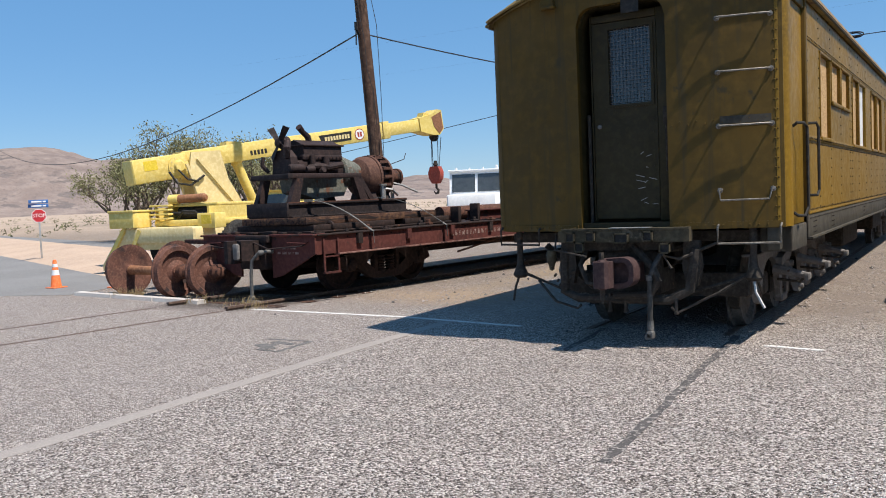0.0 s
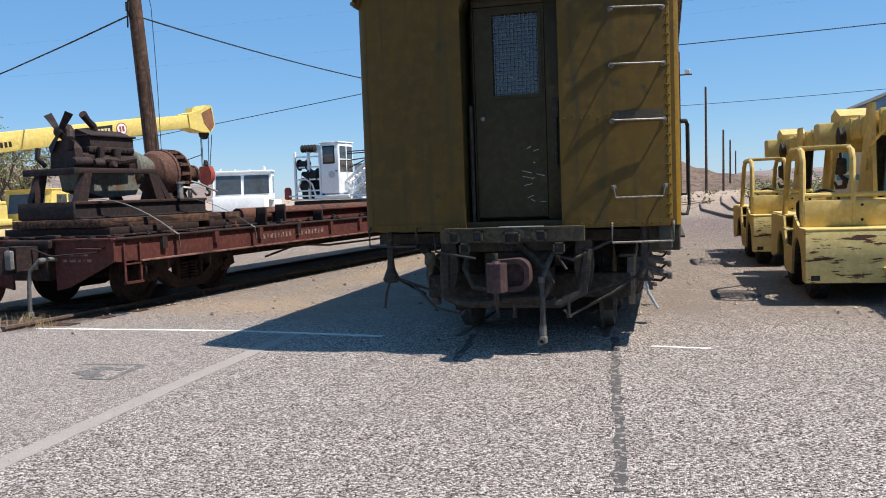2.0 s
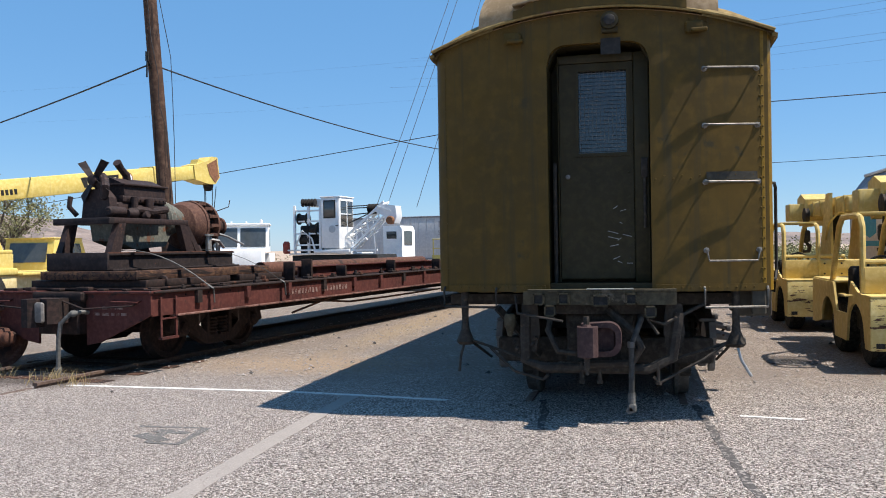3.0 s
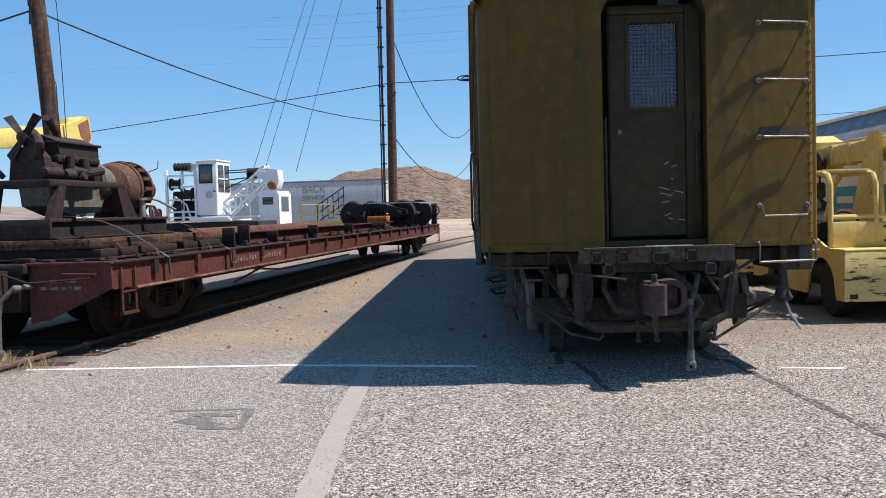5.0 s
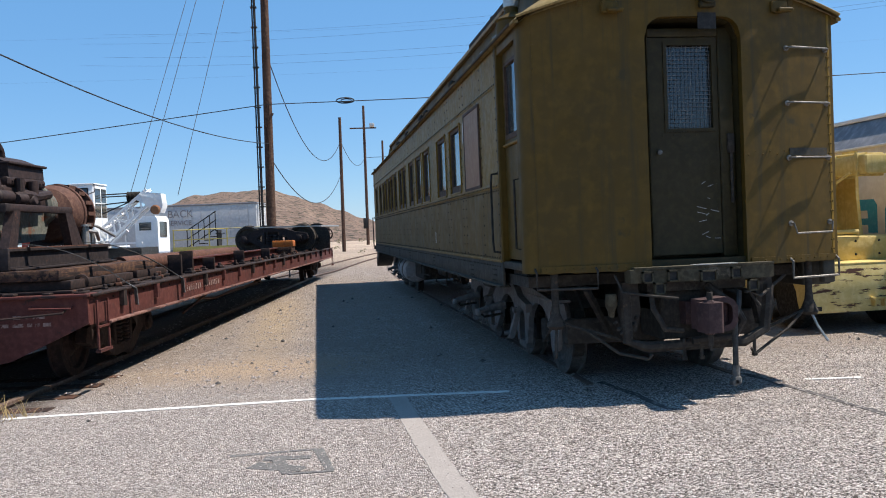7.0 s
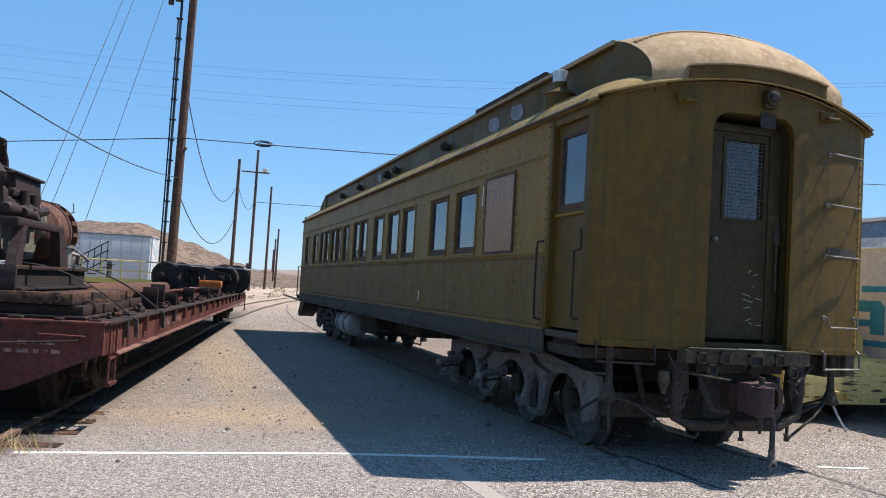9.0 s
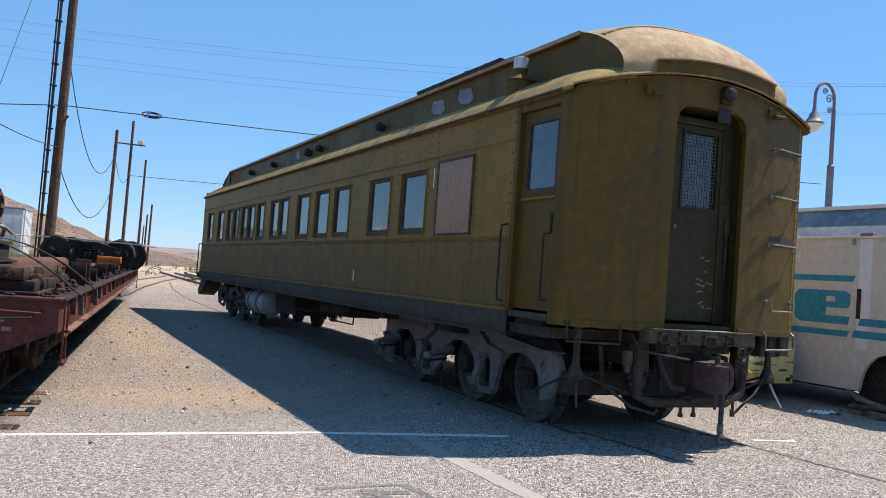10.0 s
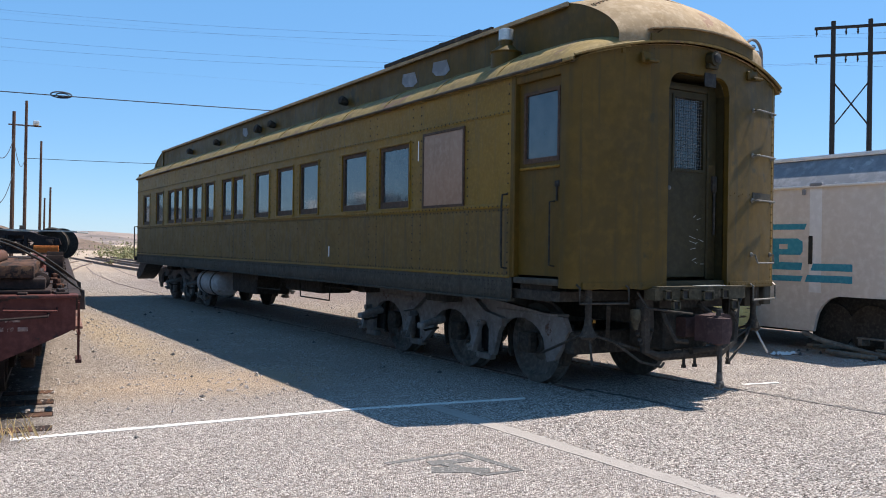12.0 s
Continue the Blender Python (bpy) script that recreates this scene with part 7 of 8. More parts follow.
part("swivel", G().lathe([(0.05, 0), (0.08, 0.05), (0.05, 0.2)], (0, 0, 0.3), (0, 0, 1), 10), "grime_iron", hk)

# ---- cones and signs ----
def cone_at(x, y):
    c = thing("traffic_cone", "orange traffic cone with white collars", "traffic cone", Matrix.Translation((x, y, 0)) @ Matrix.Scale(0.84, 4), "traffic cones")
    part("base", G().box(-0.19, -0.19, 0.0, 0.19, 0.19, 0.03, 0.02), "cone_orange", c)
    part("body", G().lathe([(0.14, 0.03), (0.13, 0.05), (0.045, 0.68), (0.03, 0.7)], (0, 0, 0), (0, 0, 1), 20), "cone_orange", c)
    part("collar", G().lathe([(0.095, 0), (0.077, 0.13)], (0, 0, 0.32), (0, 0, 1), 20, False), "cone_white", c, "white reflective collar")
    part("collar", G().lathe([(0.068, 0), (0.058, 0.08)], (0, 0, 0.52), (0, 0, 1), 20, False), "cone_white", c, "white reflective collar")


cone_at(-16.26, 10.79)
cone_at(-14.75, 11.15)
sg = thing("stop_sign", "red octagonal stop sign below blue street name plates", "road sign", pose(-26.6, 17.2, 0, 0, 0, 57))
part("post", G().box(-0.03, -0.03, 0, 0.03, 0.03, 1.95, 0.008), "galvanised", sg)
octa = [(0.24 * math.cos(radians(22.5 + 45 * k)), 1.50 + 0.24 * math.sin(radians(22.5 + 45 * k))) for k in range(8)]
plate = part("stop_plate", G().prism(octa, "y", -0.05, -0.035), "sign_white", sg)
part("stop_face", G().prism([(x * 0.92, 1.5 + (z - 1.5) * 0.92) for x, z in octa], "y", -0.055, -0.0502), "sign_red", plate)
lettering("STOP", 0.17, "sign_white", plate, pose(0, -0.058, 1.5, 90, 0, 0))
for z, r_ in ((1.83, 0), (1.97, 75)):
    nm = part("street_plate", G(Matrix.Rotation(radians(r_ * 0.2), 4, "Z")).box(-0.31, -0.045, z - 0.06, 0.31, -0.035, z + 0.06, 0.004), "sign_blue", sg, "blue street name plate")
    part("plate_bar", G(Matrix.Rotation(radians(r_ * 0.2), 4, "Z")).box(-0.22, -0.049, z - 0.025, 0.1, -0.0455, z + 0.02).box(0.14, -0.049, z - 0.025, 0.24, -0.0455, z + 0.02), "sign_white", nm)

# ---- trees and scrub ----
def tree_at(x, y, h, spread, seed, name="desert_tree", lean=0.0):
    rnd = random.Random(seed)
    tr = thing(name, "sparse grey-green desert tree with many bare limbs", "tree", Matrix.Translation((x, y, 0)), "trees behind the crane")
    tips, g = [], G()

    def limb(p0, d, ln, r_, depth):
        pts, p_ = [p0], p0
        for k in range(3):
            d = (d + Vector((rnd.uniform(-0.25, 0.25), rnd.uniform(-0.25, 0.25), rnd.uniform(-0.05, 0.18)))).normalized()
            p_ = p_ + d * ln / 3
            pts.append(p_)
        g.tube(pts, [r_, r_ * 0.85, r_ * 0.7, r_ * 0.5], 5 if depth > 1 else 7)
        if depth >= 2:
            tips.extend(pts[1:])
        if depth < 4:
            for k in range(3 if depth < 3 else 2):
                nd = (d + Vector((rnd.uniform(-0.9, 0.9), rnd.uniform(-0.9, 0.9), rnd.uniform(-0.35, 0.5)))).normalized()
                limb(pts[rnd.choice((2, 3))], nd, ln * rnd.uniform(0.6, 0.8), r_ * 0.5, depth + 1)
    for k in range(5):
        a = 6.28 * k / 5 + rnd.uniform(-0.4, 0.4)
        limb(Vector((0.2 * math.cos(a), 0.2 * math.sin(a), 0)), Vector((math.cos(a) * spread * 0.16, math.sin(a) * spread * 0.16, 0.8)).normalized(), h * 0.36, 0.16, 0)
    part("trunk", g, "bark", tr)
    g = G()
    for t_ in tips:
        if rnd.random() < 0.38:
            continue
        for k in range(13):
            c = t_ + Vector((rnd.gauss(0, 0.22), rnd.gauss(0, 0.22), rnd.gauss(0, 0.2)))
            u = Vector((rnd.uniform(-1, 1), rnd.uniform(-1, 1), rnd.uniform(-1, 1))).normalized()
            w = u.orthogonal().normalized()
            s = rnd.uniform(0.022, 0.055)
            g.put([c - u * s * 1.5, c + w * s * 0.6, c + u * s * 1.5, c - w * s * 0.6], [(0, 1, 2, 3)])
    tagged(part("crown", g, "foliage", tr), kind="stuff")
    return tr


tree_at(-33.5, 30.6, 6.4, 4.2, 5)
tree_at(-35.8, 28.4, 5.0, 3.6, 8)
tree_at(-30.0, 31.5, 5.8, 3.5, 12)
g = G()
rnd = random.Random(21)
for i in range(900):
    az = rnd.uniform(-75, 30)
    d_ = rnd.uniform(60, 330)
    if -17 < az < 6 and d_ > 160:
        continue
    x, y = d_ * math.sin(radians(az)), d_ * math.cos(radians(az))
    s = rnd.uniform(0.25, 0.8)
    for k in range(16):
        a = rnd.uniform(0, 6.28)
        q = s * rnd.uniform(0.2, 0.8)
        cx, cy, cz = x + q * math.cos(a), y + q * math.sin(a), rnd.uniform(0.1, 0.75) * s
        u, w = Vector((rnd.uniform(-1, 1), rnd.uniform(-1, 1), rnd.uniform(-0.3, 1))).normalized(), Vector((rnd.uniform(-1, 1), rnd.uniform(-1, 1), rnd.uniform(-1, 1))).normalized()
        c = Vector((cx, cy, cz))
        g.put([c - u * s * 0.22, c + w * s * 0.12, c + u * s * 0.22, c - w * s * 0.12], [(0, 1, 2, 3)])
tagged(part("desert_scrub", g, "scrub"), "low dry desert scrub dotting the plain", "scrub", kind="stuff")
g = G()
for i in range(150):
    az = rnd.uniform(4, 11)
    d_ = rnd.uniform(75, 110)
    x, y = d_ * math.sin(radians(az)), d_ * math.cos(radians(az))
    s = rnd.uniform(0.6, 1.3)
    for k in range(70):
        c = Vector((x + rnd.gauss(0, s * 0.6), y + rnd.gauss(0, s * 0.6), abs(rnd.gauss(0.3, 0.6)) * s))
        u, w = Vector((rnd.uniform(-1, 1), rnd.uniform(-1, 1), rnd.uniform(-0.3, 1))).normalized(), Vector((rnd.uniform(-1, 1), rnd.uniform(-1, 1), rnd.uniform(-1, 1))).normalized()
        g.put([c - u * 0.12, c + w * 0.07, c + u * 0.12, c - w * 0.07], [(0, 1, 2, 3)])
tagged(part("scrub_thicket", g, "foliage"), "thicket of grey-green bushes beyond the tracks", "scrub", kind="stuff")


# ---- utility poles and cables ----
def pole(x, y, h, r_, lean=(0, 0), label="dark weathered timber utility pole", parts=(), group="utility poles", n=12):
    t_ = thing("utility_pole", label, "utility pole", Matrix.Translation((x, y, 0)), group)
    pts = [(lean[0] * k / 6, lean[1] * k / 6, -0.2 + (h + 0.2) * k / 6) for k in range(7)]
    part("mast", G().tube(pts, [r_ * (1 - 0.045 * k) for k in range(7)], n), "pole_timber", t_)
    return t_


p1 = pole(-12.62, 17.55, 12.0, 0.18, (-0.85, 0.0), "tall leaning brown timber pole behind the flat car")
part("insulator_bracket", G().tube([(-0.42, -0.16, 5.62), (-0.42, -0.3, 5.77), (-0.42, -0.32, 5.4)], 0.02, 6), "black_iron", p1)
part("insulator", G().cyl((-0.42, -0.3, 5.76), (-0.42, -0.3, 5.96), 0.04, n=8), "black_iron", p1)
part("down_wire", G().tube([(-0.6, -0.16, 8.5), (-0.30, -0.32, 6.2), (-0.12, -0.36, 5.4), (-0.16, -0.28, 4.8), (0.05, -0.34, 4.2), (0.0, -0.2, 3.4)], 0.008, 5).tube([(-0.4, 0.1, 7.5), (-0.08, 0.1, 5.9), (-0.02, 0.05, 5.0), (0.02, 0.02, 4.0), (0.1, -0.1, 2.6)], 0.008, 5), "wire_black", p1)
p2 = pole(-8.4, 43.0, 19.0, 0.235, (0.25, 0), "tall brown timber pole with riser pipes")
part("riser_pipe", G().tube([(-0.36, -0.25, 0), (-0.3, -0.22, 15)], 0.06, 8), "black_iron", p2)
part("riser_pipe", G().tube([(-0.50, -0.1, 0), (-0.42, -0.1, 13.5)], 0.035, 7), "black_iron", p2)
for k in range(14):
    part("pipe_clamp", G().box(-0.5, -0.32, 2 + 0.95 * k, -0.2, -0.1, 2.05 + 0.95 * k), "black_iron", p2)
part("cable_arm", G().box(-1.1, -0.3, 15.0, 1.2, -0.18, 15.14, 0.01).box(-0.6, -0.45, 14.2, -0.35, -0.2, 14.9, 0.03).box(-0.9, -0.45, 14.0, -0.65, -0.2, 14.6, 0.03), "grime_iron", p2)
part("bracket", G().bar((0.0, -0.3, 6.8), (0.35, -0.5, 7.4), 0.08, 0.08), "pole_timber", p2)
for x, y, h, r_ in ((-4.02, 73, 11.2, 0.16), (4.1, 130.8, 15.3, 0.2), (7.7, 151, 10.2, 0.2), (11.8, 195, 10.5, 0.22), (17, 250, 10, 0.22)):
    pole(x, y, h, r_, (0.1, 0), "slim distant timber pole along the tracks", n=8)
p4 = pole(0.06, 107.7, 17.2, 0.2, (0.1, 0), "distant timber pole with a cross-arm and floodlight", n=8)
part("cross_arm", G().box(-1.7, -0.25, 14.35, 1.6, -0.1, 14.5, 0.01), "pole_timber", p4)
part("floodlight", G().box(0.75, -0.6, 14.5, 1.35, -0.1, 15.0, 0.06), "galvanised", p4)
part("switch_box", G().box(-0.5, -0.45, 2.0, 0.1, -0.2, 3.3, 0.04), "black_iron", p4)


def cable(name, a, e, sag, r_, label, k=24):
    a, e = Vector(a), Vector(e)
    pts = [a.lerp(e, i / k) - Vector((0, 0, 4 * sag * (i / k) * (1 - i / k))) for i in range(k + 1)]
    return tagged(part(name, G().tube(pts, r_, 5), "wire_black"), label, "cable", "overhead cables")


cable("overhead_cable", (-13.05, 17.4, 5.72), (-77, 46, 7.8), 2.3, 0.02, "sagging black overhead cable")
cable("overhead_cable", (-13.05, 17.4, 5.72), (-8.3, 42.8, 6.0), 0.5, 0.018, "sagging black overhead cable")
cable("overhead_cable", (-60, 57, 3.9), (-8.3, 42.7, 7.85), 0.12, 0.022, "long straight black overhead cable")
cable("overhead_cable", (-8.3, 42.7, 7.85), (34, 39, 8.9), 0.2, 0.022, "long straight black overhead cable")
cable("overhead_cable", (-8.3, 42.7, 10.5), (-3.95, 73, 9.2), 3.2, 0.025, "sagging black overhead cable")
cable("overhead_cable", (-8.3, 42.7, 5.4), (-3.95, 73, 6.6), 2.4, 0.025, "sagging black overhead cable")
cable("overhead_cable", (-3.95, 73, 9.3), (0.06, 107.7, 10.8), 1.5, 0.025, "sagging black overhead cable")
cable("overhead_cable", (0.06, 107.7, 10.8), (60, 75, 11.0), 0.6, 0.03, "distant black overhead cable")
for dx in (0.0, 0.45, 1.7):
    cable("guy_cable", (-12.9 + dx, 33.4, 3.2), (-9.2 + dx * 0.8, 43, 21), 0.0, 0.012, "thin taut steel guy cable")
for z in (15, 19.5):
    cable("power_line", (-90, 70 + z, z + 2), (90, 95 - z * 0.5, z + 8), 2.5, 0.003, "faint high power line")
loop = thing("cable_loop", "small coil of cable hung on the overhead line", "cable", Matrix.Translation((-4.6, 42.4, 7.92)))
part("coil", G().tube([(0.42 * math.cos(a), 0, 0.13 * math.sin(a)) for a in [2 * math.pi * k / 20 for k in range(21)]], 0.03, 5), "wire_black", loop)
part("coil_inner", G().tube([(0.05 + 0.25 * math.cos(a), 0.03, 0.08 * math.sin(a)) for a in [2 * math.pi * k / 16 for k in range(17)]], 0.025, 5), "wire_black", loop)

# power-line H frame
hf = thing("pylon", "dark timber H-frame power pylon behind the railcar", "pylon", pose(48.8, 40.3, 0, 0, 0, -50))
for x in (-1.25, 1.25):
    part("leg", G().tube([(x, 0, 0), (x, 0, 18.7)], [0.22, 0.17], 10), "black_iron", hf)
for z in (18.1, 16.05):
    part("cross_arm", G().box(-2.55, -0.2, z, 2.55, 0.0, z + 0.2, 0.02), "black_iron", hf)
for s in (-1, 1):
    part("cross_brace", G().bar((-1.25 * s, -0.1, 14.2), (1.25 * s, -0.1, 10.8), 0.1, 0.1), "black_iron", hf)
for z in (18.1, 16.05):
    for x in (-2.4, -0.4, 0.4, 2.4):
        part("insulator", G().lathe([(0.03, 0), (0.09, 0.05), (0.03, 0.1), (0.09, 0.15), (0.03, 0.2), (0.09, 0.25), (0.02, 0.5)], (x, -0.1, z), (0, 0, -1), 8), "black_iron", hf)
for z, x in ((17.6, -2.4), (17.6, 2.4), (15.55, -2.4), (15.55, 2.4)):
    a = hf.matrix_basis @ Vector((x, -0.1, z))
    cable("power_line", a, (a.x - 75, a.y + 45, z + 3), 2.0, 0.006, "thin power line hung from the pylon")
    cable("power_line", a, (a.x + 40, a.y - 60, z - 1), 2.0, 0.006, "thin power line hung from the pylon")

# lamp post
lp = thing("street_lamp", "grey ornamental street lamp with a scrolled arm", "street lamp", Matrix.Translation((7.08, 15.2, 0)))
part("post", G().lathe([(0.16, 0), (0.16, 0.3), (0.09, 0.5), (0.075, 4.6), (0.085, 4.62), (0.05, 4.66), (0.045, 5.9)], (0, 0, 0), (0, 0, 1), 16), "lamp_grey", lp)
part("arm", G().tube([(0, 0, 5.9)] + [(-0.3 + 0.3 * math.cos(radians(t)), 0, 6.1 + 0.36 * math.sin(radians(t))) for t in range(0, 181, 15)] + [(-0.6, 0, 5.85)], 0.035, 8), "lamp_grey", lp)
for c, r_ in (((-0.16, 6.12), 0.11), ((-0.13, 5.86), 0.08), ((-0.3, 6.27), 0.08)):
    part("scroll", G().tube([(c[0] + r_ * (1 - t / 620) * math.cos(radians(t)), 0, c[1] + r_ * (1 - t / 620) * math.sin(radians(t))) for t in range(0, 541, 30)], 0.014, 6), "lamp_grey", lp)
hd = part("lamp_hood", G().lathe([(0.04, 0), (0.05, 0.1), (0.10, 0.16), (0.12, 0.24), (0.17, 0.30), (0.22, 0.35), (0.22, 0.37)], (-0.6, 0, 5.88), (0, 0, -1), 20), "lamp_grey", lp)
part("globe", G().lathe([(0.175, 0), (0.155, 0.08), (0.085, 0.15), (0.02, 0.18)], (-0.6, 0, 5.5), (0, 0, -1), 20), "lamp_globe", hd, "warm milky glass bowl")

# ---- white vehicles beyond the flat car ----
wt = thing("white_truck", "white heavy truck cab parked beyond the flat car", "truck", pose(-18.45, 32.4, 0, 0, 0, 22))
part("hood", G().box(-1.05, -1.4, 0.6, 1.05, 0.4, 1.62, 0.06), "truck_white", wt)
g = G().prism([(0.3, 1.5), (2.0, 1.5), (2.0, 2.62), (0.55, 2.62)], "x", -1.2, 1.2)
cb = part("cab", g, "truck_white", wt)
part("roof_rail", G().box(-1.25, 0.4, 2.62, 1.25, 2.05, 2.70, 0.02), "truck_white", cb)
for x0, x1 in ((-1.08, -0.06), (0.06, 1.08)):
    part("windscreen", G().put([(x0, 0.335, 1.72), (x1, 0.335, 1.72), (x1, 0.515, 2.5), (x0, 0.515, 2.5), (x0, 0.32, 1.72), (x1, 0.32, 1.72), (x1, 0.5, 2.5), (x0, 0.5, 2.5)], [(0, 1, 2, 3), (4, 5, 6, 7), (0, 1, 5, 4), (1, 2, 6, 5), (2, 3, 7, 6), (3, 0, 4, 7)]), "vehicle_glass", cb)
part("side_window", G().prism([(0.85, 1.75), (1.8, 1.75), (1.8, 2.45), (0.95, 2.45)], "x", 1.2, 1.21), "vehicle_glass", cb)
part("beacon", G().lathe([(0.06, 0), (0.06, 0.12), (0.03, 0.15)], (0.9, 0.6, 2.70), (0, 0, 1), 10), "truck_white", cb)
part("beacon", G().lathe([(0.05, 0), (0.05, 0.1)], (-0.9, 0.6, 2.70), (0, 0, 1), 10), "truck_white", cb)
part("beacon", G().lathe([(0.04, 0), (0.04, 0.08)], (-0.3, 0.5, 2.70), (0, 0, 1), 10), "truck_white", cb)
part("beacon", G().lathe([(0.04, 0), (0.04, 0.08)], (0.3, 0.5, 2.70), (0, 0, 1), 10), "truck_white", cb)
part("body", G().box(-1.2, 2.0, 0.7, 1.2, 7.0, 1.45, 0.04), "truck_white", wt)
for y in (-0.6, 3.6, 5.0):
    for s in (-1, 1):
        part("tyre", G().lathe([(0.3, 0), (0.48, 0), (0.52, 0.05), (0.52, 0.25), (0.48, 0.3), (0.3, 0.3)], (s * 0.85, y, 0.52), (s, 0, 0), 24), "rubber", wt)

wc_ = thing("white_crane", "white lattice-boom crane with a tall operator's cab", "crane", pose(-14.28, 30.85, 0, 0, 0, -7))
part("carrier", G().box(-3.2, 0.0, 0.6, 4.2, 2.3, 1.0, 0.05), "box_grey", wc_)
part("deck", G().box(-1.4, 0.25, 1.0, 2.2, 2.1, 1.36, 0.03), "black_iron", wc_)
part("deck_edge", G().box(-1.45, 0.1, 1.38, 1.2, 2.1, 1.44, 0.02), "truck_white", wc_)
part("cab_step", G().box(-0.3, -0.05, 1.44, 1.2, 0.6, 1.56, 0.02), "truck_white", wc_)
part("deck_rail", G().box(-1.5, 0.0, 1.52, 0.0, 0.06, 1.58).box(0.9, 0.0, 1.50, 2.3, 0.06, 1.56), "truck_white", wc_)
cb = part("cab", G().box(0.0, 0.0, 1.62, 0.78, 1.2, 3.52, 0.03), "truck_white", wc_, "tall white operator's cab")
part("cab_roof", G().box(-0.02, -0.03, 3.52, 0.81, 1.23, 3.57, 0.012), "truck_white", cb)
part("window_rubber", G().box(0.11, -0.012, 2.74, 0.62, -0.002, 3.42, 0.05), "black_iron", cb)
part("cab_window", G().box(0.15, -0.02, 2.79, 0.58, -0.012, 3.37, 0.04), "vehicle_glass", cb)
for y0, y1 in ((0.10, 0.60), (0.68, 1.12)):
    part("side_window", G().box(0.782, y0, 2.42, 0.79, y1, 3.40, 0.01), "vehicle_glass", cb)
part("window_bar", G().box(0.784, 0.10, 2.88, 0.80, 1.12, 2.92), "truck_white", cb)
part("cab_vent", G().lathe([(0.14, 0), (0.14, 0.012)], (0.47, -0.002, 2.33), (0, -1, 0), 18), "box_grey", cb)
part("door_handle", G().box(0.63, -0.03, 2.44, 0.72, -0.004, 2.48), "black_iron", cb)
part("cab_foot", G().prism([(0.05, 1.62), (0.75, 1.62), (0.55, 1.44), (0.2, 1.44)], "y", 0.1, 1.0), "box_grey", cb)
# machinery behind the cab: white frame, black engine, fairlead drums
for x in (-1.22, -0.62, -0.12):
    part("gantry_post", G().box(x, 0.05, 1.42, x + 0.09, 0.14, 3.26, 0.01), "truck_white", wc_)
for z in (1.72, 2.15, 2.62, 3.02):
    part("gantry_rail", G().box(-1.2, 0.06, z, -0.1, 0.12, z + 0.06), "truck_white", wc_)
part("engine", G().box(-1.1, 0.35, 1.42, -0.2, 1.6, 2.5, 0.05), "black_iron", wc_, "dark winch engine")
for x, z, r_ in ((-0.95, 2.75, 0.22), (-0.5, 2.35, 0.26), (-0.85, 1.95, 0.2)):
    part("winch_drum", G().lathe([(r_, 0), (r_, 0.04), (r_ * 0.7, 0.06), (r_ * 0.7, 0.34), (r_, 0.36), (r_, 0.40)], (x - 0.1, 0.2, z), (1, 0, 0), 18), "black_iron", wc_)
part("fuel_line", G().tube([(-1.15, 0.02, 1.6), (-0.8, -0.02, 2.3), (-0.4, 0.0, 2.0), (-0.25, 0.0, 1.5)], 0.035, 6), "truck_white", wc_)
part("gantry_top", G().prism([(-0.9, 3.24), (-0.02, 3.24), (-0.02, 3.46), (-0.25, 3.50), (-0.8, 3.46), (-0.95, 3.34)], "y", 0.2, 1.5), "truck_white", wc_)
for k in range(5):
    part("fairlead", G().lathe([(0.10, 0), (0.15, 0.02), (0.15, 0.05), (0.10, 0.07)], (-0.85 + 0.13 * k, 0.1, 3.36), (1, 0, 0), 14), "black_iron", wc_)
part("red_canister", G().lathe([(0.1, 0), (0.14, 0.05), (0.14, 0.4), (0.08, 0.48)], (-1.55, 0.1, 1.42), (0, 0, 1), 12), "red_block", wc_)
# lattice boom folded up beside the cab
bmx = Matrix.Translation((1.05, 0.75, 1.62)) @ Matrix.Rotation(radians(-40), 4, "Y")
for y in (-0.28, 0.28):
    for z in (0.0, 0.48):
        part("boom_chord", G(bmx).bar((0, y, z), (2.1, y * 0.8, z * 0.85 + 0.05), 0.08, 0.08), "truck_white", wc_)
g = G(bmx)
for k in range(7):
    for y in (-0.27, 0.27):
        g.bar((0.3 * k, y, 0.0 if k % 2 else 0.48), (0.3 * k + 0.3, y, 0.48 if k % 2 else 0.0), 0.05, 0.05)
    g.bar((0.3 * k, -0.27, 0.48), (0.3 * k + 0.3, 0.27, 0.48), 0.045, 0.045)
tagged(part("boom_lacing", g, "truck_white", wc_), kind="stuff")
part("boom_head", G().prism([(1.95, 3.0), (2.2, 3.24), (2.85, 3.16), (2.9, 2.75), (2.8, 2.5), (2.55, 2.55), (2.35, 2.8)], "y", 0.48, 1.02), "truck_white", wc_)
part("head_block", G().lathe([(0.12, 0), (0.16, 0.03), (0.16, 0.2), (0.1, 0.22)], (2.66, 0.36, 2.62), (0, 1, 0), 14), "rust_orange", wc_)
for k in range(5):
    part("boom_sheave", G().lathe([(0.1, 0), (0.19, 0.02), (0.15, 0.04), (0.19, 0.06), (0.1, 0.08)], (1.66 + 0.09 * k, 0.7, 3.08), (1, 0, 0), 16), "black_iron", wc_)
for z0, z1 in ((3.2, 3.22), (3.12, 3.14), (2.86, 2.94), (2.55, 2.95)):
    part("pendant", G().tube([(0.8, 0.7, z0), (1.75, 0.75, z1)], 0.022, 5), "wire_black", wc_)
part("boom_cylinder", G().cyl((1.2, 0.3, 1.5), (1.75, 0.3, 1.95), 0.07, n=10), "box_grey", wc_)
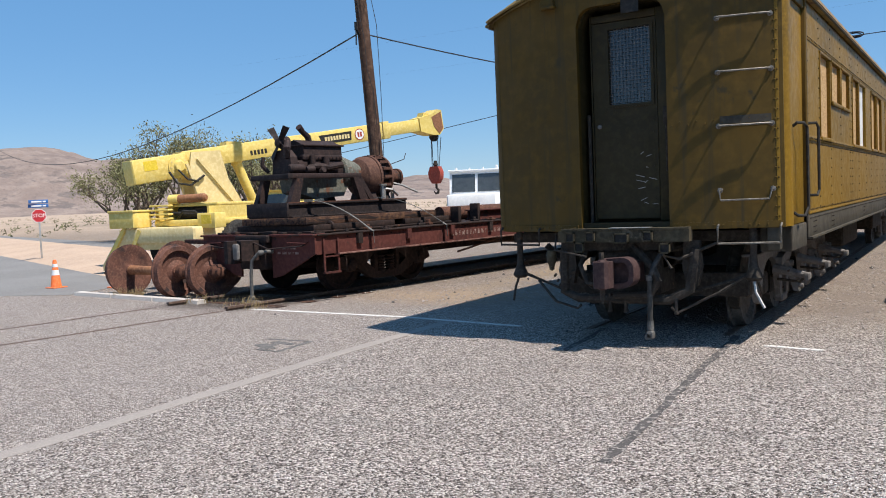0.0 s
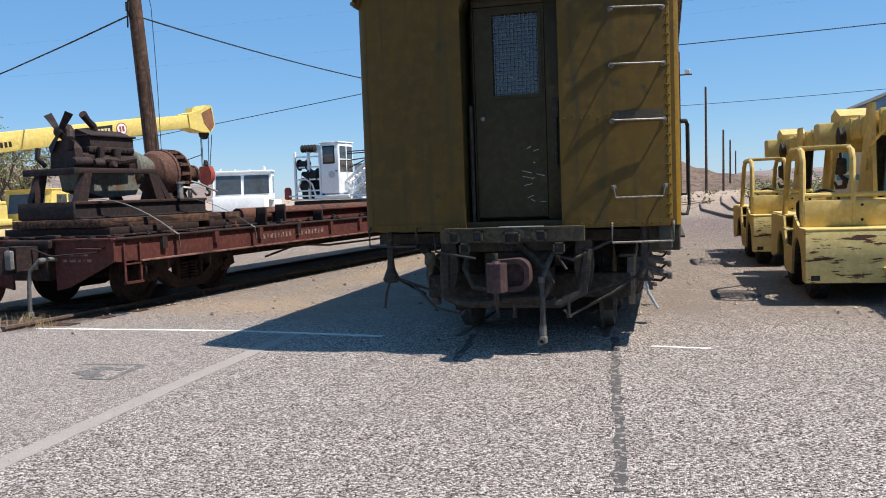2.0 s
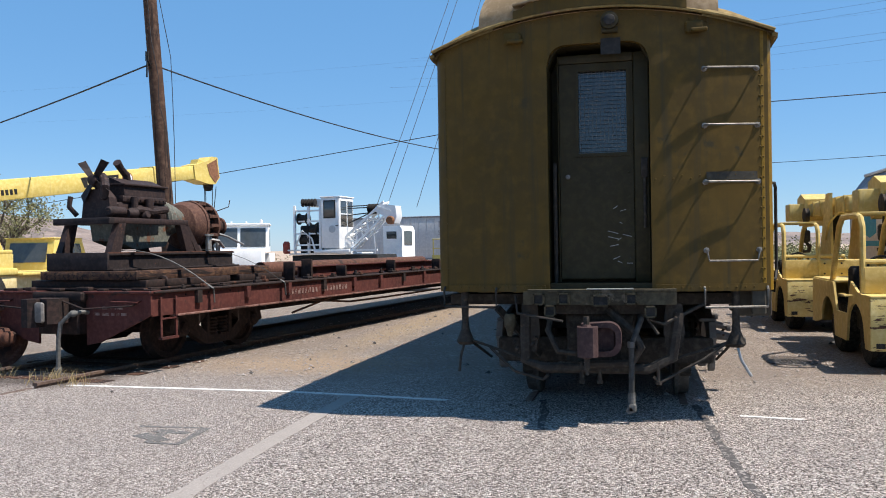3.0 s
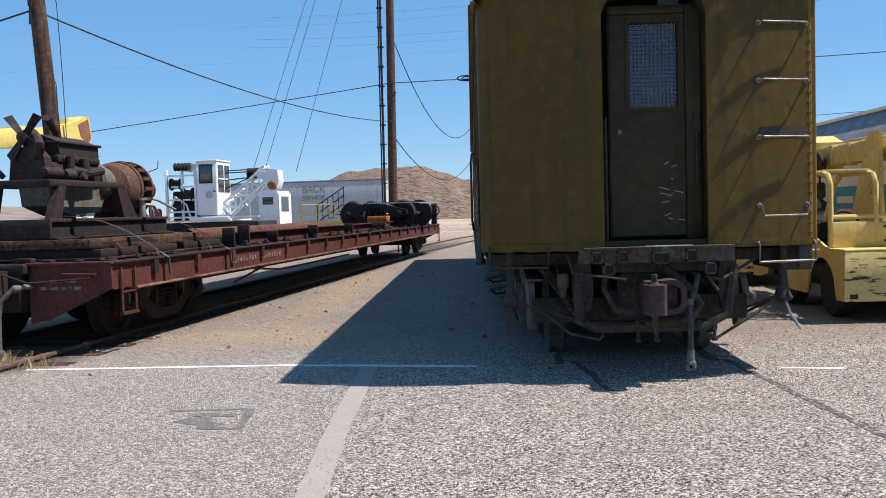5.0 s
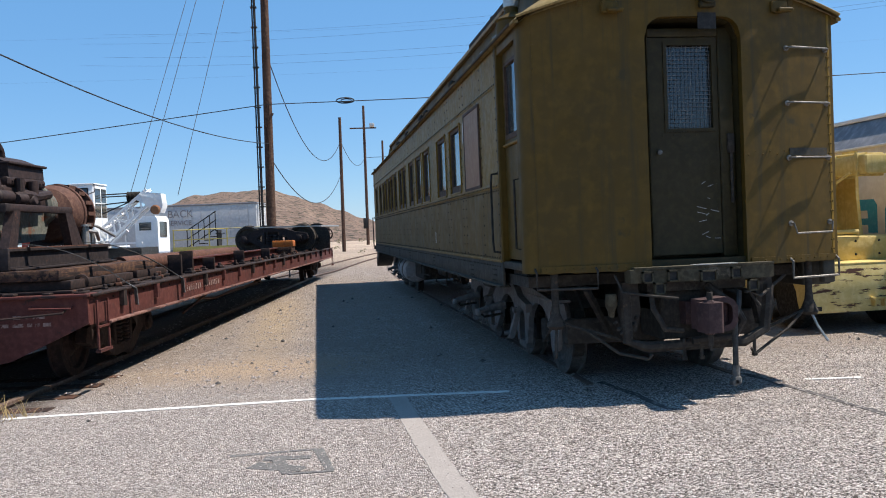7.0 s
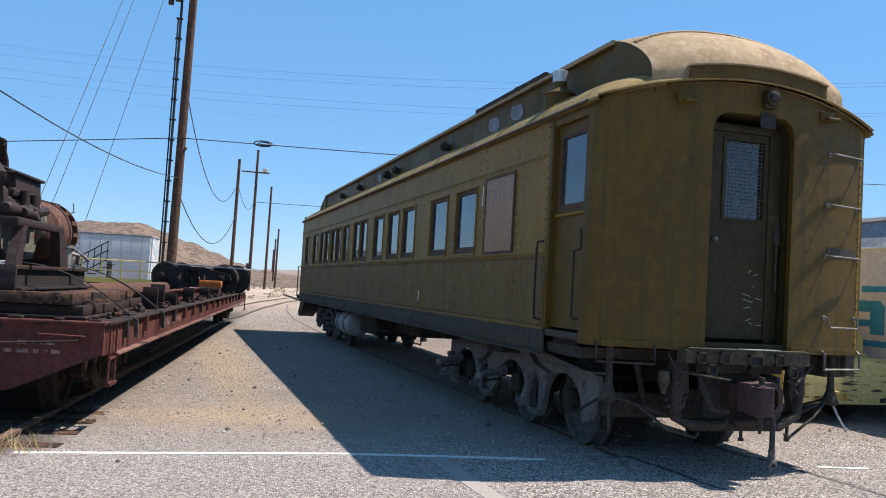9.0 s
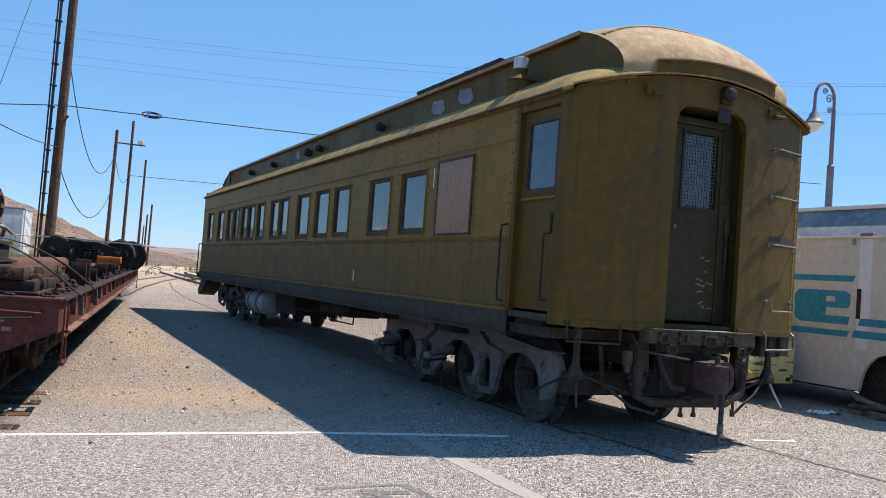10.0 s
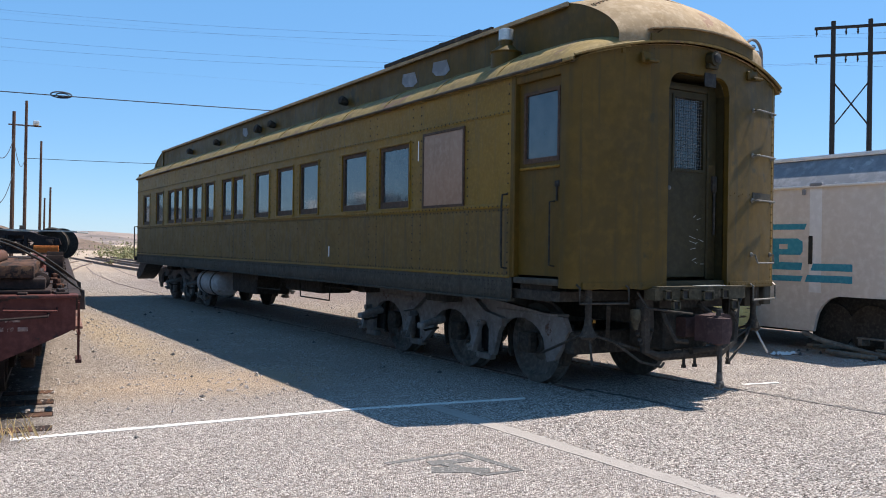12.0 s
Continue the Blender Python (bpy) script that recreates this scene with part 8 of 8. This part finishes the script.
for x in (-2.2, -0.9, 2.2, 3.4):
    part("tyre", G().lathe([(0.3, 0), (0.5, 0), (0.54, 0.05), (0.54, 0.25), (0.5, 0.3), (0.3, 0.3)], (x, 0.2, 0.54), (0, -1, 0), 24), "rubber", wc_)
c2 = thing("white_carrier_cab", "small white carrier cab with rounded windows", "truck", pose(-12.55, 35.4, 0, 0, 0, -9))
b_ = part("cab", G().prism([(-0.42, 0.75), (0.45, 0.75), (0.45, 2.36), (0.36, 2.52), (-0.42, 2.52)], "y", -0.6, 0.7), "truck_white", c2)
part("cab_window", G().box(-0.26, -0.62, 1.98, 0.2, -0.602, 2.28, 0.06), "vehicle_glass", b_)
part("cab_window", G().box(0.452, -0.4, 1.7, 0.465, 0.4, 2.3), "vehicle_glass", b_)
part("cab_base", G().box(-0.6, -0.5, 0.3, 0.6, 0.7, 0.75, 0.04), "black_iron", c2)
part("mirror_bar", G().tube([(-0.75, -0.6, 0.9), (-0.8, -0.7, 2.2), (-0.62, -0.62, 2.3)], 0.025, 6), "truck_white", c2)

# box trailer with faded writing
bt = thing("box_trailer", "long grey ribbed box trailer with faded lettering", "trailer", pose(-9.58, 50.9, 0, 0, 0, -8) @ Matrix.Diagonal((1, 1, 1.06, 1)))
part("box", G().box(-11.5, 0.0, 0.85, 0.0, 2.5, 3.3, 0.03), "box_grey", bt)
for i in range(22):
    x = -11.3 + i * 0.54
    part("side_rib", G().box(x, -0.03, 0.95, x + 0.05, 0.0, 3.25), "box_grey", bt)
for i in range(7):
    y = 0.1 + i * 0.38
    part("end_rib", G().box(0.0, y, 0.9, 0.04, y + 0.08, 3.25), "truck_white", bt)
part("top_rail", G().box(-11.55, -0.05, 3.26, 0.05, 2.55, 3.35, 0.02), "grey_roof_band", bt)
part("bottom_rail", G().box(-11.55, -0.04, 0.8, 0.05, 2.54, 0.92, 0.02), "grey_roof_band", bt)
lettering("BACK", 0.56, "faded_ink", bt, pose(-4.35, -0.035, 2.84, 90, 0, 0), "faded dark lettering")
lettering("SERVICE", 0.38, "faded_ink", bt, pose(-4.4, -0.035, 2.36, 90, 0, 0), "faded dark lettering")
for x in (-1.5, -2.8):
    part("wheel", G().lathe([(0.3, 0), (0.5, 0), (0.5, 0.3), (0.3, 0.3)], (x, 0.4, 0.5), (0, -1, 0), 20), "rubber", bt)
part("landing_leg", G().box(-9.0, 0.3, 0, -8.8, 0.5, 0.95).box(-9.0, 2.0, 0, -8.8, 2.2, 0.95), "black_iron", bt)
# loading platform with yellow rails and dark stairs
pf = thing("loading_platform", "raised platform with yellow safety rails", "platform", pose(-12.0, 44.0, 0, 0, 0, -6))
part("deck", G().box(-1.2, 0, 0.95, 3.2, 1.8, 1.05, 0.02).box(-1.1, 0.1, 0, -1.0, 0.2, 0.95).box(3.0, 0.1, 0, 3.1, 0.2, 0.95), "rail_yellow", pf)
for i in range(6):
    x = -1.15 + 0.86 * i
    part("rail_post", G().box(x - 0.025, 0.0, 1.05, x + 0.025, 0.05, 2.05), "rail_yellow", pf)
for z in (2.03, 1.55):
    part("hand_rail", G().tube([(-1.2, 0.02, z), (3.2, 0.02, z)], 0.025, 6), "rail_yellow", pf)
part("kick_rail", G().box(-1.2, -0.03, 1.05, 3.2, 0.0, 1.2), "rail_yellow", pf)
for s in (0.6, 1.5):
    part("stringer", G().bar((-2.4, s, 0.1), (-1.1, s, 1.05), 0.06, 0.2, (0, 1, 0)), "rail_yellow", pf)
for k in range(5):
    part("tread", G().box(-2.3 + 0.25 * k, 0.6, 0.2 + 0.19 * k, -2.05 + 0.25 * k, 1.5, 0.24 + 0.19 * k), "grime_iron", pf)
stt = thing("steel_stairs", "dark steel stairs with hand rails against the trailer", "stairs", pose(-13.05, 47.5, 0, 0, 0, -6))
for z in (0.0, 0.45, 0.9):
    part("stair_rail", G().bar((0.0, 0.1, 1.1 + z), (1.6, 0.1, 2.1 + z), 0.05, 0.05), "black_iron", stt)
for k in range(6):
    part("stair_post", G().bar((0.05 + 0.3 * k, 0.1, 1.0 + 0.19 * k), (0.05 + 0.3 * k, 0.1, 2.05 + 0.19 * k), 0.04, 0.04, (0, 1, 0)), "black_iron", stt)
    part("tread", G().box(0.05 + 0.3 * k, 0.0, 0.95 + 0.17 * k, 0.34 + 0.3 * k, 0.9, 1.0 + 0.17 * k), "grime_iron", stt)
part("base_frame", G().box(0.0, 0.0, 0.0, 0.08, 0.9, 1.0).box(1.6, 0.0, 0.0, 1.68, 0.9, 2.0), "black_iron", stt)

# ---- yard crane tugs ----
def crane_tug(m, label):
    t_ = thing("crane_tug", label, "yard crane", m, "yellow crane tugs")
    W = 1.80
    # front plate, low deck and flanks with wheel arches
    fp = part("front_plate", G().box(0.0, 0.0, 0.27, W, 0.03, 0.88, 0.008), "tug_chipped", t_, "cream-yellow front plate with chipped rust streaks")
    for x in (0.06, W - 0.16):
        part("plate_hole", G().box(x, -0.003, 0.30, x + 0.1, 0.0, 0.36), "black_iron", fp)
    part("tow_bracket", G().box(0.86, -0.08, 0.33, 0.88, 0.0, 0.43).box(1.0, -0.08, 0.33, 1.02, 0.0, 0.43).box(0.84, -0.06, 0.42, 1.04, 0.0, 0.45), "tug_yellow", fp)
    part("front_deck", G().box(0.0, 0.0, 0.88, W, 0.55, 0.91, 0.008), "tug_yellow", t_)
    part("deck_handle", G().tube([(1.3, 0.15, 0.91), (1.3, 0.15, 0.97), (1.5, 0.15, 0.97), (1.5, 0.15, 0.91)], 0.012, 6), "tug_yellow", t_)
    side = [(0.03, 0.27), (0.03, 0.88), (0.55, 0.92), (0.95, 1.05), (1.15, 0.62), (1.75, 0.62), (1.95, 1.0), (3.35, 1.0), (3.4, 0.35)]
    arches = [(3.15, 0.35)] + [(2.32 + 0.42 * math.cos(radians(a)), 0.42 + 0.36 * math.sin(radians(a))) for a in range(0, 181, 20)] + [(1.86, 0.27), (1.2, 0.27)] + [(0.72 + 0.42 * math.cos(radians(a)), 0.42 + 0.36 * math.sin(radians(a))) for a in range(0, 181, 20)] + [(0.25, 0.27)]
    for x in (0.0, W - 0.03):
        part("flank", G().prism(side + arches, "x", x, x + 0.03), "tug_yellow", t_)
    part("chassis", G().box(0.3, 0.2, 0.35, W - 0.3, 3.35, 0.62, 0.03), "black_iron", t_)
    part("rear_deck", G().box(0.02, 1.95, 0.98, W - 0.02, 3.4, 1.02, 0.01).box(0.02, 3.36, 0.35, W - 0.02, 3.4, 1.0), "tug_yellow", t_)
    hp = part("hood", G().box(0.62, 0.50, 0.91, W, 1.6, 1.23, 0.02), "tug_yellow", t_)
    for x in (0.72, 1.0, 1.35, 1.65):
        for z in (0.99, 1.17):
            part("panel_bolt", G().lathe([(0.018, 0), (0.014, 0.012)], (x, 0.50, z), (0, -1, 0), 7), "black_iron", hp)
    part("dash_panel", G().box(0.05, 0.48, 0.91, 0.60, 0.55, 1.24, 0.015), "tug_yellow", t_)
    # operator's cage
    for x in (0.05, 0.62):
        part("cage_post", G().tube([(x, 0.52, 0.92), (x, 0.52, 1.72), (x, 0.60, 1.84), (x, 0.75, 1.87), (x, 1.55, 1.87), (x, 1.75, 1.75), (x, 2.2, 1.02)], 0.038, 8), "tug_yellow", t_)
    part("cage_bar", G().tube([(0.05, 0.52, 1.30), (0.62, 0.52, 1.30)], 0.03, 8), "tug_yellow", t_)
    part("cage_bar", G().tube([(0.62, 0.52, 1.30), (1.05, 0.52, 1.30), (1.05, 0.52, 1.24)], 0.03, 8), "tug_yellow", t_)
    for k in range(9):
        y = 0.72 + 0.1 * k
        part("roof_slat", G().box(0.03, y, 1.88, 0.64, y + 0.05, 1.915, 0.006), "tug_yellow", t_)
    part("steering_wheel", G().tube([(0.34 + 0.17 * math.cos(a), 0.78 + 0.05 * math.sin(a), 1.24 + 0.12 * math.sin(a)) for a in [2 * math.pi * k / 18 for k in range(19)]], 0.016, 6), "black_iron", t_)
    part("seat", G().box(0.12, 1.15, 0.75, 0.55, 1.6, 0.88, 0.04).box(0.12, 1.52, 0.85, 0.55, 1.64, 1.22, 0.04), "black_iron", t_)
    part("step_bar", G().tube([(-0.04, 0.66, 0.88), (-0.12, 0.66, 0.88), (-0.12, 1.0, 0.88), (-0.04, 1.0, 0.88)], 0.015, 6), "tug_yellow", t_)
    for y in (0.72, 2.32):
        for x, s in ((0.15, -1), (W - 0.15, 1)):
            w = part("tyre", G().lathe([(0.2, 0), (0.34, 0), (0.385, 0.04), (0.385, 0.2), (0.34, 0.24), (0.2, 0.24)], (x - s * 0.22, y, 0.385), (s, 0, 0), 28), "rubber", t_)
            part("rim", G().lathe([(0.21, 0.02), (0.21, 0.20), (0.17, 0.19), (0.14, 0.12), (0.06, 0.12), (0.05, 0.17)], (x - s * 0.22, y, 0.385), (s, 0, 0), 20), "rust_orange", w)
    # mast and boom
    for x in (0.98, 1.5):
        part("mast_cheek", G().prism([(1.1, 1.0), (2.2, 1.0), (1.7, 2.05), (1.5, 2.45), (1.2, 2.45), (1.2, 1.8)], "x", x, x + 0.05), "tug_yellow", t_)
    part("lift_cylinder", G().cyl((1.26, 2.3, 1.05), (1.26, 1.9, 2.1), 0.08, n=12), "black_iron", t_)
    b_ = part("boom", G().box(1.08, 0.35, 2.08, 1.43, 3.6, 2.34, 0.02), "tug_yellow", t_)
    part("boom_head", G().prism([(3.5, 2.0), (4.1, 1.9), (4.3, 2.1), (4.25, 2.5), (3.9, 2.58), (3.5, 2.45)], "x", 1.02, 1.5), "tug_yellow", b_)
    part("boom_box", G().box(0.72, 3.6, 2.0, 1.1, 4.0, 2.36, 0.02), "tug_yellow", b_)
    part("head_sheave", G().lathe([(0.1, 0), (0.16, 0.02), (0.14, 0.06), (0.16, 0.1), (0.1, 0.12)], (0.9, 3.1, 2.1), (1, 0, 0), 18), "grime_iron", b_)
    part("hose_run", G().tube([(1.2, 0.5, 2.36), (1.16, 1.4, 2.37), (1.2, 2.4, 2.36), (1.18, 3.4, 2.37)], 0.02, 6).tube([(1.02, 0.6, 2.1), (0.92, 1.0, 1.9), (0.95, 1.4, 1.6)], 0.02, 6), "tug_yellow", b_)
    for k in range(5):
        part("boom_clamp", G().box(1.05, 0.5 + 0.6 * k, 2.05, 1.46, 0.56 + 0.6 * k, 2.37, 0.01), "tug_yellow", b_)
    part("hook", G().tube([(0.95, 3.1, 2.0), (0.95, 3.1, 1.55), (1.02, 3.1, 1.47), (1.0, 3.1, 1.37), (0.9, 3.1, 1.36), (0.86, 3.1, 1.45)], [0.015, 0.03, 0.045, 0.045, 0.035, 0.015], 8).box(0.87, 3.04, 1.55, 1.03, 3.16, 1.8, 0.03), "grime_iron", t_)
    return t_


tug = crane_tug(Matrix.Translation((0.02, 11.15, 0)), "faded yellow crane tug with chipped rusty front plate")
t2 = copy_thing(tug, pose(-0.1, 16.1, 0, 0, 0, 1.5))
tagged(t2, "faded yellow crane tug parked behind another")

# ---- cream railcar beside the tugs ----
rc = thing("cream_railcar", "cream streamlined railcar with teal stripes and grey roof", "railcar", Matrix.Translation((2.1, 8.72, 0)))
RL, RW = 12.7, 2.6
g = G().prism([(0.2, 0.86), (1.10, 0.86), (1.24, 0.81), (1.36, 0.70), (1.43, 0.58), (1.47, 0.44), (1.50, 0.30), (RL, 0.30), (RL, 2.53), (0.2, 2.53)], "x", 0.0, 0.06)
part("side_wall", g, "cream_body", rc, "cream side wall")
part("side_wall", G().box(RW - 0.06, 0.2, 0.3, RW, RL - 0.05, 2.53), "cream_body", rc)
part("end_wall", G().prism([(0.0, 0.12), (0.02, 0.05), (0.1, 0.0), (RW - 0.1, 0.0), (RW - 0.02, 0.05), (RW, 0.12), (RW, 0.2), (0.0, 0.2)], "z", 0.85, 2.53), "cream_end", rc, "whiter rounded end wall")
part("end_wall", G().box(0, RL - 0.05, 0.3, RW, RL, 2.53), "cream_end", rc)
part("side_band", G().box(-0.003, 1.38, 0.9, 0.0, 1.59, 2.52), "cream_end", rc)
part("gutter", G().box(-0.035, 0.05, 2.53, 0.05, RL, 2.565, 0.008), "cream_end", rc)
part("roof", G().prism([(0.0, 2.56), (0.33, 3.0), (0.45, 3.05), (RW - 0.45, 3.05), (RW - 0.33, 3.0), (RW, 2.56)], "y", 0.1, RL), "grey_roof_band", rc, "mottled grey roof")
part("roof_edge", G().box(0.30, 0.1, 3.0, 0.40, RL, 3.06, 0.01), "cream_end", rc)
part("gutter_bracket", G().box(-0.06, 0.10, 2.44, 0.02, 0.22, 2.58, 0.01).box(-0.04, 1.36, 2.55, 0.08, 1.58, 2.60, 0.008).box(-0.03, 1.66, 2.42, 0.0, 1.72, 2.51, 0.01), "grey_roof_band", rc)
part("vent_slot", G().box(-0.010, 1.53, 1.34, -0.004, 1.60, 1.78), "black_iron", rc)
part("roof_hatch", G().box(0.7, 0.6, 3.05, 1.2, 1.1, 3.1, 0.01).box(0.9, 3.6, 3.05, 1.6, 4.4, 3.12, 0.02), "grey_roof_band", rc)


def teal(name, polys):
    for poly in polys:
        part(name, G().prism(poly, "x", -0.0045, 0.0), "teal_stripe", rc)


teal("stripe", [[(0.86, 1.24), (1.56, 1.24), (1.52, 1.35), (0.86, 1.35)], [(0.86, 1.06), (1.66, 1.06), (1.62, 1.17), (0.86, 1.17)]])
teal("stripe", [[(1.74, 1.06), (9.6, 1.06), (9.6, 1.15), (1.70, 1.15)], [(1.68, 1.88), (3.3, 1.88), (3.3, 1.97), (1.64, 1.97)], [(9.9, 1.45), (12.2, 1.45), (12.2, 1.56), (9.9, 1.56)]])
# block letters reduced to plain solid shapes with their counters
teal("emblem_block", [[(1.71, 1.53), (1.75, 1.48), (2.14, 1.48), (2.14, 1.57), (1.98, 1.57), (1.98, 1.65), (2.14, 1.65), (2.14, 1.74), (1.80, 1.74), (1.71, 1.69)],
                      [(2.14, 1.24), (2.62, 1.24), (2.72, 1.30), (2.74, 1.66), (2.66, 1.74), (2.14, 1.74)], [(1.73, 1.24), (2.14, 1.24), (2.14, 1.36), (1.71, 1.36)]])
for a, e in ((2.84, 3.80), (3.98, 4.75), (4.98, 5.90), (6.05, 6.35), (6.48, 7.98), (8.2, 9.2)):
    w = e - a
    if w < 0.4:
        teal("emblem_block", [[(a, 1.24), (e, 1.24), (e - 0.04, 1.75), (a - 0.04, 1.75)]])
    else:
        teal("emblem_block", [[(a, 1.24), (a + 0.28 * w, 1.24), (a + 0.30 * w, 1.75), (a + 0.10 * w, 1.75), (a, 1.66)], [(a + 0.28 * w, 1.58), (e, 1.58), (e - 0.08 * w, 1.75), (a + 0.30 * w, 1.75)],
                              [(e - 0.26 * w, 1.24), (e, 1.24), (e, 1.58), (e - 0.26 * w, 1.58)], [(a + 0.28 * w, 1.36), (e - 0.26 * w, 1.36), (e - 0.26 * w, 1.46), (a + 0.28 * w, 1.46)]])
teal("emblem_block", [[(11.0, 1.62), (11.5, 1.72), (11.5, 2.15), (10.5, 2.15), (10.5, 1.72)]])
part("underframe", G().box(0.2, 1.8, 0.25, RW - 0.2, RL - 0.4, 0.6, 0.02).box(0.3, 0.3, 0.55, RW - 0.3, 2.0, 0.84), "black_iron", rc)
for y_ in (0.7, 1.35, RL - 1.4, RL - 2.4):
    part("wheel", G().lathe([(0.1, 0), (0.34, 0.02), (0.36, 0.1), (0.1, 0.12)], (0.35, y_, 0.38), (-1, 0, 0), 24), "grime_iron", rc)
g = G()
for i in range(6):
    g.rivet(0.3 + 0.4 * (i % 1), -0.0, 1.1 + 0.25 * i, (0, -1, 0), 0.03)
part("end_bolt", g, "black_iron", rc)
# pallets and planks heaped by the railcar's open arch
for i, (x, y, z, a) in enumerate(((2.75, 8.75, 0.0, 6), (2.7, 8.95, 0.145, -9))):
    pl = thing("wood_pallet", "broken grey wooden pallet under the railcar", "pallet", pose(x, y, z, 0, 0, a), "pallets by the railcar")
    for k in range(3):
        part("runner", G().box(-0.6, -0.5 + 0.46 * k, 0.0, 0.6, -0.42 + 0.46 * k, 0.1, 0.006), "pallet_wood", pl)
    for k in range(6):
        part("slat", G().box(-0.6 + 0.205 * k, -0.52, 0.1, -0.49 + 0.205 * k, 0.52, 0.12, 0.004), "pallet_wood", pl)
for i, (x, y, a, ln, t) in enumerate(((1.95, 9.6, 40, 0.9, 14), (2.3, 9.9, 75, 1.1, 4), (2.0, 9.0, -12, 1.3, 2), (2.2, 10.15, 20, 0.6, 24), (1.75, 9.35, 10, 0.7, 3))):
    tagged(part("loose_plank", G(pose(x, y, 0.03 + ln / 2 * math.sin(radians(t)), t, 0, a)).box(-0.07, -ln / 2, -0.02, 0.07, ln / 2, 0.03, 0.006), "pallet_wood"), "loose dark plank on the gravel", "plank", "planks by the railcar")
tagged(part("plastic_rag", G(pose(1.0, 9.95, 0)).grid(lambda u, v: (0.4 * u, 0.25 * v, 0.005 + 0.07 * abs(noise.noise((u * 4, v * 4, 2)))), 10, 8), "white_board"), "crumpled pale plastic rag on the gravel", "rag")
# drain cover
dc = thing("drain_cover", "round iron drain cover set in the gravel", "drain cover", Matrix.Translation((-0.68, 12.15, 0)))
part("ring", G().lathe([(0.24, 0), (0.31, 0), (0.31, 0.012), (0.24, 0.012)], (0, 0, 0.0), (0, 0, 1), 28, False), "drain_iron", dc)
part("lid", G().lathe([(0.235, 0), (0.235, 0.009)], (0, 0, 0), (0, 0, 1), 28), "drain_iron", dc)
g = G()
for i in range(-4, 5):
    for j in range(-4, 5):
        if math.hypot(i, j) < 4.4:
            g.box(0.05 * i - 0.015, 0.05 * j - 0.015, 0.009, 0.05 * i + 0.015, 0.05 * j + 0.015, 0.015)
part("lid_studs", g, "drain_iron", dc)

# ---- loose stones and clods ----
rnd = random.Random(33)


def stone_field(name, k, area, size, mat, label):
    g = G()
    for i in range(k):
        x, y = area(rnd)
        s = rnd.uniform(*size)
        pts = []
        for q in ((1, 0, 0), (0, 1, 0), (-1, 0, 0), (0, -1, 0), (0, 0, 1), (0, 0, -0.4)):
            pts.append((x + s * q[0] * rnd.uniform(0.6, 1.2), y + s * q[1] * rnd.uniform(0.6, 1.2), s * 0.35 + s * q[2] * rnd.uniform(0.5, 0.8)))
        g.put(pts, [(0, 1, 4), (1, 2, 4), (2, 3, 4), (3, 0, 4), (1, 0, 5), (2, 1, 5), (3, 2, 5), (0, 3, 5)])
    return tagged(part(name, g, mat, angle=20), label, "gravel", kind="stuff")


def near_yard(r):
    return r.uniform(-14, 3.5), r.uniform(1.5, 12)


stone_field("loose_gravel", 26000, near_yard, (0.005, 0.012), "gravel_stone", "loose grey and pink gravel chips")
stone_field("dirt_stones", 5000, lambda r: (r.uniform(-9, 1), r.uniform(9.4, 30)), (0.008, 0.03), "gravel_stone", "small stones scattered over the dirt")
stone_field("dark_clods", 70, lambda r: (r.uniform(-8.5, 2), r.uniform(8.5, 22)), (0.02, 0.05), "tar_fill", "dark clods lying on the dirt")
